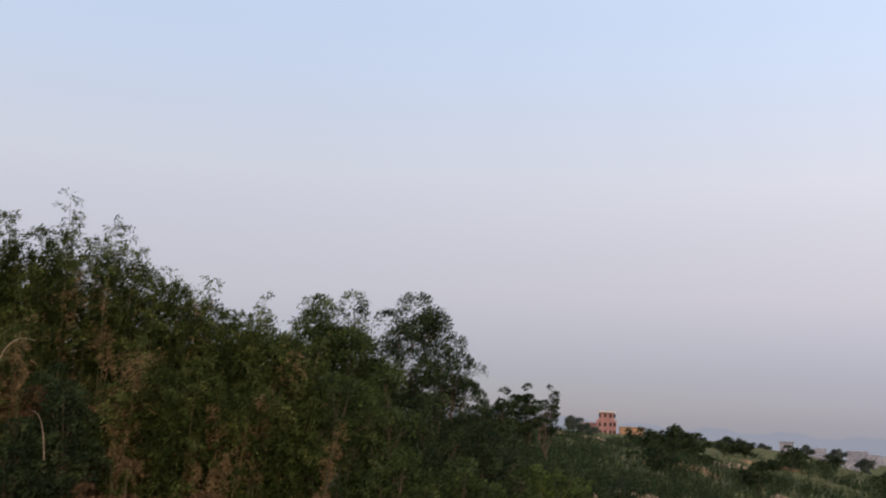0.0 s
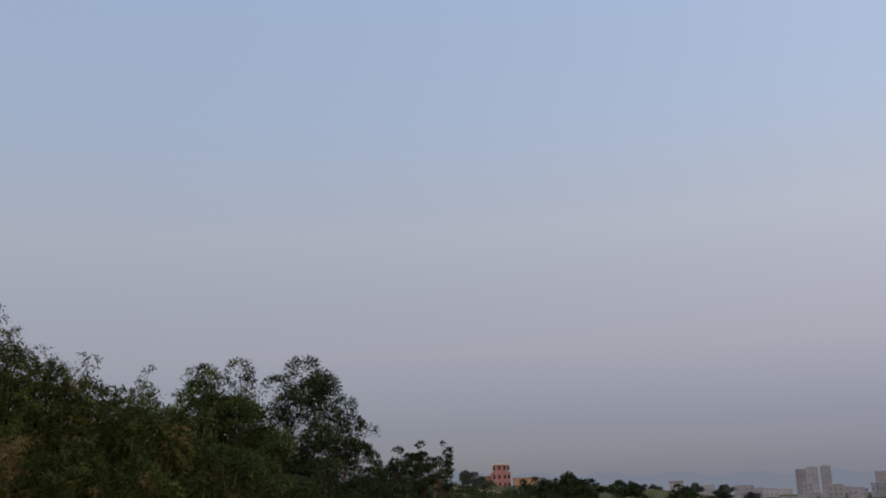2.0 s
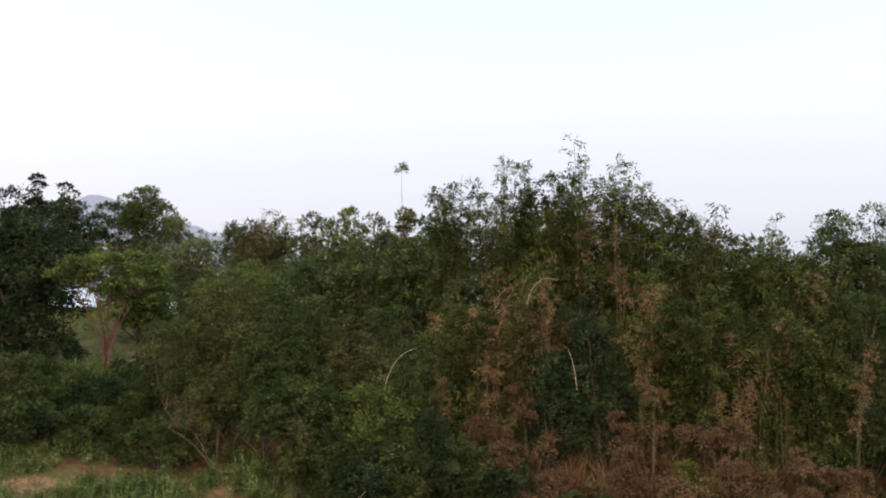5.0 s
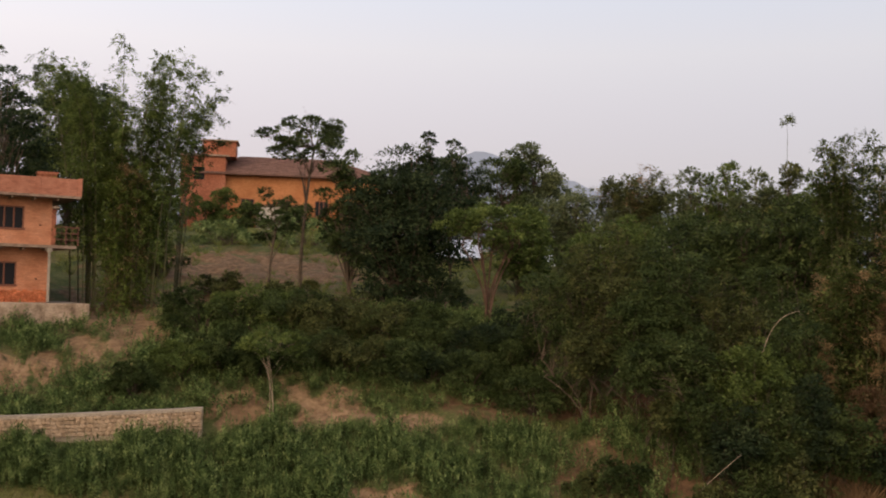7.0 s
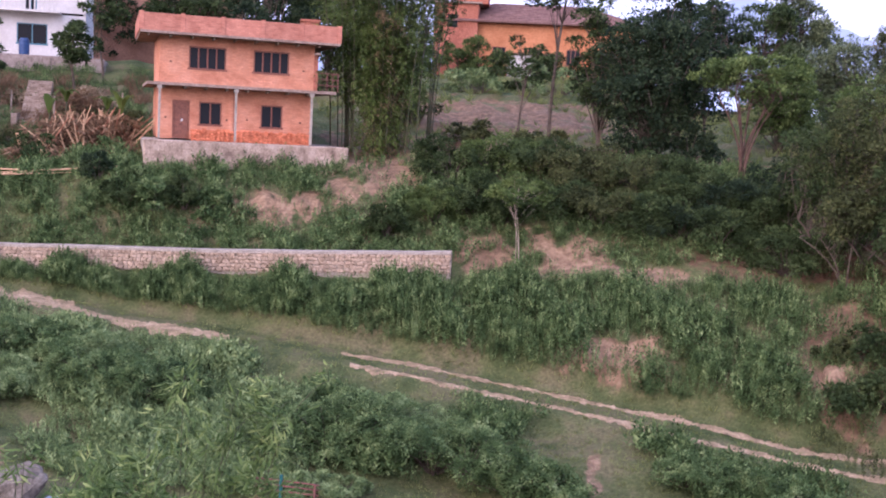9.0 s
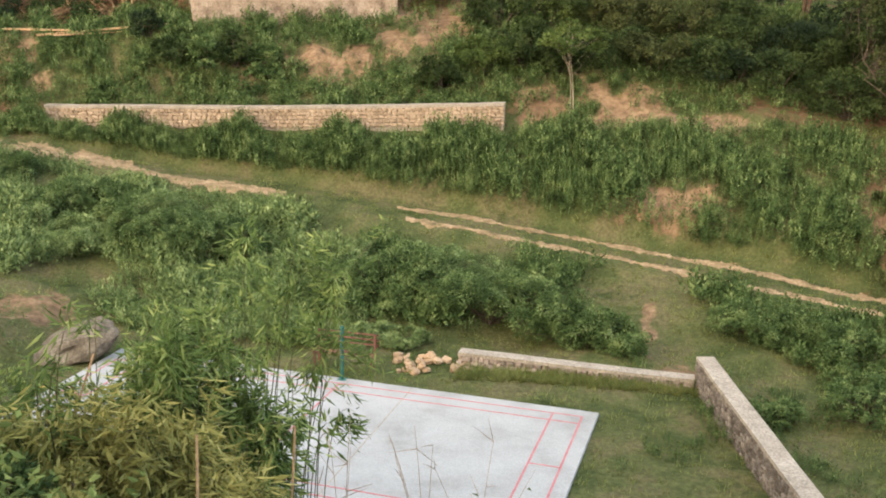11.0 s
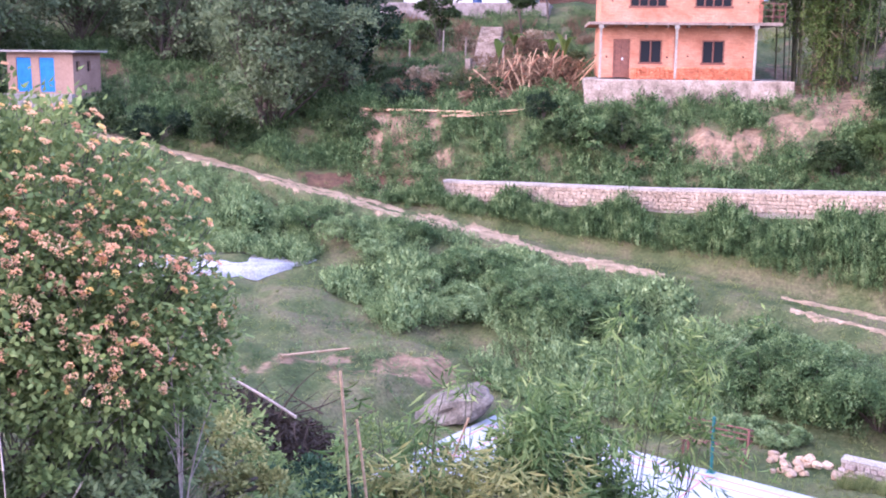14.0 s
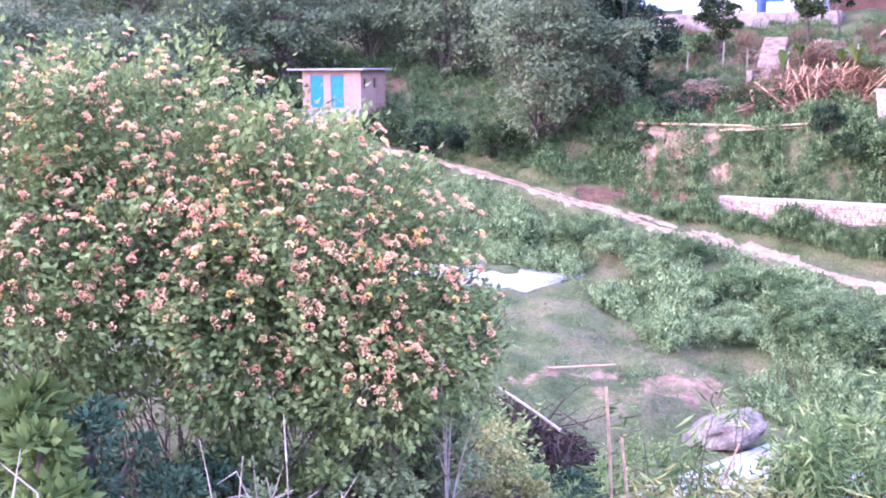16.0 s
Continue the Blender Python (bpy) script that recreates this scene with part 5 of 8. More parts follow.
def bamboo(az, d, height, spread, culms, leaves, label, seed, leaf=0.24, dry=0.0, droop=0.28, leaf_m=None, low=0.25, r=0.035, group="bamboo clumps", z=None, fan=1.0, lean=(0, 0), even=0.55):
    """Arching culms, each a plume of narrow leaves in tufts at its nodes."""
    rng = np.random.default_rng(seed)
    p = at(az, d)
    t = thing("bamboo_clump", (p[0], p[1], (p[2] if z is None else z) - 0.1), 0, label, "bamboo", group)
    green, brown = Geo(), Geo()
    P, D, N, B = [], [], [], []
    for _ in range(culms):
        a = rng.uniform(0, 2 * np.pi)
        f = np.array([math.cos(a), math.sin(a), 0]) * spread * rng.uniform(0.02, 0.55 if height < 15 else 0.3)
        out = np.array([math.cos(a), math.sin(a), 0]) * spread * rng.uniform(0.3, 1.0) + np.array([lean[0], lean[1], 0]) * rng.uniform(0.3, 1.0)
        h = height * rng.uniform(even, 1.0)
        tip = f + out + [0, 0, h * (1 - droop * 0.25 * rng.uniform(0, 1))]
        c = bez(f, f + out * 0.12 + [0, 0, h * 1.02], tip + [0, 0, -h * droop * rng.uniform(0.0, 0.5)], 12)
        wood = Geo()
        wood.tube(c, r * rng.uniform(0.7, 1.1), r * 0.15, 5)
        wood.object("culm", M_CULM, t)
        n = int(leaves * (1.35 if leaf > 0.15 else 1.0)) // culms
        s = 1 - np.sqrt(1 - (low + (1 - low) * rng.beta(1.25, 1.0, max(6, n // 16))) * 0.999)
        i = np.clip((s * 11).astype(int), 0, 10)
        node = c[i] + (c[i + 1] - c[i]) * (s * 11 - i)[:, None]
        arm = unit(ball(rng, len(node)) * [1, 1, 0.5] + [0, 0, 0.25])
        reach = fan * height * 0.075 * rng.uniform(0.25, 1.2, len(node)) * (1.15 - 0.75 * s)
        k = rng.integers(0, len(node), n)
        q = rng.uniform(0.25, 1.0, n)[:, None] ** 0.7
        pos = node[k] + arm[k] * reach[k][:, None] * q - np.array([0, 0, 1.0]) * reach[k][:, None] * 0.5 * q * q
        pos += rng.normal(size=pos.shape) * leaf * 0.4
        P.append(pos)
        D.append(arm[k] * 0.8 + [0, 0, -0.5] + rng.normal(size=pos.shape) * 0.4)
        N.append(arm[k] * 0.7 + [0, 0, 0.7])
        B.append(np.full(n, rng.random() < dry) | (rng.random(n) < dry * 0.3))
    P, D, N, B = np.concatenate(P), np.concatenate(D), np.concatenate(N), np.concatenate(B)
    if leaf > 0.15:
        blades(green, P[~B], D[~B], leaf * rng.uniform(0.6, 1.25, (~B).sum()), leaf * 0.36, rng, N[~B])
    else:
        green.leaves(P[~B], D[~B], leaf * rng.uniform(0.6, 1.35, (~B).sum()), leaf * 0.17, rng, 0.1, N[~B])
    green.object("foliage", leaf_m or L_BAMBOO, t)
    if B.sum() > 3:
        blades(brown, P[B], D[B], leaf * rng.uniform(0.6, 1.2, B.sum()), leaf * 0.22, rng, N[B])
        brown.object("dry_foliage", L_DRYBAM, t, "dry tan bamboo leaves")
    return t


# the big tree on the bank and its neighbours
tree(-40.0, 60, 10.8, 4.7, 26000, 0.26, L_HILL, M_BARK, "broad leafy green tree on the grassy bank", 1, base=0.0, trunk=0.28, lobes=40)
tree(-36.4, 63, 8.0, 2.8, 10000, 0.26, L_DARK, M_BARK, "dark leafy tree beside the big tree", 2, base=0.02, trunk=0.18, lobes=22)
tree(-31.6, 68, 5.6, 1.6, 4200, 0.24, L_TREE, M_BARK, "small leafy tree by the steps", 3, base=0.15, trunk=0.10, lobes=12)
tree(-27.2, 66, 4.8, 1.5, 3000, 0.26, L_TREE, M_BARK, "small crooked tree above the cane heap", 4, base=0.45, trunk=0.10, lobes=9)
SLOPE = "scrubby green tree on the hillside"
for i, (a, d, h, r, m) in enumerate((
        (-45.5, 76, 8.5, 4.2, L_OLIVE), (-50.0, 80, 9.0, 4.6, L_TREE), (-54.5, 78, 9.0, 4.4, L_OLIVE), (-59.0, 78, 9.0, 4.6, L_TREE), (-63.5, 66, 8.0, 3.6, L_LIGHT),
        (-68.5, 60, 8.0, 3.6, L_TREE), (-43.0, 84, 9.5, 4.4, L_DARK), (-37.5, 84, 10.0, 4.2, L_DARK), (-47.5, 88, 10.0, 4.8, L_DARK), (-56.5, 90, 11.0, 5.0, L_DARK),
        (-62.0, 92, 11.0, 5.0, L_DARK), (-52.0, 96, 11.0, 5.0, L_TREE), (-41.5, 72, 6.0, 3.0, L_OLIVE), (-66.5, 76, 9.0, 4.4, L_TREE), (-71.0, 72, 9.0, 4.4, L_TREE), (-61.5, 72, 7.0, 3.4, L_TREE))):
    tree(a, d, h, r, 7000, 0.36, L_HILL if m is not L_DARK else L_TREE, M_BARK, SLOPE, 900 + i, base=0.0, trunk=0.2, lobes=22, group="hillside trees")

# behind the brick house
for i, (a, d, h, r) in enumerate(((-25.0, 92, 7.0, 3.6), (-21.5, 90, 9.0, 4.0), (6.0, 88, 9.0, 3.6), (8.6, 90, 9.4, 3.6), (-17.6, 80, 11.4, 3.6), (-14.6, 84, 11.0, 3.8), (-18.2, 92, 15.0, 3.6), (-15.6, 96, 14.5, 3.8), (-12.6, 96, 13.0, 3.8), (-30.5, 104, 13.0, 4.2), (-27.2, 106, 14.0, 4.0))):
    tree(a, d, h, r, 7500, 0.30, L_TREE if i % 2 else L_DARK, M_BARK, "dark tree behind the brick house", 12 + i, base=0.02, trunk=0.2, lobes=20, group="dark trees behind the house")
tree(-22.6, 76, 6.6, 2.4, 5200, 0.26, L_TREE, M_BARK, "spreading green tree behind the parapet", 8, base=0.35, trunk=0.14, lobes=14)
tree(-25.8, 72, 7.4, 1.9, 2600, 0.26, L_TREE, M_BARK, "thin open tree beside the white house", 9, base=0.4, trunk=0.09, lobes=9)
bamboo(-11.7, 58.0, 14.5, 4.6, 36, 50000, "tall feathery green bamboo clump beside the brick house", 15, leaf=0.2, leaf_m=L_FRESH, dry=0.0, low=0.22, r=0.05, fan=1.3, droop=0.42, even=0.76)
bamboo(-11.4, 57.2, 10.4, 2.3, 26, 19000, "lower green bamboo shoots round the tall clump", 14, leaf=0.19, leaf_m=L_LIGHT, dry=0.16, low=0.0, r=0.035, fan=1.7, droop=0.3, even=0.35)
bamboo(-8.7, 61.0, 13.2, 0.8, 5, 2600, "slender arching bamboo beside the clump", 16, leaf=0.21, dry=0.0, low=0.5, r=0.04, droop=0.5, lean=(3.4, 0), fan=0.7, even=0.85)
tree(-2.3, 62, rise(-2.3, 62, 9.0), 3.5, 5200, 0.20, L_TREE, M_BARK, "open-crowned tree with a thin trunk", 17, base=0.72, trunk=0.11, lobes=20, flat=0.45, fill=0.02, puff=1.1)
tree(-4.0, 58, rise(-4.0, 58, 5.2), 1.8, 2000, 0.22, L_TREE, M_BARK, "thin open-crowned sapling on the bank", 18, base=0.5, trunk=0.08, lobes=11, flat=0.5, fill=0.02)
tree(0.4, 60, rise(0.4, 60, 7.4), 2.3, 9000, 0.21, L_TREE, M_BARK, "leafy green tree beside the dark one", 22, base=0.12, trunk=0.16, lobes=24)
tree(3.4, 58, rise(3.4, 58, 7.8), 3.6, 34000, 0.21, L_DARK, M_BARK, "dense dark green tree in layered tiers", 19, base=0.0, trunk=0.25, lobes=60, point=0.2, flat=0.55, puff=1.15, fill=0.3)
for i, (a, el) in enumerate(((4.5, 8.5), (5.9, 8.1))):
    tree(a, 57.6, rise(a, 57.6, el), 1.25, 4200, 0.19, L_DARK, M_BARK, "slender dark tree with a pointed top", 24 + i, base=0.35, trunk=0.1, lobes=18, point=0.8, flat=0.4)
tree(7.9, 54, rise(7.9, 54, 5.0), 2.8, 6500, 0.2, L_FRESH, M_REDBARK, "many-stemmed tree with reddish trunks and a flat crown", 20, base=0.55, trunk=0.06, lobes=26, stems=7, squash=0.9, flat=0.5, fill=0.08)
tree(10.2, 92, rise(10.2, 92, 8.1), 3.4, 12000, 0.26, L_RIDGE, M_BARK, "tall dark tree behind the sheds", 21, base=0.3, trunk=0.25, lobes=24)
RIDGE = "leafy green tree in the ridge thicket"
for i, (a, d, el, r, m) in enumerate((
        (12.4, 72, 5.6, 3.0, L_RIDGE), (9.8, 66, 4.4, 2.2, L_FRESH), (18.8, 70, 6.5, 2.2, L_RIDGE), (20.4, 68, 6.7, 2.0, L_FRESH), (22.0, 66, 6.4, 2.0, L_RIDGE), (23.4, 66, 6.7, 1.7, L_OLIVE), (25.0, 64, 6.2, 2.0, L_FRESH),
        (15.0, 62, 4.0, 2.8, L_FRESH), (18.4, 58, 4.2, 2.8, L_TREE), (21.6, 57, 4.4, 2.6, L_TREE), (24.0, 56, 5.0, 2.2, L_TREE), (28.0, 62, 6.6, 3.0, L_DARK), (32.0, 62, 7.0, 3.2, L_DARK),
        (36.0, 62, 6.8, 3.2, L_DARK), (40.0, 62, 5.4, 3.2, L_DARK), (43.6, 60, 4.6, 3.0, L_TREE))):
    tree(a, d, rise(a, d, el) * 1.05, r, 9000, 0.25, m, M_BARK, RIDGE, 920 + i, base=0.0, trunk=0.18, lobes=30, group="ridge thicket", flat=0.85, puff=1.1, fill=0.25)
bamboo(15.7, 74, rise(15.7, 74, 7.2), 3.0, 40, 24000, "rounded olive bamboo clump on the ridge", 23, leaf=0.26, dry=0.02, low=0.0, fan=1.7, even=0.7, leaf_m=L_OLIVE)

# lower thicket on the earth bank
BANK = "leafy thicket tree on the earth bank"
for i, (a, d, el, r, n, m, b) in enumerate((
        (14.3, 47.5, 3.7, 2.4, 13000, L_OLIVE, 0.2), (17.9, 47.5, 3.4, 2.6, 14000, L_TREE, 0.2), (11.8, 48.5, 2.0, 1.9, 8500, L_TREE, 0.2), (16.2, 45.4, 0.8, 2.0, 10000, L_TREE, 0.32), (20.7, 46.5, 1.3, 2.1, 10000, L_OLIVE, 0.1),
        (22.8, 48.0, 1.8, 1.9, 8500, L_TREE, 0.05), (13.4, 45.4, -1.6, 1.4, 5000, L_OLIVE, 0.42), (18.8, 44.0, -1.4, 1.9, 8500, L_TREE, 0.3), (21.8, 43.2, -2.0, 1.8, 8500, L_FRESH, 0.2), (16.4, 43.4, -2.6, 1.2, 4500, L_TREE, 0.5), (24.2, 44.4, -0.2, 1.6, 7000, L_TREE, 0.05),
        (19.6, 42.2, -4.6, 1.3, 5500, L_TREE, 0.15), (21.4, 41.6, -5.4, 1.4, 6000, L_DARK, 0.1), (23.2, 41.8, -4.2, 1.5, 6500, L_TREE, 0.05), (25.0, 42.4, -3.8, 1.5, 6500, L_DARK, 0.05), (18.0, 42.8, -5.0, 1.0, 3600, L_OLIVE, 0.3), (22.4, 40.4, -8.4, 1.0, 3600, L_TREE, 0.05), (24.4, 40.4, -7.8, 1.1, 3800, L_OLIVE, 0.05), (26.6, 42.2, -5.2, 1.4, 6000, L_TREE, 0.05), (28.6, 42.4, -5.8, 1.3, 5200, L_DARK, 0.05), (20.0, 40.2, -9.4, 0.8, 2400, L_OLIVE, 0.1))):
    tree(a, d, rise(a, d, el), r, n, 0.155, m, M_BARK, BANK, 940 + i, base=b, trunk=0.032 if d < 45.5 else 0.06, lobes=30, stems=3, group="bank thicket", flat=0.7, puff=1.05, fill=0.2)

# the bamboo thicket
for i, (a, d, el, sp, cu, n, dry, dr, lab) in enumerate((
        (26.1, 52, 8.4, 1.2, 16, 11000, 0.05, 0.2, "tall bamboo with bare feathery tips"), (29.0, 50, 9.3, 1.7, 24, 20000, 0.05, 0.2, "dense bamboo clump with dark tufted tops"),
        (31.0, 50, 8.7, 1.7, 22, 18000, 0.03, 0.25, "tall feathery green bamboo clump"), (33.2, 50, 9.9, 1.8, 26, 21000, 0.03, 0.25, "tall feathery green bamboo clump"),
        (35.5, 50, 9.2, 1.8, 24, 18000, 0.08, 0.3, "tall feathery green bamboo clump"), (37.5, 50, 8.2, 1.7, 20, 13000, 0.04, 0.35, "thin bamboo with light falling through"),
        (39.5, 50, 7.5, 1.6, 18, 11000, 0.04, 0.4, "thin bamboo with light falling through"), (41.5, 50, 5.5, 1.7, 22, 15000, 0.04, 0.4, "green bamboo clump with drooping tips"),
        (43.6, 50, 5.4, 1.7, 22, 15000, 0.04, 0.4, "green bamboo clump with drooping tips"), (45.4, 51, 5.2, 1.6, 18, 12000, 0.03, 0.4, "green bamboo clump with drooping tips"),
        (27.4, 47.0, 3.6, 1.5, 18, 9000, 0.30, 0.3, "lower bamboo with tan dead stalks"), (29.9, 46.6, 4.4, 1.5, 18, 10000, 0.34, 0.3, "lower bamboo with tan dead stalks"), (25.3, 46.4, 1.6, 1.2, 14, 6500, 0.25, 0.3, "lower bamboo with tan dead stalks"),
        (36.6, 46.4, 3.4, 1.6, 18, 12000, 0.10, 0.4, "lower green bamboo clump"), (39.2, 46.0, 2.6, 1.6, 18, 12000, 0.08, 0.4, "lower green bamboo clump"), (42.0, 46.0, 2.2, 1.6, 18, 12000, 0.08, 0.4, "lower green bamboo clump"),
        (44.8, 46.4, 1.8, 1.6, 18, 12000, 0.06, 0.4, "lower green bamboo clump"))):
    bamboo(a, d, rise(a, d, el) * 1.07, sp, cu, int(n * 1.25), lab, 33 + i, leaf=0.21, dry=dry, fan=1.7 if el < 8 else 1.4, low=0.0, droop=dr, even=0.6)
# dead sprays leaning out of the thicket
for i, (a, d, el, ln) in enumerate(((36.2, 45.2, -0.2, 0.0), (40.4, 45.0, -0.6, -0.4), (42.2, 45.4, 0.4, 0.8), (43.4, 45.6, 1.9, 0.5), (46.8, 45.4, -0.2, 1.2), (41.4, 44.6, -2.0, 0.2), (28.2, 45.2, 0.2, 0.3), (31.2, 45.4, 5.0, 0.2), (35.2, 48.2, 6.6, 0.2), (25.6, 44.6, -0.2, -0.5))):
    bamboo(a, d, rise(a, d, el), 0.35, 4, 620, "dead tan bamboo spray leaning out of the thicket", 1200 + i, leaf=0.2, dry=1.0, low=0.5, droop=0.25, lean=(ln, -ln * 0.6), r=0.03, fan=0.8, even=0.8, group="dead sprays")
# thin whips that stand above the thicket
for i, (a, d, el, n, ln, dr) in enumerate((
        (23.5, 58, 9.5, 150, 0.0, 0.1), (26.4, 52, 9.3, 560, 0.1, 0.15), (28.9, 51, 9.8, 700, 0.0, 0.1), (30.4, 51, 9.3, 420, -0.1, 0.2), (33.0, 51, 10.3, 620, 0.1, 0.2), (35.4, 51, 9.6, 560, 0.3, 0.3),
        (37.0, 51, 8.7, 420, 0.6, 0.5), (39.1, 51, 8.0, 420, 0.3, 0.3), (41.3, 51, 7.0, 420, 0.9, 0.5), (43.0, 51, 7.1, 440, 1.1, 0.6), (44.4, 51, 6.2, 300, 0.9, 0.5))):
    bamboo(a, d, rise(a, d, el) * 1.05, 0.3 if i else 0.05, 1 if i == 0 else 4, n, "slender arching bamboo whips above the thicket", 70 + i, leaf=0.19, dry=0.0, low=0.965 if i == 0 else 0.6, droop=dr, lean=(ln, 0), r=0.03, even=0.86, fan=0.8)
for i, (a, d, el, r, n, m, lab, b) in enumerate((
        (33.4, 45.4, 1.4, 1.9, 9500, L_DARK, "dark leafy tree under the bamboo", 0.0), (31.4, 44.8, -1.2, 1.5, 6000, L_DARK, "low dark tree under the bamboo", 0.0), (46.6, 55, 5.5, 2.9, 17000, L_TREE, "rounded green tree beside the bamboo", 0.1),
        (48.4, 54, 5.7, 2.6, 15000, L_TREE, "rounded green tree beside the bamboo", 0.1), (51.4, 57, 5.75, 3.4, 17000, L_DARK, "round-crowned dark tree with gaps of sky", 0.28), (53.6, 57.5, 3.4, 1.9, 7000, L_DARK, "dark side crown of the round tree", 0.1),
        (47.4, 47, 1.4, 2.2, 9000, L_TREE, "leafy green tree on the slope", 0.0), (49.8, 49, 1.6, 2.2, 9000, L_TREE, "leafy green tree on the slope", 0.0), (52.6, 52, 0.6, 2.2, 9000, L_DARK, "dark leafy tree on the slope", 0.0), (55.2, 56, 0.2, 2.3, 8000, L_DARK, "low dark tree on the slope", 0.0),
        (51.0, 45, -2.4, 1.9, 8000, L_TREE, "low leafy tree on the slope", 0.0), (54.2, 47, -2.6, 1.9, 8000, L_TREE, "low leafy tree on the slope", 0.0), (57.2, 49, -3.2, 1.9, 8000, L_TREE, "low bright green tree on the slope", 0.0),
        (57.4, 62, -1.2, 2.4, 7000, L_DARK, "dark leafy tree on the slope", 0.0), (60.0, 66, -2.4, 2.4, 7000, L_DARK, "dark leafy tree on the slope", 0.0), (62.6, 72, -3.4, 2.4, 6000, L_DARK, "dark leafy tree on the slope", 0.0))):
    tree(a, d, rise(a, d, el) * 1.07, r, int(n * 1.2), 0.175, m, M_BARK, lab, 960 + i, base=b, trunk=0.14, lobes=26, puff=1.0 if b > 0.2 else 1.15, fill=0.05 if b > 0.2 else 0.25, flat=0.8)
for i, (a, d, el, r, n, b, lab) in enumerate((
        (56.4, 98, 1.5, 1.9, 5200, 0.12, "dark leafy tree on the far slope"), (57.6, 100, 1.75, 1.8, 5200, 0.12, "dark leafy tree on the far slope"), (58.9, 104, 1.7, 1.2, 1900, 0.35, "open dark tree on the far slope"), (55.2, 96, 1.3, 1.3, 2400, 0.1, "slender dark tree on the far slope"))):
    tree(a, d, rise(a, d, el), r, n, 0.26, L_DARK, M_BARK, lab, 51 + i, base=b, trunk=0.16, lobes=16, puff=1.1)


bamboo(58.6, 58, rise(58.6, 58, -1.7), 1.5, 16, 7000, "light green bamboo on the slope", 1300, leaf=0.2, leaf_m=L_FRESH, low=0.1, fan=1.6, droop=0.4, even=0.6)
bamboo(60.4, 60, rise(60.4, 60, -2.3), 1.3, 12, 5000, "light green bamboo on the slope", 1301, leaf=0.2, leaf_m=L_FRESH, low=0.1, fan=1.6, droop=0.4, even=0.6)


def bent_cane(az0, d, el0, az1, el1, top, label="pale bare cane bent over in an arc"):
    """A bare culm rising from the growth and bowed over."""
    p, q = np.array(lobe(az0, d, el0, 0)[:3]), np.array(lobe(az1, d - 0.6, el1, 0)[:3])
    o = thing("bent_cane", p, 0, label, "cane", "bent canes")
    g = Geo()
    g.tube(bez((0, 0, 0), (q - p) * [0.25, 0.25, 0] + [0, 0, top], q - p, 14), 0.02, 0.009, 5)
    g.object("shaft", M_TWIG, o)


def lobe(az, d, el, r):
    """A ball of foliage seen in the direction az, at the elevation el, d metres off."""
    return (d * math.sin(radians(az)), d * math.cos(radians(az)), EYE[2] + d * math.tan(radians(el)), r)


bent_cane(22.4, 43.0, -3.0, 24.2, -0.7, 1.6)
bent_cane(30.2, 44.6, 1.6, 31.9, 2.9, 1.4)
bent_cane(32.8, 43.4, -3.0, 32.0, -0.6, 1.9)
bent_cane(17.6, 40.6, -12.4, 21.4, -8.2, 1.2)

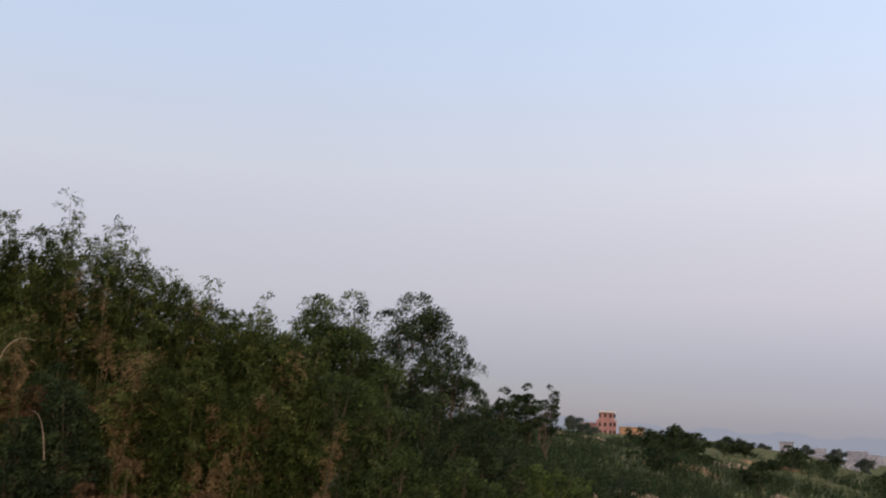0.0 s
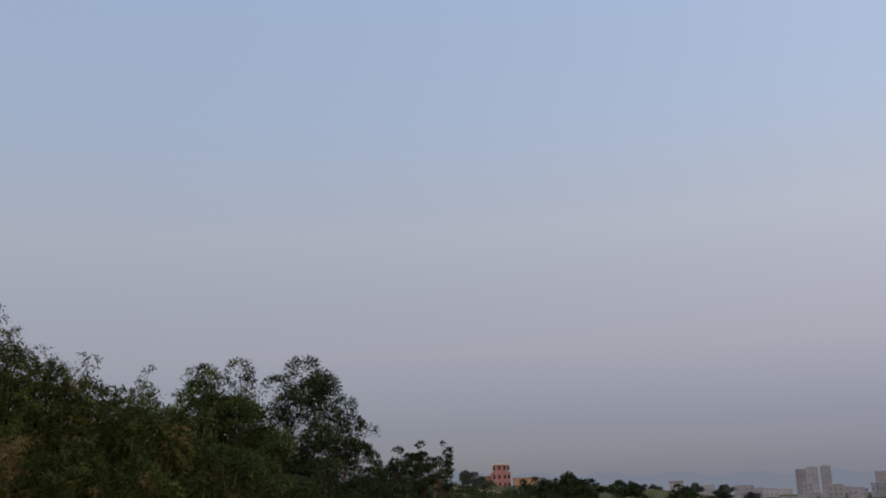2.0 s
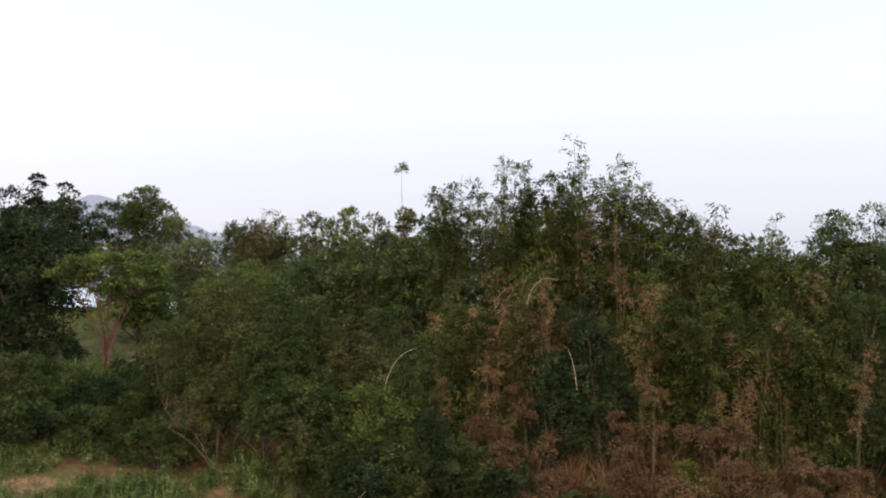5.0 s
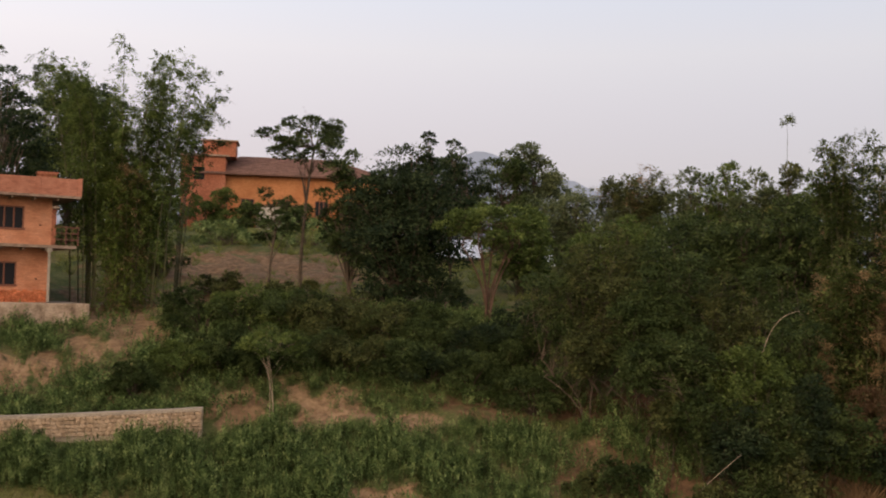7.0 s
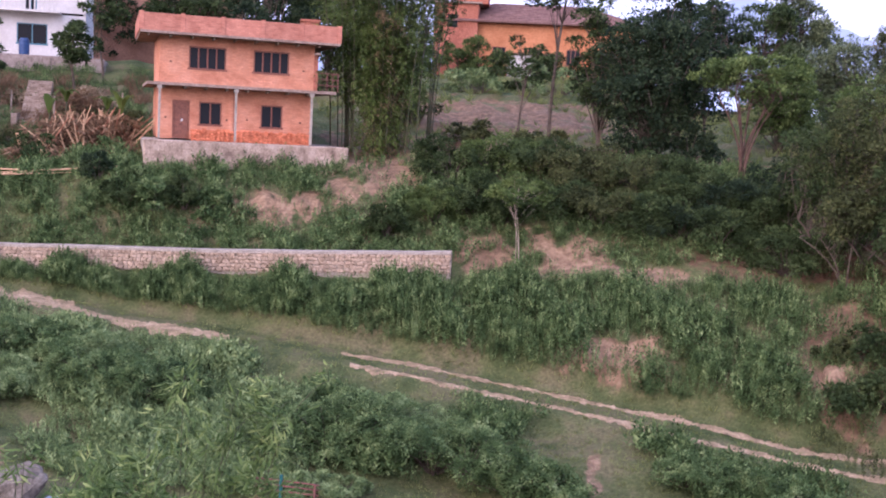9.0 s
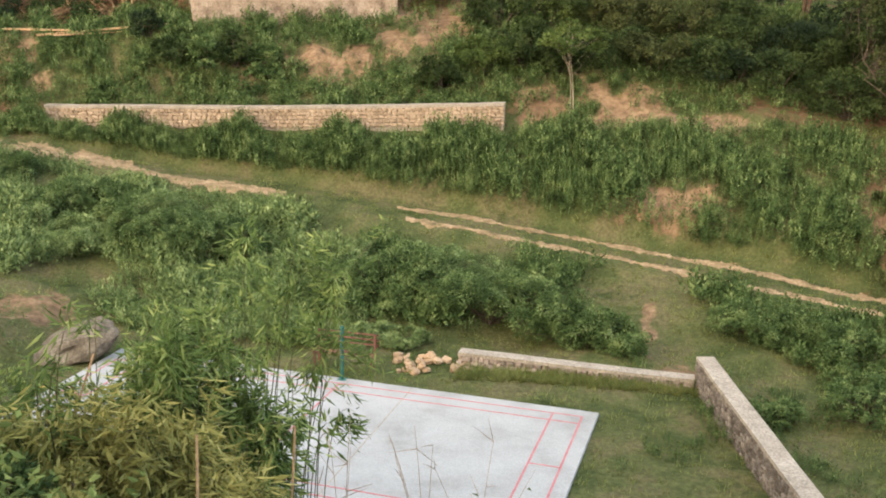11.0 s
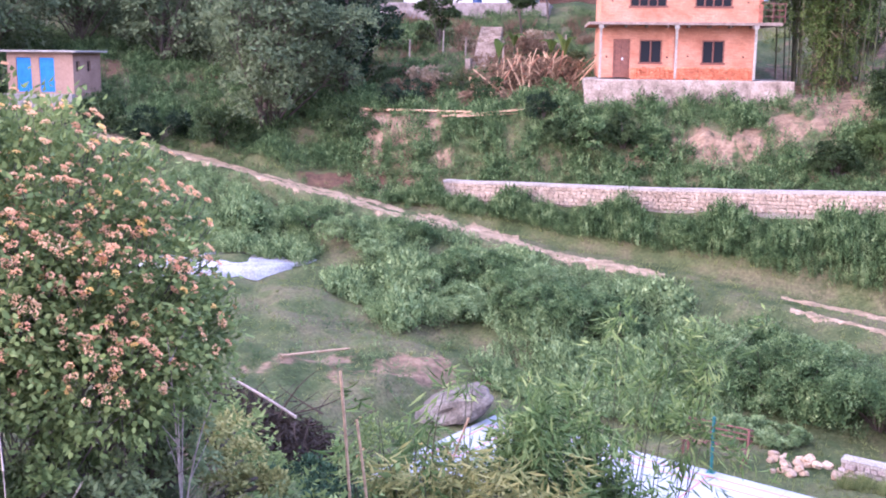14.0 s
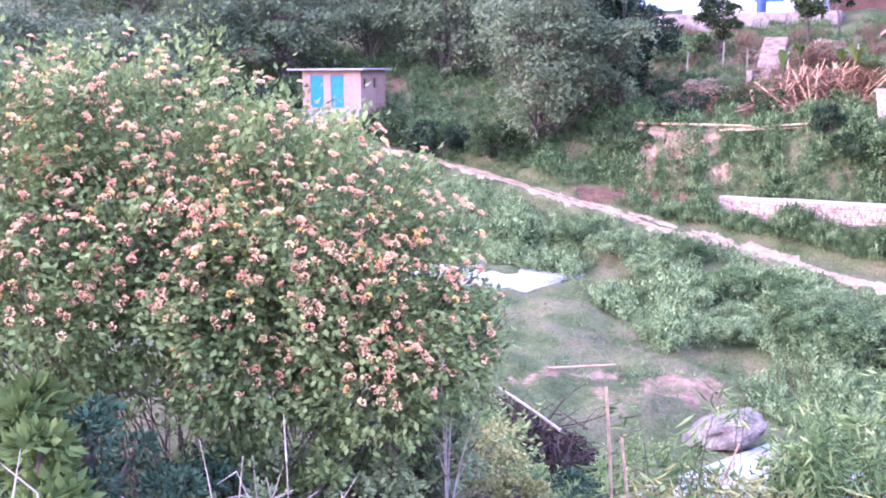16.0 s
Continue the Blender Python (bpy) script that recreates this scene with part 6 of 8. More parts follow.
# shrubs on the bank below the brick house and along the slopes
SHRUBS = (
    (2.4, 56.2, 2.2, 1.6, L_DARK), (5.2, 56.4, 2.4, 1.6, L_DARK), (9.6, 53.0, 1.8, 1.4, L_DARK),
    (-21.6, 50.4, 1.8, 1.2, L_TREE), (-23.2, 50.6, 1.9, 1.3, L_WEED), (-24.6, 51.0, 1.9, 1.2, L_TREE), (-20.4, 50.2, 1.2, 1.0, L_WEED), (-20.2, 50, 0.9, 0.9, L_WEED),
    (-26.0, 52.5, 1.5, 0.9, L_DARK), (-28.8, 56, 1.4, 1.2, L_TREE), (-33.4, 58, 1.6, 1.4, L_DARK), (-36.2, 57, 1.8, 1.6, L_TREE),
    (-43.5, 60, 2.2, 2.0, L_TREE), (-46.6, 62, 2.2, 2.0, L_DARK), (-49.4, 63, 2.4, 1.8, L_TREE), (-48.5, 52, 1.0, 1.4, L_WEED),
    (-42.0, 49.5, 1.0, 1.4, L_WEED), (-45.5, 51.5, 1.0, 1.5, L_WEEDPALE), (-56, 70, 3.0, 2.4, L_DARK), (-59, 68, 3.0, 2.4, L_TREE),
    (12.4, 53, 2.6, 2.0, L_DARK), (46.2, 44, 2.6, 1.8, L_OLIVE), (56.5, 39.5, 2.2, 2.0, L_OLIVE), (59.0, 40.5, 2.4, 2.2, L_DARK), (54.0, 39.0, 1.8, 1.8, L_VINE), (61.5, 43, 2.4, 2.2, L_DARK), (53.0, 41.5, 2.6, 2.0, L_DARK), (55.6, 42.5, 2.6, 2.0, L_OLIVE), (57.8, 44, 2.8, 2.2, L_DARK), (60.2, 46, 2.8, 2.4, L_DARK), (49.6, 48.5, 4.6, 2.4, L_TREE), (52.4, 51.5, 5.0, 2.6, L_DARK),
    (38.4, 42.6, 2.4, 1.3, L_LIGHT), (50.5, 43, 2.6, 1.9, L_DARK), (54.5, 44, 2.4, 1.8, L_OLIVE), (33.0, 42, 2.0, 1.5, L_TREE),
    (-1.8, 78, 2.2, 3.0, L_WEEDPALE), (-6.0, 78, 2.0, 3.0, L_WEEDPALE), (-10.5, 76, 2.6, 2.0, L_TREE),
    (-7.4, 91, 3.2, 1.9, L_FRESH), (-6.2, 91, 3.6, 1.9, L_FRESH), (-5.0, 90, 2.6, 1.6, L_FRESH), (-2.6, 88, 3.0, 1.8, L_TREE), (-8.8, 88, 4.6, 1.9, L_FRESH), (0.2, 86, 3.4, 2.0, L_TREE), (-9.6, 66, 2.4, 1.6, L_OLIVE), (-6.6, 60, 1.6, 1.3, L_OLIVE), (-2.8, 57, 1.8, 1.4, L_OLIVE),
    (14.6, 39.4, 1.3, 1.2, L_TREE), (13.2, 41.4, 1.2, 0.9, L_OLIVE), (15.4, 41.6, 1.6, 1.3, L_TREE), (16.6, 39.6, 1.6, 1.4, L_TREE),
)
for i, (a, d, h, r, m) in enumerate(SHRUBS):
    shrub(a, d, h, r, int(900 + 280 * r * h), 0.2 if d < 60 else 0.22, m, "leafy green shrub on the bank", 100 + i, group="shrubs on the bank")

# the hedge of bushes and creeper under the dark tree
for i, (a, d, el, r, m) in enumerate((
        (-7.4, 52.4, -1.0, 1.6, L_TREE), (-10.8, 48.6, -4.4, 0.9, L_TREE), (-5.0, 52.8, -0.6, 1.9, L_FRESH), (-2.8, 52.6, -1.2, 1.9, L_TREE), (-8.2, 49.6, -3.2, 1.3, L_FRESH), (-6.2, 50.2, -2.8, 1.6, L_TREE),
        (-0.8, 52.0, -1.1, 2.1, L_OLIVE), (1.2, 52.4, -0.7, 2.1, L_OLIVE), (3.2, 52.2, -1.0, 2.1, L_TREE), (5.2, 51.8, -1.7, 2.0, L_TREE), (7.2, 51.2, -2.2, 2.0, L_DARK), (8.9, 50.6, -3.0, 1.6, L_TREE),
        (-1.4, 49.9, -3.4, 1.7, L_TREE), (0.6, 49.8, -3.3, 1.8, L_OLIVE), (2.8, 49.6, -3.3, 1.8, L_TREE), (5.0, 49.4, -3.5, 1.8, L_DARK), (7.0, 49.2, -3.7, 1.7, L_TREE), (10.6, 47.6, -4.6, 1.5, L_TREE), (-4.4, 49.8, -4.0, 1.2, L_TREE))):
    shrub(a, d - 0.8, max(1.9, rise(a, d, el) + 0.9), r * 1.15, int(3600 + 900 * r), 0.15, m, "dense creeper-clad bush on the bank", 160 + i, lobes=14, group="hedge on the bank")

# the bushes between court and track
for i, (a, d, h, r, m) in enumerate((
        (-15.6, 33.4, 1.7, 1.3, L_WEED), (-13.6, 33.0, 1.9, 1.5, L_WEED), (-11.6, 33.2, 2.0, 1.6, L_WEED), (-9.6, 32.8, 2.0, 1.6, L_WEED), (-7.6, 32.4, 1.9, 1.5, L_WEED), (-5.6, 32.0, 1.8, 1.5, L_WEED), (-3.6, 31.6, 1.6, 1.3, L_WEED),
        (-1.8, 31.2, 1.3, 1.2, L_WEED), (-0.2, 30.8, 0.9, 0.9, L_WEED), (-12.2, 35.0, 1.5, 1.4, L_WEEDPALE), (-9.4, 34.8, 1.5, 1.4, L_WEEDPALE), (-6.6, 34.2, 1.3, 1.3, L_WEEDPALE), (-15.4, 35.6, 1.2, 1.2, L_WEEDPALE),
        (-28.4, 39.0, 1.5, 1.4, L_WEEDPALE), (-26.6, 38.2, 1.7, 1.5, L_WEED), (-24.8, 37.6, 1.9, 1.5, L_WEED), (-23.0, 37.2, 1.8, 1.4, L_WEED), (-21.6, 37.0, 1.3, 1.1, L_WEED), (-25.8, 40.0, 1.5, 1.4, L_WEEDPALE), (-23.6, 39.4, 1.3, 1.3, L_WEEDPALE),
        (-30.2, 38.4, 1.3, 1.4, L_WEEDPALE), (-32.0, 40.0, 1.3, 1.3, L_WEEDPALE), (-30.6, 41.6, 1.3, 1.3, L_WEED), (-34.6, 44.0, 1.3, 1.4, L_WEEDPALE), (-36.6, 46.4, 1.2, 1.3, L_WEEDPALE), (-33.0, 45.0, 1.3, 1.3, L_WEED), (-38.6, 48.2, 1.1, 1.3, L_WEED), (-28.2, 41.0, 1.2, 1.2, L_WEED),
        (6.4, 33.0, 1.2, 1.2, L_WEED), (8.4, 32.4, 1.5, 1.3, L_WEED), (10.6, 31.8, 1.6, 1.4, L_WEED), (12.8, 31.0, 1.5, 1.3, L_WEED), (-18.6, 31.4, 0.7, 0.9, L_WEEDPALE), (-12.4, 30.4, 0.6, 0.8, L_WEEDPALE), (-14.2, 30.8, 0.7, 0.8, L_WEEDPALE), (8.6, 26.6, 0.7, 0.7, L_WEED), (13.4, 27.5, 1.2, 1.2, L_WEED))):
    shrub(a, d, h, r, int(3400 + 1100 * r * h), 0.095, m, "dense green leafy bush beside the court", 200 + i, lobes=16, group="bushes by the court")


# ---- ground plants: weeds, grass ----
def weed_template(rng, height, n, leaf, wide=0.5, stems=5, fan=0.3, rise=0.0):
    """A leafy clump: stems fanning from one root, leaves along them, thickest at the top."""
    g = Geo()
    P, D = [], []
    for s in range(stems):
        tip = rng.normal(size=3) * [fan, fan, 0] * height + [0, 0, height * rng.uniform(0.55, 1.0)]
        k = n // stems
        t = rng.uniform(0.3, 1.0, k)[:, None]
        P.append(tip * t)
        a = rng.uniform(0, 2 * np.pi, k)
        D.append(np.stack([np.cos(a), np.sin(a), rng.uniform(-0.1, 0.9, k) + rise], 1))
    P, D = np.concatenate(P), np.concatenate(D)
    g.leaves(P, D, leaf * rng.uniform(0.6, 1.3, len(P)), leaf * wide, rng, face=D * [0.3, 0.3, 0] + [0, 0, 1.0])
    return np.concatenate(g.v), np.concatenate(g.f)


def shoot_template(rng, height, width, shoots, k, leaf):
    """A bushy weed: upright leafy shoots side by side, tallest in the middle."""
    g = Geo()
    P, D = [], []
    for s in range(shoots):
        a, r = rng.uniform(0, 2 * np.pi), math.sqrt(rng.uniform(0, 1))
        foot = np.array([math.cos(a), math.sin(a), 0]) * r * width * 0.5
        h = height * (1 - 0.4 * r * r) * rng.uniform(0.65, 1.2)
        t = np.linspace(0.25, 1.0, k)
        b = np.arange(k) * 2.4 + rng.uniform(0, 6)
        P.append(foot * np.array([1.25, 1.25, 0]) * (0.6 + 0.4 * t[:, None]) + np.array([0, 0, h]) * t[:, None])
        D.append(np.stack([np.cos(b), np.sin(b), 0.55 + 1.3 * t ** 3], 1))
    P, D = np.concatenate(P), np.concatenate(D)
    blades(g, P, D, leaf * rng.uniform(0.7, 1.2, len(P)), leaf * 0.5, rng, P * [1.2, 1.2, 0] / width + [0, 0, 0.8])
    return np.concatenate(g.v), np.concatenate(g.f)


def grass_template(rng, height, n, width, stand=1.0):
    g = Geo()
    a = rng.uniform(0, 2 * np.pi, n)
    P = np.stack([np.cos(a), np.sin(a), 0 * a], 1) * rng.uniform(0, 0.12, n)[:, None]
    D = np.stack([np.cos(a) * 0.5, np.sin(a) * 0.5, rng.uniform(0.5, 1.2, n) * stand], 1)
    blades(g, P, D, height * rng.uniform(0.5, 1.1, n), width, rng)
    return np.concatenate(g.v), np.concatenate(g.f)


def scatter(name, templates, x, y, scale, rng, material, label, category, sink=0.03):
    g = Geo()
    which = rng.integers(0, len(templates), len(x))
    z = land(x, y) - sink
    for i, (tv, tf) in enumerate(templates):
        m = which == i
        n = m.sum()
        if not n:
            continue
        a = rng.uniform(0, 2 * np.pi, n)
        s = scale[m][:, None]
        c, sn = np.cos(a)[:, None], np.sin(a)[:, None]
        vx = x[m][:, None] + s * (tv[None, :, 0] * c - tv[None, :, 1] * sn)
        vy = y[m][:, None] + s * (tv[None, :, 0] * sn + tv[None, :, 1] * c)
        vz = z[m][:, None] + s * tv[None, :, 2]
        v = np.stack([vx, vy, vz], -1).reshape(-1, 3)
        f = (tf[None] + (np.arange(n) * len(tv))[:, None, None]).reshape(-1, 3)
        g.add(v, f)
    ob = g.object(name, material)
    return tagged(ob, label, category, kind="stuff")


def spots(rng, n, az0, az1, near, far):
    """Random places between two distances; near and far are functions of the direction."""
    az = rng.uniform(az0, az1, n)
    lo, hi = near(az), far(az)
    d = np.sqrt(rng.uniform(lo ** 2, hi ** 2))
    return d * np.sin(np.radians(az)), d * np.cos(np.radians(az)), az, d


def line_of(table):
    return lambda az: np.interp(az, AZ, table)


rng = np.random.default_rng(77)
W_TALL = [shoot_template(rng, 0.85, 0.6, 10, 13, 0.088) for _ in range(6)]
W_LOW = [shoot_template(rng, 0.42, 0.45, 11, 7, 0.075) for _ in range(6)]
G_TUFT = [grass_template(rng, 0.24, 7, 0.03) for _ in range(4)]
G_TALL = [grass_template(rng, 0.7, 16, 0.045) for _ in range(4)]
path_d, mid_d, yard_d, flat_d, foot_d, back_d = (line_of(t) for t in (PATH_D, MID_D, YARD_D, FLAT_D, FOOT_D, BACK_D))

def lumps(x, y, s, seed):
    """Swelling and sinking of the growth, 0.5 to 1.5."""
    return np.clip(1 + 0.36 * patchy(x, y, s, seed), 0.65, 1.6)


# tall weeds on the bank above the track
x, y, az, d = spots(rng, 3600, -34, 24, lambda a: path_d(a) + 2.0, lambda a: mid_d(a) - 0.7)
keep = grown(az, d, rng)
s = rng.uniform(0.8, 1.45, len(x)) * np.clip((mid_d(az) - d) / 3.5 + 0.42, 0.5, 1) * lumps(x, y, 1.3, 2)
scatter("weeds", W_TALL, x[keep], y[keep], s[keep], rng, L_WEED, "tall green weeds on the bank above the track", "weeds")
# the slope between wall and house, thinner, soil shows between
x, y, az, d = spots(rng, 6200, -38, 26, lambda a: mid_d(a) + 0.8, lambda a: yard_d(a) + 1.5)
keep = grown(az, d, rng)
s = rng.uniform(0.9, 1.8, len(x)) * lumps(x, y, 1.2, 5)
scatter("weeds", W_LOW, x[keep], y[keep], s[keep], rng, L_WEED, "patchy green weeds on the slope", "weeds")
# left bank beyond the track
x, y, az, d = spots(rng, 4000, -62, -33, lambda a: path_d(a) + 1.4, lambda a: yard_d(a) + 4)
keep = grown(az, d, rng)
s = rng.uniform(1.0, 2.0, len(x)) * lumps(x, y, 0.9, 6) * np.clip((d - path_d(az)) / 3, 0.5, 1)
scatter("weeds", W_LOW, x[keep], y[keep], s[keep], rng, L_WEED, "low green weeds on the far bank", "weeds")
# between the flat and the track
x, y, az, d = spots(rng, 4400, -52, -15, lambda a: flat_d(a) - 1.5, lambda a: path_d(a) - 1.8)
keep = (patchy(x, y, 0.45, 4) > -0.7) & grown(az, d, rng)
s = rng.uniform(1.1, 2.1, len(x)) * lumps(x, y, 0.9, 7) * np.clip((path_d(az) - d) / 4, 0.35, 1)
scatter("weeds", W_LOW, x[keep], y[keep], s[keep], rng, L_WEEDPALE, "pale leafy weeds below the track", "weeds")
x, y, az, d = spots(rng, 1600, -15, 24, lambda a: flat_d(a) + 0.5, lambda a: path_d(a) - 2.0)
keep = patchy(x, y, 0.45, 5) > 0.2
s = rng.uniform(1.0, 1.9, len(x)) * lumps(x, y, 1.0, 8)
scatter("weeds", W_LOW, x[keep], y[keep], s[keep], rng, L_WEED, "clumped green weeds below the track", "weeds")
x, y, az, d = spots(rng, 620, 0, 15, lambda a: 0 * a + 22.5, lambda a: 0 * a + 30)
c, s = math.cos(radians(COURT_TURN)), math.sin(radians(COURT_TURN))
u, w = (x - COURT_AT[0]) * c + (y - COURT_AT[1]) * s, -(x - COURT_AT[0]) * s + (y - COURT_AT[1]) * c
keep = (patchy(x, y, 0.9, 21) > 0.35) & ~((u < 0.9) & (w < 0.9))
scatter("weeds", W_LOW, x[keep], y[keep], rng.uniform(0.4, 1.0, keep.sum()), rng, L_WEED, "low weeds round the court wall", "weeds")
# right slope below the thicket: dry grass and brush
x, y, az, d = spots(rng, 2800, 23, 52, lambda a: path_d(a) + 0.0, lambda a: mid_d(a) + 1)
keep = (patchy(x, y, 0.5, 6) > -0.5) & grown(az, d, rng)
scatter("dry_grass", G_TALL, x[keep], y[keep], rng.uniform(0.9, 2.0, keep.sum()), rng, L_DRYGRASS, "dry brown grass and brush under the bamboo", "dry grass")
x, y, az, d = spots(rng, 1500, 12, 62, lambda a: path_d(a) - 5.0, lambda a: mid_d(a) + 2)
keep = (patchy(x, y, 0.6, 7) > 0.1) & grown(az, d, rng)
scatter("weeds", W_TALL, x[keep], y[keep], rng.uniform(0.6, 1.4, keep.sum()), rng, L_OLIVE, "green weeds below the bamboo", "weeds")
# rough growth on the terraces below the white house
x, y, az, d = spots(rng, 2600, -38, -23.5, lambda a: yard_d(a) + 1.5, lambda a: back_d(a) - 6)
keep = (patchy(x, y, 0.7, 11) > -0.5) & grown(az, d, rng)
scatter("weeds", W_LOW, x[keep], y[keep], rng.uniform(0.7, 1.5, keep.sum()), rng, L_WEED, "rough green growth on the terraces", "weeds")
x, y, az, d = spots(rng, 1500, -38, -23.5, lambda a: yard_d(a) + 1.5, lambda a: back_d(a) - 8)
keep = patchy(x, y, 0.6, 13) > 0.1
scatter("dry_grass", G_TALL, x[keep], y[keep], rng.uniform(0.6, 1.3, keep.sum()), rng, L_DRYGRASS, "dry grass on the terraces", "dry grass")
# short grass over the flat ground and round the court
x, y, az, d = spots(rng, 15000, -52, 24, lambda a: np.maximum(foot_d(a) - 3, 15), lambda a: path_d(a) + 2.2)
c, s = math.cos(radians(COURT_TURN)), math.sin(radians(COURT_TURN))
u, w = (x - COURT_AT[0]) * c + (y - COURT_AT[1]) * s, -(x - COURT_AT[0]) * s + (y - COURT_AT[1]) * c
ps = d - path_d(az)
keep = ~((u > -14) & (u < 0.5) & (w > -6.7) & (w < 0.55)) & ~((np.abs(ps + 1.0) < 0.3) & (az > -14)) & ~((np.abs(ps - 0.95) < 0.3) & (az > -14)) & ~((np.abs(ps + 0.1) < 0.75) & (az <= -22))
keep &= grown(az, d, rng)
keep &= np.hypot(x - at(-43.8, 45.5)[0], y - at(-43.8, 45.5)[1]) > 3.4
scatter("grass", G_TUFT, x[keep], y[keep], rng.uniform(0.4, 1.0, keep.sum()), rng, L_GRASS, "short trampled green grass", "grass")
x, y, az, d = spots(rng, 5040, -60, 26, lambda a: path_d(a) + 1.9, lambda a: yard_d(a) + 3)
keep = grown(az, d, rng)
scatter("grass", G_TUFT, x[keep], y[keep], rng.uniform(0.7, 1.7, keep.sum()), rng, L_GRASS, "rough green grass on the bank", "grass")
# green field below the ochre house
x, y, az, d = spots(rng, 2304, -16, 16, lambda a: yard_d(a) + 7, lambda a: back_d(a))
keep = (patchy(x, y, 0.3, 3) > -0.4) & grown(az, d, rng)
scatter("grass", G_TALL, x[keep], y[keep], rng.uniform(0.6, 1.3, keep.sum()), rng, L_GRASS, "green meadow grass below the ochre house", "grass")
x, y, az, d = spots(rng, 1700, -66, -36, lambda a: yard_d(a) + 4, lambda a: back_d(a) + 20)
scatter("weeds", W_TALL, x, y, rng.uniform(1.0, 2.6, len(x)), rng, L_OLIVE, "olive scrub on the hillside", "weeds")
x, y, az, d = spots(rng, 1500, 50, 80, lambda a: path_d(a) - 12, lambda a: 0 * a + 190)
keep = (patchy(x, y, 0.06, 8) > -0.3) & ((az < 61) | (rng.random(len(x)) < 0.8))
scatter("weeds", W_TALL, x[keep], y[keep], rng.uniform(0.9, 1.9, keep.sum()), rng, L_DARK, "dark scrub on the terraced slope", "weeds")
W_BUSH = [shoot_template(rng, 1.0, 1.3, 18, 10, 0.12) for _ in range(4)]
az = rng.uniform(54, 84, 3200)
d = rng.uniform(64, 190, 3200) + np.clip(az - 66, 0, 8) * 16 * rng.random(3200)
x, y = d * np.sin(np.radians(az)), d * np.cos(np.radians(az))
keep = (patchy(x, y, 0.05, 2) > -0.15) & grown(az, d, rng) & ((az < 61) | (rng.random(3200) < np.where(patchy(x, y, 0.12, 5) > 0.1, 0.9, 0.32)))
scatter("bushes", W_BUSH, x[keep], y[keep], rng.uniform(0.9, 2.6, keep.sum()), rng, L_DARK, "dark bushes covering the terraced slope", "bushes")
x, y, az, d = spots(rng, 420, -68, -36, lambda a: yard_d(a) + 4, lambda a: back_d(a) + 10)
scatter("bushes", W_BUSH, x, y, rng.uniform(1.4, 3.0, len(x)), rng, L_HILL, "scrubby bushes on the hillside", "bushes")


# ---- earth banks and fallen canes ----
def earth_bank(az0, az1, d, height, thick, material, label, seed, run=0.0):
    """A worn face of bare earth that breaks through the grass in ragged patches."""
    rng = np.random.default_rng(seed)
    n, k = max(24, int((az1 - az0) * 9)), max(9, int(thick * 7))
    A, T = np.meshgrid(np.linspace(az0, az1, n), np.linspace(0, 1, k), indexing="ij")
    edge = np.sin(np.pi * np.linspace(0.0, 1.0, n)) ** 0.4
    wob = soft_noise(rng, n, 25)
    D = d + (A - (az0 + az1) / 2) * run + wob[:, None] * 0.18 + (T - 0.5) * thick * 1.3
    X, Y = D * np.sin(np.radians(A)), D * np.cos(np.radians(A))
    relief = np.array([0.30 * noise.noise((x * 0.9, y * 0.9, seed)) + 0.14 * noise.noise((x * 2.3, y * 2.3, seed)) + 0.07 * noise.noise((x * 6, y * 6, seed)) for x, y in zip(X.ravel(), Y.ravel())]).reshape(X.shape)
    Z = land(X, Y) - 0.15 + (0.15 + 0.25 * height) * np.sin(np.pi * T) ** 0.5 * edge[:, None] + relief * 0.9
    i = (np.arange(n - 1)[:, None] * k + np.arange(k - 1)[None, :]).ravel()
    q = np.stack([i, i + k, i + k + 1, i + 1], -1)
    g = Geo()
    g.add(np.stack([X, Y, Z], -1).reshape(-1, 3), np.concatenate([q[:, [0, 1, 2]], q[:, [0, 2, 3]]]))
    return tagged(g.object("earth_bank", material), label, "earth bank", kind="structure")


# low cut faces where the slope has slipped
for i, (a0, a1, d, h, th, run) in enumerate(((-18.6, -14.4, 50.1, 0.7, 0.7, 0.0), (-35.8, -32.4, 55.9, 0.9, 1.3, -0.6), (0.2, 3.8, 40.6, 0.6, 0.7, 0.0), (12.8, 15.2, 40.8, 0.9, 1.6, 0.0))):
    earth_bank(a0, a1, d, h, th, M_SOIL, "worn face of bare orange earth on the slope", 300 + i, run)


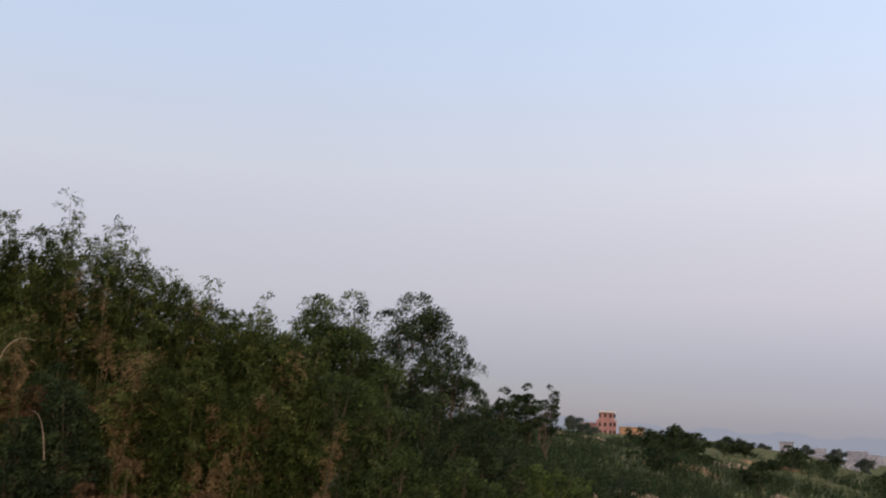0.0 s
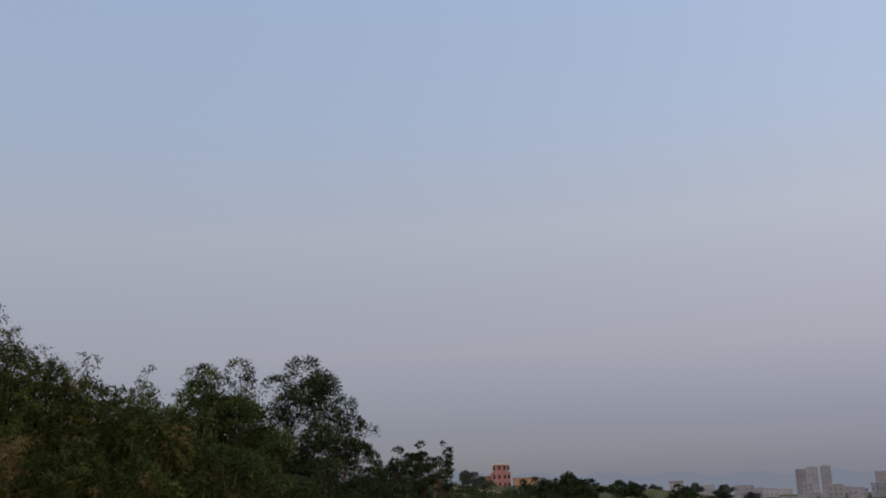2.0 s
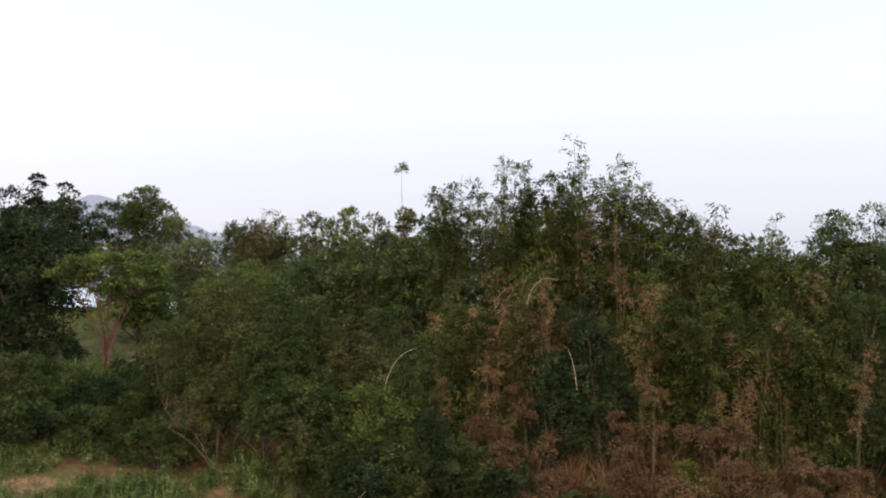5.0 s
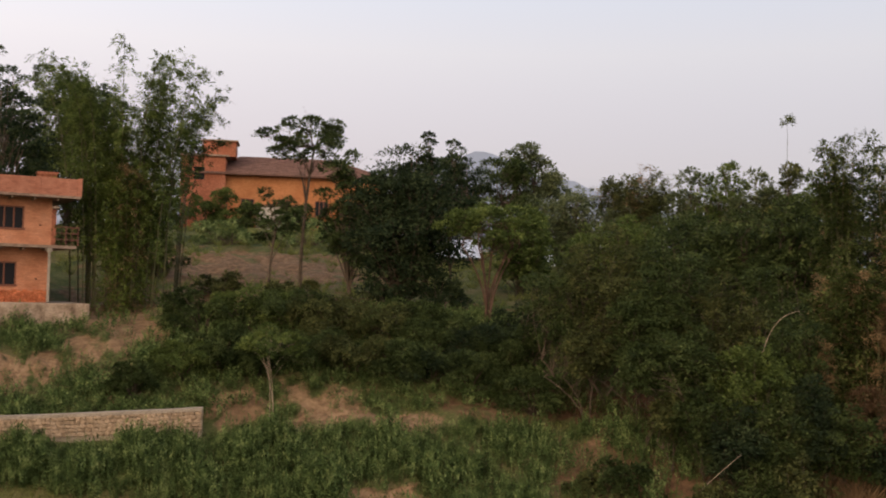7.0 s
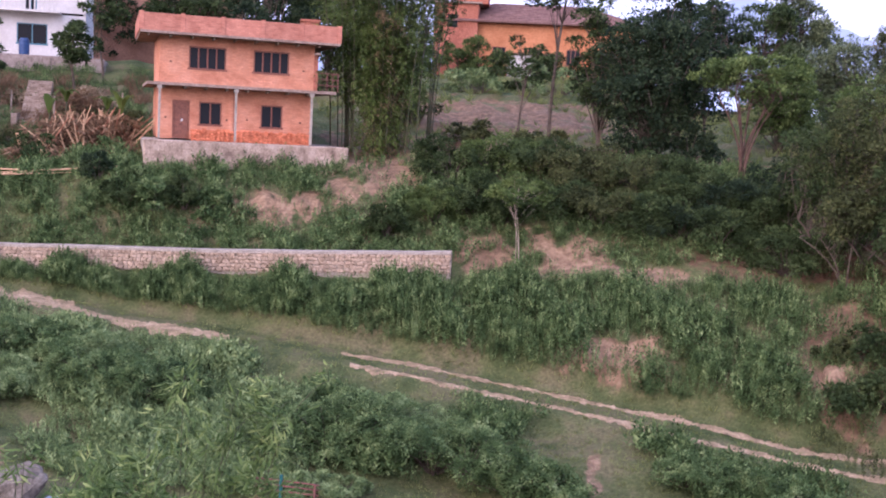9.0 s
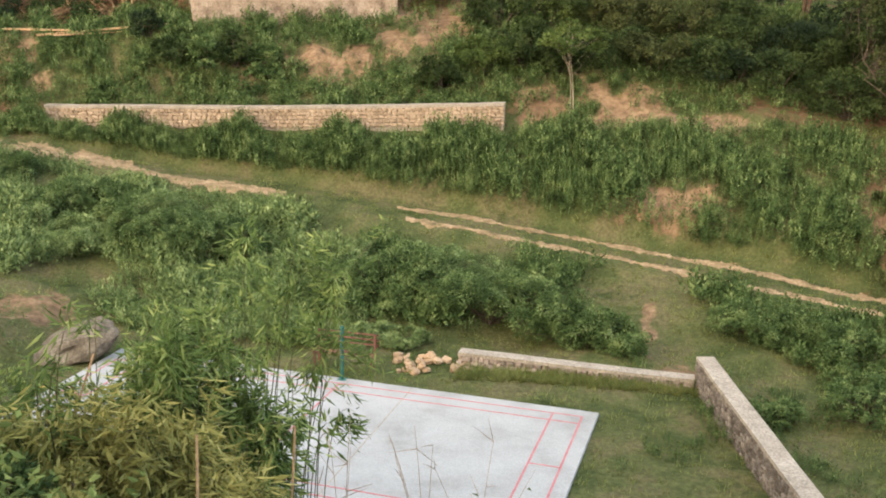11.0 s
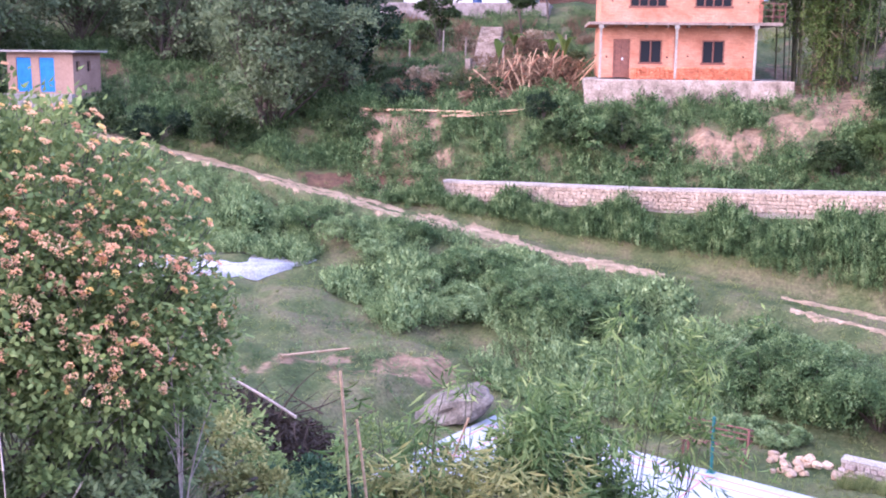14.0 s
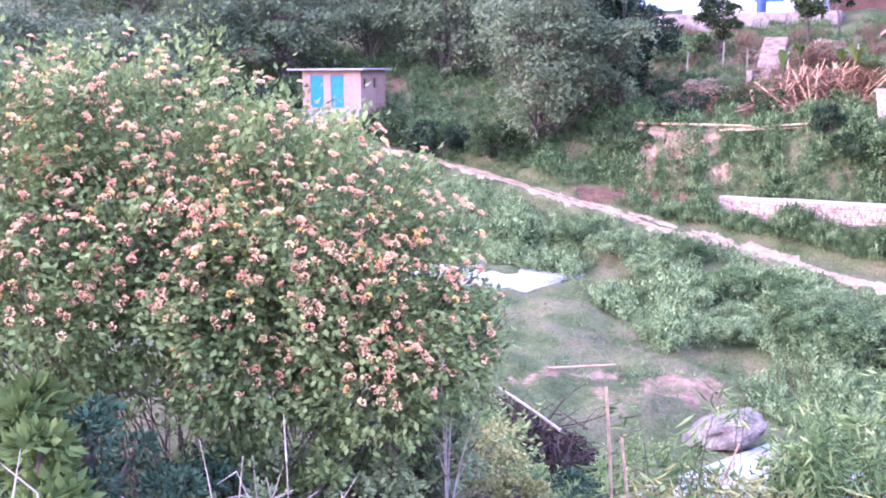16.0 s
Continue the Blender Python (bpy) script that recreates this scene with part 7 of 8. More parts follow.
def canes():
    """Heap of cut maize and cane stalks below the steps, and poles laid along the bank."""
    rng = random.Random(12)
    for heap_az, heap_d, n, tall, wide in ((-27.9, 56.6, 34, 2.0, 1.5), (-26.4, 57.0, 38, 2.2, 1.5), (-32.6, 60.0, 30, 0.9, 2.0), (-25.2, 57.6, 26, 2.0, 1.0), (-29.0, 55.6, 16, 1.0, 1.2)):
        x, y, z = at(heap_az, heap_d)
        h = thing("cane_heap", (x, y, z - 0.1), 20, "leaning heap of dry orange-brown cane stalks", "cane heap", "cane heaps")
        for i in range(n):
            a = (rng.uniform(-wide, wide), rng.uniform(-0.6, 0.5), rng.uniform(0, 0.3))
            b = (a[0] * 0.5 + rng.gauss(0.2, 0.8), a[1] + rng.gauss(0.1, 0.4), tall * rng.uniform(0.35, 1.1))
            part("stalk", rod(a, b, rng.uniform(0.03, 0.075), 0.025, 6), M_CANE if i % 3 else M_REDCANE, h)
        g = Geo()
        r2 = np.random.default_rng(n)
        P = np.stack([r2.uniform(-wide, wide, 420), r2.uniform(-0.6, 0.6, 420), r2.uniform(0.05, tall * 0.9, 420)], 1)
        g.leaves(P, r2.normal(size=(420, 3)) * [1, 0.6, 0.5] + [0, 0, -0.8], r2.uniform(0.35, 0.9, 420), 0.11, r2)
        tagged(g.object("dry_leaf", L_DRYGRASS, h), kind="stuff")
    for a0, d0, e0, a1, d1, e1, r in ((-35.8, 58.3, -3.05, -29.8, 53.6, -3.15, 0.07), (-31.4, 54.4, -3.4, -25.0, 52.4, -2.8, 0.06), (-27.9, 57, -3.0, -26.9, 57.6, -0.5, 0.06), (-26.8, 57, -2.8, -27.7, 57.4, -0.8, 0.05), (-26.2, 57, -2.8, -25.8, 57.4, -0.7, 0.05), (-28.9, 56.5, -2.9, -27.0, 57.0, -1.6, 0.06), (-25.6, 57.2, -2.6, -26.7, 57.3, -0.6, 0.05), (-28.8, 57.0, -2.9, -26.6, 57.6, -0.9, 0.08),
                                      (-29.5, 56.6, -3.2, -29.9, 56.8, -1.3, 0.13), (-30.6, 53.6, -3.4, -27.2, 53.2, -3.2, 0.05)):
        p, q = lobe(a0, d0, e0, 0)[:3], lobe(a1, d1, e1, 0)[:3]
        o = thing("pole", p, 0, "dry tan pole laid on the bank", "pole", "poles on the bank")
        part("shaft", rod((0, 0, 0), Vector(q) - Vector(p), r, r * 0.7, 8), M_CANE, o)
    for a, d, h in ((-33.2, 67, 1.6), (-31.4, 67, 1.7), (-30.2, 66, 1.5), (-28.2, 61, 2.2), (-24.9, 62, 1.8)):
        p = at(a, d)
        o = thing("fence_post", (p[0], p[1], p[2] - 0.1), 0, "pale rough wooden fence post", "post", "fence posts")
        part("shaft", rod((0, 0, 0), (0.05, 0.0, h), 0.06, 0.045, 7), M_TWIG, o)


canes()
for i, (a, d, h, r, m) in enumerate((
        (-33.6, 60.5, 1.0, 1.2, L_DRYGRASS), (-32.2, 61.0, 1.2, 1.3, L_HAY), (-30.8, 60.0, 0.9, 1.1, L_OLIVE), (-34.6, 63.0, 1.1, 1.3, L_TREE), (-32.8, 64.5, 1.0, 1.4, L_WEED),
        (-30.6, 57.5, 1.0, 1.2, L_TREE), (-27.0, 63.5, 1.6, 1.3, L_DRYGRASS), (-26.0, 65.0, 1.8, 1.4, L_HAY), (-24.8, 60.5, 1.4, 1.1, L_OLIVE), (-31.6, 58.6, 0.9, 1.2, L_VINE),
        (-34.0, 69.5, 1.2, 1.5, L_WEED), (-31.8, 70.5, 1.0, 1.5, L_OLIVE), (-29.8, 68.0, 0.8, 1.0, L_HAY), (-35.8, 66.5, 1.4, 1.5, L_TREE), (-27.6, 60.0, 0.9, 1.0, L_VINE), (-25.4, 56.6, 0.9, 0.9, L_WEED))):
    shrub(a, d, h, r, int(700 + 260 * r * h), 0.17, m, "tangled half-dry brush on the terrace", 1100 + i, group="terrace brush")
for i, (a, d, h, r, m) in enumerate((
        (27.6, 43.6, 1.8, 1.5, L_VINE), (30.2, 43.2, 2.4, 1.6, L_VINE), (31.8, 42.0, 1.4, 1.4, L_VINE), (34.6, 42.6, 1.6, 1.4, L_VINE), (36.6, 43.4, 2.6, 1.6, L_VINE), (38.4, 42.0, 1.5, 1.5, L_VINE),
        (40.4, 43.0, 2.2, 1.6, L_VINE), (42.6, 42.4, 1.9, 1.6, L_VINE), (44.6, 43.2, 2.4, 1.6, L_VINE), (47.0, 42.6, 1.8, 1.7, L_VINE), (49.4, 42.8, 1.6, 1.6, L_VINE), (29.0, 46.6, 3.6, 1.3, L_VINE),
        (35.6, 46.8, 4.2, 1.2, L_DRYBAM), (43.0, 46.6, 3.4, 1.2, L_DRYBAM), (31.6, 46.4, 4.4, 1.1, L_VINE), (46.0, 41.4, 1.3, 1.4, L_OLIVE), (33.4, 41.0, 1.2, 1.4, L_OLIVE))):
    shrub(a, d, h * 1.9, r * 1.15, int(1800 + 600 * r * h), 0.14, m, "dead brown creeper over the thicket's foot", 1130 + i, group="dead creeper")


def banana(az, d, h, seed):
    rng = np.random.default_rng(seed)
    p = at(az, d)
    t = thing("banana_plant", (p[0], p[1], p[2] - 0.1), 0, "young banana plant with torn green leaves", "banana plant", "banana plants")
    st = Geo()
    st.tube(bez((0, 0, 0), (0, 0, h * 0.5), (0.05, 0, h * 0.7), 5), 0.08, 0.05, 7)
    st.object("stem", M_CULM, t)
    for i in range(5):
        a = rng.uniform(0, 6.28)
        g = Geo()
        tip = np.array([math.cos(a) * 0.7, math.sin(a) * 0.7, h * rng.uniform(0.85, 1.15)])
        c = bez((0, 0, h * 0.65), (tip[0] * 0.3, tip[1] * 0.3, h * 1.15), tip, 7)
        s = np.array([-math.sin(a), math.cos(a), 0])
        w = np.array([0.02, 0.12, 0.18, 0.19, 0.16, 0.1, 0.01])[:, None]
        v = np.concatenate([c, c + s * w + [0, 0, 0.04], c - s * w + [0, 0, 0.04]])
        k = np.arange(6)
        g.add(v, np.concatenate([np.stack([k, k + 1, k + 8], 1), np.stack([k, k + 8, k + 7], 1), np.stack([k, k + 15, k + 1], 1), np.stack([k, k + 14, k + 15], 1)]))
        g.object("leaf", L_LIGHT, t)


for i, (a, d, h) in enumerate(((-28.4, 59.5, 2.3), (-27.6, 62.0, 2.2), (-24.9, 57.5, 2.6), (-25.6, 60.0, 2.0))):
    banana(a, d, h, 30 + i)


tree(-3.6, 46.3, 4.1, 1.7, 3200, 0.15, L_FRESH, M_TWIG, "sapling with pale forked stems and a flat crown", 3, base=0.55, trunk=0.016, lobes=16, stems=3, squash=0.7, flat=0.4, fill=0.0, name="sapling")


def slab_rock():
    bm = bmesh.new()
    bmesh.ops.create_icosphere(bm, subdivisions=3, radius=1.0)
    for v in bm.verts:
        n = noise.noise(v.co * 1.3) * 0.35 + noise.noise(v.co * 4) * 0.08
        v.co = Vector((v.co.x * (1.45 + n), v.co.y * (0.8 + n), v.co.z * (0.42 + n * 0.6)))
    x, y, z = at(-30.6, 30.6)
    me = bpy.data.meshes.new("rock")
    bm.to_mesh(me)
    bm.free()
    me.materials.append(M_ROCK)
    ob = new("rock", me)
    ob.matrix_world = pose(x, y, z + 0.38, 16, -24, 10)
    tagged(ob, "large grey lichened rock beside the court", "rock")


slab_rock()

# ---- the foreground: flowering bush, bamboo, sticks ----


def lantana(az, d, lobes, label, seed, leaves, flowers):
    """A dense bush of small leaves with heads of florets on its outside."""
    rng = np.random.default_rng(seed)
    p = at(az, d)
    t = thing("lantana_bush", p, 0, label, "flowering bush")
    c = np.array([[u - p[0], v - p[1], w - p[2]] for u, v, w, r in lobes])
    r = np.array([l[3] for l in lobes])
    stems, leaf, head, yellow = Geo(), Geo(), Geo(), Geo()
    for q, rr in zip(c, r):
        for _ in range(14):
            e = q + ball(rng, 1)[0] * rr * rng.uniform(0.6, 1.12)
            f = np.array([q[0] * 0.6, q[1] * 0.6, -0.1]) + rng.normal(size=3) * [0.15, 0.15, 0]
            stems.tube(bez(f, (f + e) / 2 + [0, 0, 0.25], e, 6), 0.004, 0.0015, 4)
    w = r ** 2 / (r ** 2).sum()
    which = rng.choice(len(r), leaves, p=w)
    rad = rng.uniform(0.62, 1.0, leaves) ** 0.7
    twig = ball(rng, len(r) * 260).reshape(len(r), 260, 3)
    dirs = twig[which, rng.integers(0, 260, leaves)] + rng.normal(size=(leaves, 3)) * 0.07
    lump = 1 + 0.24 * np.sin(dirs[:, 0] * 7 + which) * np.sin(dirs[:, 1] * 6) + 0.13 * np.sin(dirs[:, 2] * 13 + dirs[:, 0] * 9)
    pos = c[which] + dirs * (r[which] * rad * lump)[:, None]
    ok = pos[:, 2] > -0.15
    pos, dirs = pos[ok], dirs[ok]
    leaf.leaves(pos, dirs + rng.normal(size=pos.shape) * 0.6 + [0, 0, -0.1], rng.uniform(0.022, 0.042, len(pos)), rng.uniform(0.014, 0.026, len(pos)), rng, 0.2, dirs * 0.6 + [0, 0, 0.9], 0.45)
    fw = rng.choice(len(r), flowers, p=w)
    fd = ball(rng, flowers)
    fd[:, 2] = np.abs(fd[:, 2]) * 0.9 + 0.05 * rng.normal(size=flowers)
    fd[:, :2] -= np.array([p[0], p[1]]) / np.hypot(p[0], p[1]) * 0.45
    fd /= np.linalg.norm(fd, axis=1)[:, None]
    lump = 1 + 0.24 * np.sin(fd[:, 0] * 7 + fw) * np.sin(fd[:, 1] * 6) + 0.13 * np.sin(fd[:, 2] * 13 + fd[:, 0] * 9)
    fp = c[fw] + fd * (r[fw] * 0.99 * lump)[:, None]
    for g, sel in ((head, np.arange(flowers) % 7 != 0), (yellow, np.arange(flowers) % 7 == 0)):
        q, n = fp[sel], fd[sel] + [0, 0, 0.6]
        n /= np.linalg.norm(n, axis=1)[:, None]
        k = 24
        a = rng.uniform(0, 2 * np.pi, (len(q), k))
        rr = np.sqrt(rng.uniform(0.03, 1, (len(q), k))) * (0.013 if g is head else 0.011)
        s = np.cross(n, [0.3, 0.9, 0.1])
        s /= np.linalg.norm(s, axis=1)[:, None]
        b = np.cross(n, s)
        fl = q[:, None] + rr[..., None] * (np.cos(a)[..., None] * s[:, None] + np.sin(a)[..., None] * b[:, None]) + n[:, None] * (0.012 - rr[..., None] * 0.5)
        fdir = (fl - q[:, None]) + n[:, None] * 0.004 + rng.normal(size=fl.shape) * 0.004
        g.leaves(fl.reshape(-1, 3), fdir.reshape(-1, 3), 0.0085, 0.0085, rng, 0.1, np.repeat(n, k, 0), 0.4)
        for a_, b_ in zip(q, n):
            stems.tube(np.stack([a_ - b_ * 0.07, a_]), 0.0015, 0.001, 3)
    tagged(stems.object("stem", M_BARK, t), kind="stuff")
    leaf.object("foliage", L_LANTANA, t)
    tagged(head.object("flower_head", L_FLOWER, t, "peach and pink flower heads"), kind="stuff")
    tagged(yellow.object("flower_head", L_YELLOW, t, "yellow flower heads"), kind="stuff")
    return t


lantana(-57, 4.2, [lobe(-66, 4.6, -6.6, 0.56), lobe(-61.5, 4.4, -7.0, 0.56), lobe(-56.5, 4.2, -8.2, 0.52), lobe(-51.8, 4.1, -10.2, 0.46), lobe(-48.0, 4.0, -11.9, 0.32), lobe(-63, 4.1, -11, 0.48), lobe(-56, 3.9, -12.6, 0.42), lobe(-50.5, 3.9, -14.6, 0.36),
                   lobe(-71, 4.4, -6, 0.6), lobe(-69, 3.9, -12, 0.38), lobe(-46.4, 4.0, -15.4, 0.28), lobe(-49.5, 3.8, -17.2, 0.26), lobe(-57.5, 3.9, -16.4, 0.28)],
        "large lantana bush covered in peach and pink flower heads", 5, 80000, 1900)
lantana(-33.4, 8.0, [lobe(-34.6, 8.0, -21.8, 0.28), lobe(-32.4, 7.8, -22.6, 0.28), lobe(-36.0, 7.4, -21.4, 0.2), lobe(-30.6, 7.6, -22.4, 0.2)], "straggling lantana with a few yellow flower heads", 6, 4200, 26)


def foreground_shrub(az, d, el, r, leaves, leaf, m, seed, label="low leafy green plant on the slope"):
    x, y, z, _ = lobe(az, d, el, r)
    g0 = float(land(x, y))
    return shrub(az, d, max(0.2, z + r - g0), r, int(leaves * 1.5), leaf * 0.72, m, label, seed, group="slope plants", lobes=12)


for i, (a, d, el, r, n, lf, m) in enumerate((
        (-69.5, 3.3, -15.5, 0.26, 1500, 0.08, L_LIGHT), (-66.8, 3.5, -19.5, 0.3, 2200, 0.045, L_FERN), (-67.6, 3.1, -22.5, 0.22, 900, 0.08, L_LIGHT), (-62.5, 3.6, -20.5, 0.3, 2600, 0.04, L_FERN), (-58.5, 3.7, -21.5, 0.28, 2400, 0.04, L_FORE),
        (-54.5, 3.8, -21.0, 0.28, 2400, 0.045, L_LANTANA), (-51, 3.8, -21.8, 0.26, 2200, 0.04, L_FORE), (-47.4, 4.2, -20, 0.26, 1900, 0.045, L_FORE), (-45.2, 4.8, -21.5, 0.3, 1600, 0.045, L_OLDBAM),
        (-38.8, 8.4, -25.4, 0.6, 5200, 0.06, L_FERN), (-37.4, 8.0, -26.2, 0.55, 4600, 0.06, L_FERN), (-40.4, 8.6, -26.2, 0.55, 3600, 0.06, L_FERN), (-34.2, 6.8, -25.4, 0.42, 2200, 0.06, L_FORE),
        (-43.0, 5.4, -26.5, 0.36, 1700, 0.05, L_FORE), (-44.6, 4.6, -25, 0.36, 1800, 0.045, L_OLDBAM), (-38.5, 5.4, -29.4, 0.42, 2200, 0.05, L_WEED), (-35.4, 5.6, -27.6, 0.42, 2400, 0.06, L_WEED), (-33.0, 5.6, -28.4, 0.45, 2400, 0.07, L_OLDBAM),
        (-29, 6.0, -29.4, 0.45, 2200, 0.08, L_OLDBAM), (-44.6, 6.4, -22.5, 0.35, 1500, 0.06, L_LANTANA), (-41.6, 4.9, -29.5, 0.36, 1600, 0.045, L_FORE), (-26.0, 5.8, -30.0, 0.4, 2000, 0.08, L_OLDBAM), (-21.0, 6.0, -28.6, 0.35, 1500, 0.07, L_WEED))):
    foreground_shrub(a, d, el, r, n, lf, m, 400 + i)


def brush_heap(az, d, height, radius, seed, label):
    """A tangle of dead branches and withered leaves, darkened with the shade of the hollow."""
    rng = np.random.default_rng(seed)
    p = at(az, d)
    t = thing("brush_heap", (p[0], p[1], p[2] - 0.05), 0, label, "brushwood", "brushwood")
    g, w = Geo(), Geo()
    for _ in range(150):
        a = rng.normal(size=3) * [radius * 0.5, radius * 0.5, 0] + [0, 0, height * rng.uniform(0, 0.6)]
        b = a + rng.normal(size=3) * [0.6, 0.6, 0.2] + [0, 0, height * 0.1]
        b[2] = max(b[2], 0.05)
        g.tube(bez(a, (a + b) / 2 + rng.normal(size=3) * 0.15, b, 5), 0.018, 0.005, 4)
    n = 8000
    q = ball(rng, n) * (rng.uniform(0.2, 1, n) ** 0.4)[:, None] * [radius, radius, height * 0.8]
    q[:, 2] = np.abs(q[:, 2])
    blades(w, q, ball(rng, n) + [0, 0, -0.3], rng.uniform(0.06, 0.14, n), 0.05, rng)
    tagged(g.object("branch", M_DARKTWIG, t), kind="stuff")
    tagged(w.object("withered_leaf", L_BRUSH, t), kind="stuff")


brush_heap(-41.2, 17.0, 1.5, 1.5, 1, "heap of dead brushwood, the shade of the hollow in its colour")
brush_heap(-43.6, 16.0, 1.7, 1.3, 2, "heap of dead brushwood, the shade of the hollow in its colour")

# the near bamboo, rising from the slope below
for i, (a, d, h, sp, cu, n, ln, m) in enumerate((
        (-24.8, 7.2, 2.3, 0.42, 22, 7200, (0, 0), L_NEARBAM), (-26.6, 7.0, 2.05, 0.36, 18, 5000, (0, 0), L_NEARBAM), (-23.0, 7.0, 2.05, 0.38, 18, 5000, (0.05, 0), L_NEARBAM), (-21.4, 7.0, 1.75, 0.3, 12, 2200, (0.1, 0), L_NEARBAM),
        (-28.6, 6.4, 1.5, 0.36, 12, 2000, (-0.1, 0), L_OLDBAM), (-25.4, 6.2, 1.5, 0.5, 18, 4200, (0, 0), L_OLDBAM), (-31.4, 6.2, 1.4, 0.42, 12, 1800, (0, 0), L_OLDBAM), (-33.4, 6.4, 1.7, 0.3, 8, 900, (0, 0), L_NEARBAM), (-22.8, 6.1, 1.3, 0.4, 12, 1800, (0, 0), L_OLDBAM))):
    bamboo(a, d, h, sp, cu, n, "bushy young bamboo with fresh green leaves on the slope", 500 + i, leaf=0.13, leaf_m=m, low=0.05, r=0.007, dry=0.0, lean=ln, group="young bamboo", fan=1.5, even=0.55)
for i, (a, d, h, sp, cu, n, ln) in enumerate((
        (-21.6, 9.0, 4.6, 0.12, 1, 90, (0.05, 0)), (-20.4, 9.2, 3.6, 0.3, 4, 300, (0.3, 0)), (-20.6, 9.2, 4.6, 0.15, 3, 240, (1.1, 0.1)), (-19.2, 9.4, 4.6, 0.15, 3, 260, (1.7, 0.1)),
        (-30.4, 8.8, 3.0, 0.2, 2, 60, (-0.1, 0)), (-27.0, 9.2, 3.4, 0.2, 3, 120, (-0.2, 0)), (-18.2, 8.8, 3.4, 0.3, 4, 380, (0.3, 0)), (-18.4, 7.4, 2.1, 0.2, 3, 90, (0.2, 0)))):
    bamboo(a, d, h, sp, cu, n, "slender bamboo shoots with drooping leaves", 520 + i, leaf=0.14, leaf_m=L_NEARBAM, low=0.7, r=0.007, droop=0.6, lean=ln, group="young bamboo", even=0.75)


def stick(p, q, r, label="dry tan bamboo stick", m=None):
    o = thing("stick", p, 0, label, "stick", "dry sticks")
    g = Geo()
    v = np.array(q) - np.array(p)
    g.tube(bez((0, 0, 0), v * 0.5 + np.array([0.02, 0, 0.01]), v, 8), r, r * 0.8, 7)
    g.object("shaft", m or M_CANE, o)


def spot(az, d, el):
    return lobe(az, d, el, 0)[:3]


def grounded(az, d):
    return at(az, d, -0.1)


stick(grounded(-36.3, 6.2), spot(-37.0, 6.0, -17.2), 0.011)
stick(grounded(-35.0, 6.0), spot(-36.1, 5.9, -19.8), 0.010)
stick(grounded(-33.9, 6.6), spot(-29.7, 6.6, -19.7), 0.010)
stick(grounded(-24.9, 5.6), spot(-24.4, 5.6, -24.3), 0.010)
stick(grounded(-19.6, 6.2), spot(-18.8, 6.2, -24.2), 0.009)
stick(spot(-39.5, 6.6, -19.6), spot(-43.0, 7.0, -17.4), 0.011, "grey fallen branch leaning from the slope", M_TWIG)
stick(spot(-40.3, 32.4, -16.3), spot(-36.5, 34.0, -16.0), 0.045, "pale log lying along the edge of the flat")


def dry_branch(az, d, el, size, seed, label="bare pale twiggy branch"):
    rng = np.random.default_rng(seed)
    p = grounded(az, d)
    t = thing("dry_twigs", p, 0, label, "twigs", "dry twigs")
    g = Geo()
    tip0 = np.array(spot(az, d, el)) - np.array(p)
    for i in range(4):
        tip = tip0 * rng.uniform(0.7, 1.0) + rng.normal(size=3) * size * [0.5, 0.5, 0.15]
        c = bez((0, 0, 0), tip * [0.2, 0.2, 0.6], tip, 8)
        g.tube(c, 0.0042, 0.0014, 5)
        for j in range(5):
            k = rng.integers(2, 8)
            e = c[k] + rng.normal(size=3) * size * 0.3 + [0, 0, size * 0.2]
            g.tube(bez(c[k], (c[k] + e) / 2, e, 4), 0.003, 0.001, 4)
    tagged(g.object("twig", M_TWIG, t), kind="stuff")


dry_branch(-68.5, 2.6, -18.5, 0.25, 1)
dry_branch(-58.5, 2.9, -19.0, 0.2, 2)
dry_branch(-55.0, 3.0, -20.0, 0.3, 3)
dry_branch(-16.0, 5.6, -24.5, 0.3, 4)
dry_branch(-11.0, 6.0, -24.5, 0.35, 5)
dry_branch(-8.0, 6.0, -25.5, 0.3, 6)
dry_branch(-46.0, 3.9, -13.0, 0.3, 7)

rng = np.random.default_rng(99)
G_NEAR = [grass_template(rng, 0.32, 15, 0.010) for _ in range(4)]
x, y, az, d = spots(rng, 2600, -80, -26, lambda a: 0 * a + 2.6, lambda a: 0 * a + 11)
keep = patchy(x, y, 1.7, 3) > -0.2
scatter("grass", G_NEAR, x[keep], y[keep], rng.uniform(0.3, 0.8, keep.sum()), rng, L_GRASS, "green grass on the slope", "grass")
x, y, az, d = spots(rng, 2600, -60, -30, lambda a: 0 * a + 4.6, lambda a: 0 * a + 10)
keep = patchy(x, y, 1.4, 9) > 0.0
scatter("dry_grass", G_NEAR, x[keep], y[keep], rng.uniform(0.16, 0.3, keep.sum()), rng, L_HAY, "dry straw grass on the slope", "dry grass")
G_STRAW = [grass_template(rng, 0.075, 26, 0.005, 0.25) for _ in range(4)]
x, y, az, d = spots(rng, 2600, -64, -28, lambda a: 0 * a + 2.4, lambda a: 0 * a + 5.2)
keep = patchy(x, y, 1.9, 4) > -0.5
scatter("dry_grass", G_STRAW, x[keep], y[keep], rng.uniform(0.5, 1.3, keep.sum()), rng, L_HAY, "short bleached straw on the ledge", "dry grass")
x, y, az, d = spots(rng, 420, -9.5, 4.4, lambda a: 27.6 + 0 * a, lambda a: 28.35 + 0 * a)
scatter("grass", G_TALL, x, y, rng.uniform(0.3, 0.65, len(x)), rng, L_GRASS, "rank grass at the foot of the low wall", "grass")
W_NEAR = [weed_template(rng, 0.4, 40, 0.052, 0.45) for _ in range(5)]
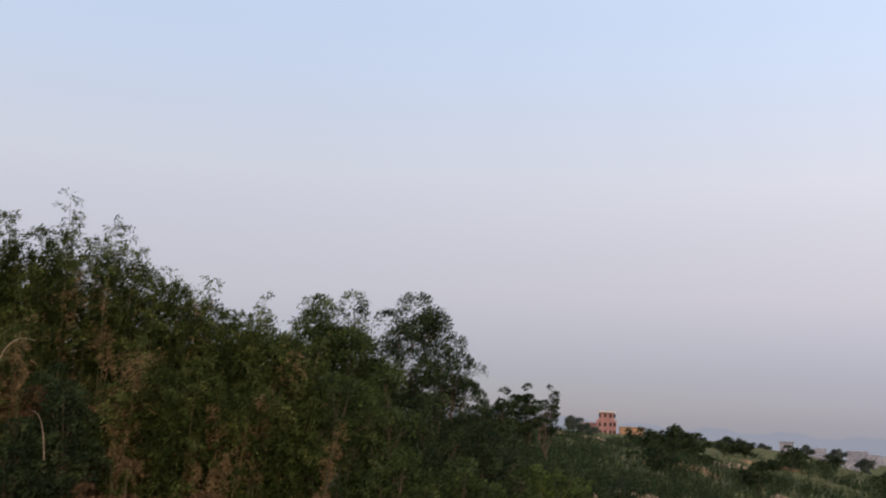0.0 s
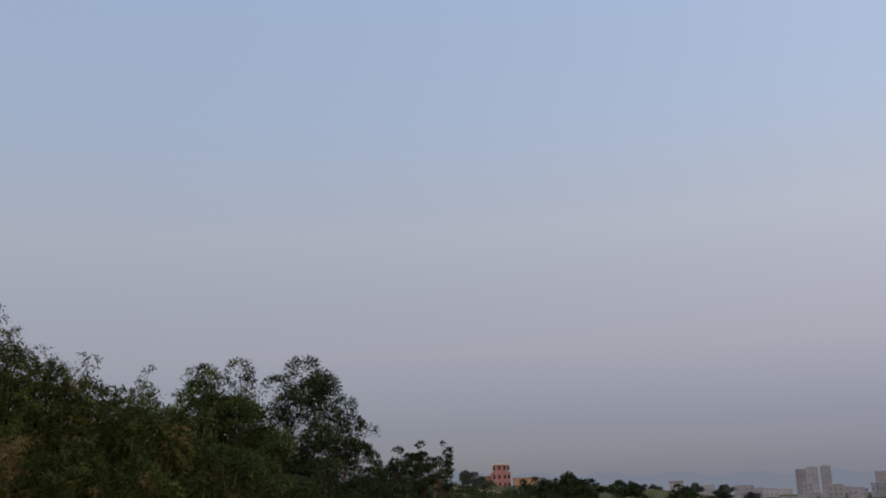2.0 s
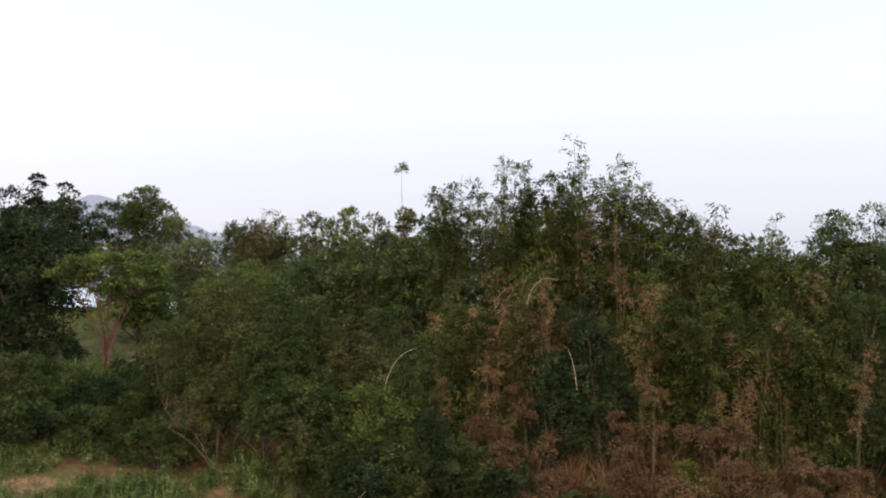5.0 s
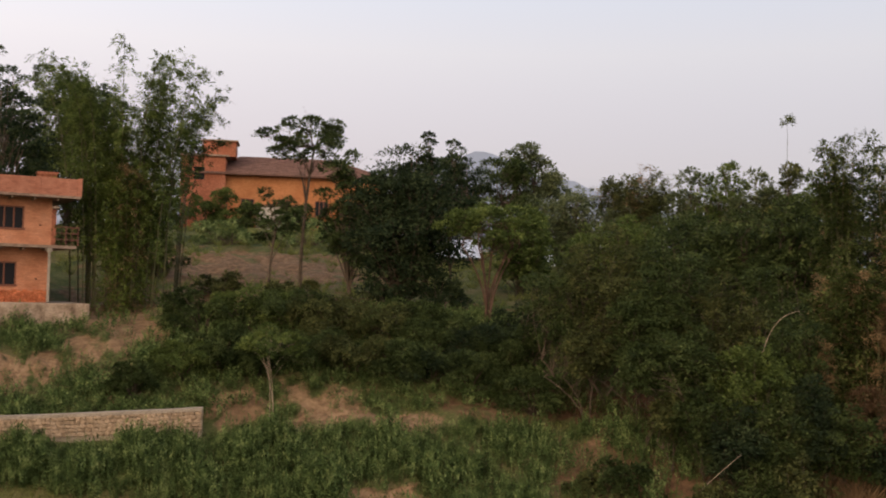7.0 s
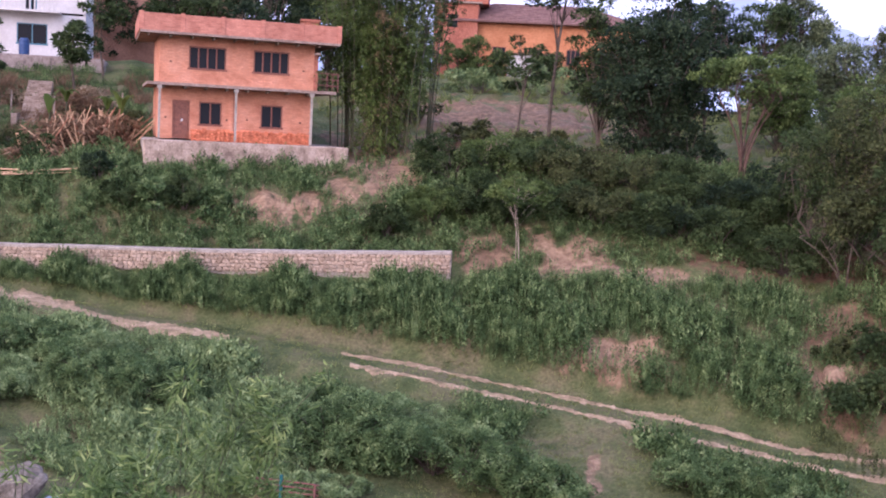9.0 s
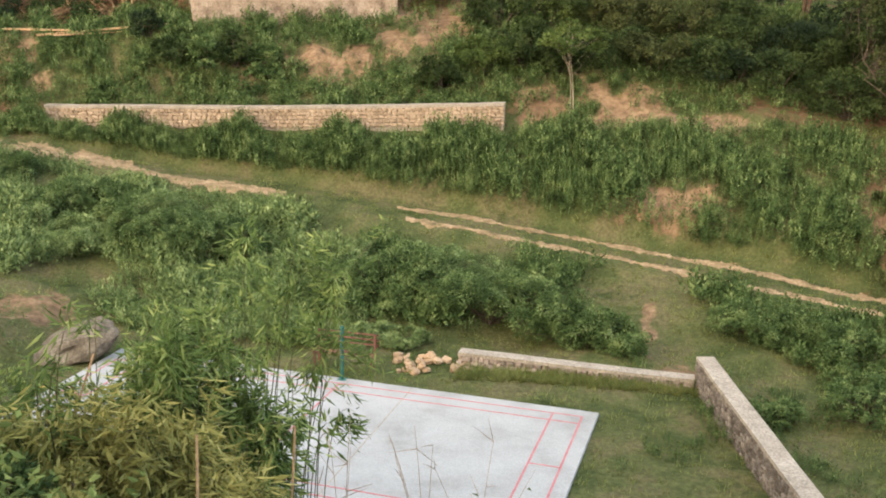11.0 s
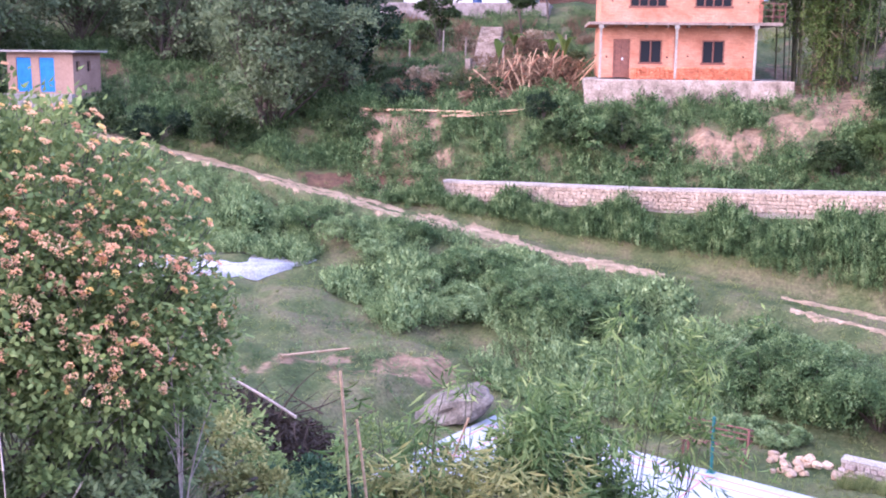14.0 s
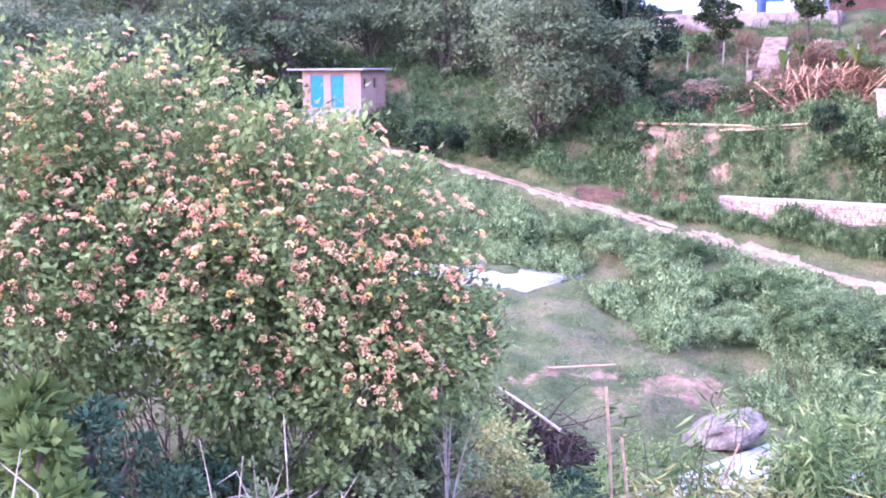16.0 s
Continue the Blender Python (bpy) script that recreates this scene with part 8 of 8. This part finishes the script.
x, y, az, d = spots(rng, 1900, -50, 10, lambda a: 0 * a + 5.0, lambda a: 0 * a + 17)
scatter("weeds", W_NEAR, x, y, rng.uniform(0.7, 1.7, len(x)), rng, L_LANTANA, "green weeds on the slope", "weeds")
x, y, az, d = spots(rng, 700, -43, -27, lambda a: 0 * a + 30.5, lambda a: 0 * a + 40)
keep = patchy(x, y, 0.9, 6) > 0.1
scatter("weeds", W_NEAR, x[keep], y[keep], rng.uniform(0.5, 1.3, keep.sum()), rng, L_WEED, "low weeds on the trampled clearing", "weeds")


# ---- the distance ----
def far_house():
    h = thing("pink_brick_house", (*at(61.2, 330)[:2], 5.2), -60, "pinkish brick house with a stepped roof tower", "house")
    h.matrix_world = pose(*at(60.4, 330)[:2], 6.4, 0, 0, -61)
    part("wall", box(0, 8, 0, 8, -3, 3.2), M_PINKBRICK, h)
    t = part("tower", box(5.5, 11.5, -2, 6, -3, 4.2), M_PINKBRICK, h)
    part("storey", box(6.3, 10.7, -1.2, 5, 4.2, 6.4), M_PINKBRICK, t)
    part("roof", box(5.8, 11.2, -1.8, 5.6, 6.4, 6.7), M_WHITE, t)
    for x in (6.2, 7.8, 9.4, 10.6):
        for z in (-0.2, 2.2, 4.8):
            part("window", box(x, x + 0.6, -2.06 if z < 4 else -1.26, -1.9 if z < 4 else -1.1, z, z + 1.2), M_GLASS, t)
    part("wall", box(12.5, 20, 0, 7, -3, 2.0), M_PINK, h)
    part("roof", box(12.2, 20.3, -0.3, 7.3, 2.0, 2.3), M_SLAB, h)


far_house()


def far_block(az, d, z, w, h, m, seed):
    rng = random.Random(seed)
    b = thing("distant_building", (*at(az, d)[:2], z), -az, "pale building in the distant town, haze put into its colour", "building", "distant town")
    part("wall", box(-w / 2, w / 2, 0, w * 0.8, -10, h), m, b)
    part("roof", box(-w / 2 - 0.3, w / 2 + 0.3, -0.3, w * 0.8 + 0.3, h, h + 0.4), m, b)
    n, k = max(2, int(w / 3)), max(1, int(h / 3))
    for i in range(n):
        for j in range(k):
            if rng.random() < 0.85:
                x = -w / 2 + w * (i + 0.3) / n
                part("window", box(x, x + w / n * 0.4, -0.08, 0.05, 0.8 + 3 * j, 2.2 + 3 * j), M_FARWIN, b)


rb = random.Random(42)
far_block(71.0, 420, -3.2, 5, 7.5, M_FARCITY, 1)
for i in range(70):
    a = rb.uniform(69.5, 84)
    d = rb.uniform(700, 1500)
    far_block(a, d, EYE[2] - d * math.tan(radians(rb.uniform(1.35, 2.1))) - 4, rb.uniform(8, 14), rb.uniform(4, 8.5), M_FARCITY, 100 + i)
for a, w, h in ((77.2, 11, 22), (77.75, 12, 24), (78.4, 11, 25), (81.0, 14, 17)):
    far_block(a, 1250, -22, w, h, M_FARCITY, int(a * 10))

rng = np.random.default_rng(123)
for i in range(40):
    a = rng.uniform(60, 84)
    d = rng.uniform(130, 520)
    # beyond 240 m the leaf colour carries painted haze
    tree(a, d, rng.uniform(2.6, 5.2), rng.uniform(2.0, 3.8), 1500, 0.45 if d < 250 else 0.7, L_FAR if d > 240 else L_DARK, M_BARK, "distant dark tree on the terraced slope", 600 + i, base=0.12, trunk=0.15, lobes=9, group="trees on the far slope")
tree(76.3, 170, 4.6, 2.0, 3600, 0.3, L_DARK, M_BARK, "round dark tree standing alone on the far slope", 701, base=0.25, trunk=0.2, lobes=20)
for i, (a, d, el, r) in enumerate(((65.3, 176, -0.25, 2.6), (64.5, 172, -0.7, 2.6), (66.3, 174, -0.6, 2.4), (66.9, 168, -1.7, 2.0), (64.9, 166, -1.6, 2.4), (68.0, 230, -0.7, 2.8), (69.0, 236, -0.9, 2.6), (60.4, 214, -0.9, 2.0), (71.5, 220, -1.3, 3.0), (73.0, 260, -1.5, 3.4), (70.3, 190, -1.8, 2.6))):
    tree(a, d, rise(a, d, el), r, 2600, 0.42, L_DARK, M_BARK, "bushy dark tree on the terraced slope", 710 + i, base=0.05, trunk=0.15, lobes=14, group="trees on the terraces")
for i in range(26):
    a = rng.uniform(-75, 50)
    d = rng.uniform(100, 150)
    tree(a, d, rng.uniform(6, 9), rng.uniform(3, 4.5), 1800, 0.5, L_DARK if i % 2 else L_TREE, M_BARK, "hillside tree behind the houses", 800 + i, base=0.1, trunk=0.2, lobes=12, group="trees on the ridge")


def terrace_walls():
    for i, (a0, a1, d) in enumerate(((63.6, 67.8, 150), (57.6, 62.2, 204), (66.6, 70.4, 176), (61.0, 65.0, 128), (64.4, 69.6, 114), (62.0, 66.4, 104), (67.0, 72.0, 98), (60.6, 64.0, 94), (70.0, 74.5, 138), (68.8, 72.6, 212), (72.4, 77.0, 118), (65.0, 68.4, 88))):
        earth_bank(a0, a1, d, 2.2, 0.012 * d, M_SOIL if i % 3 == 0 else M_PLINTH, "pale terrace edge on the far slope", 900 + i)


terrace_walls()


def backdrop():
    """A far range beyond ridge and plain, its haze put into a glowing colour."""
    m = bpy.data.materials.new("glowing_haze_range")
    m.use_nodes = True
    nt = m.node_tree
    nt.nodes.clear()
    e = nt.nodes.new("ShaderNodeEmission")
    # self-lit blue-grey that stands in for distance haze
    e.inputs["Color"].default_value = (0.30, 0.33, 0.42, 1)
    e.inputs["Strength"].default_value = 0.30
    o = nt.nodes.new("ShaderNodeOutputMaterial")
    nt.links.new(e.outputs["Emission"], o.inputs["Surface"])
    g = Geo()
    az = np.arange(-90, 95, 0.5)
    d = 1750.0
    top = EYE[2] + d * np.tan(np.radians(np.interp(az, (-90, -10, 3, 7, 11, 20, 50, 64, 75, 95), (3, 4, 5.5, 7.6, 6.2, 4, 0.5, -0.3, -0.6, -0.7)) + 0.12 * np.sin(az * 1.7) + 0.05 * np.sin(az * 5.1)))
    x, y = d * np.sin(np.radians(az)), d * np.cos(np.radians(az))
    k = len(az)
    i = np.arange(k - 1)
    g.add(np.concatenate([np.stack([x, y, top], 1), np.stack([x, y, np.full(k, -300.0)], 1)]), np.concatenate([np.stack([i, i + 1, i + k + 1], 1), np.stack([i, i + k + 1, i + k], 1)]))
    tagged(g.object("backdrop", m), "distant hills, haze put into their glowing blue-grey colour", "hills", kind="structure")


backdrop()
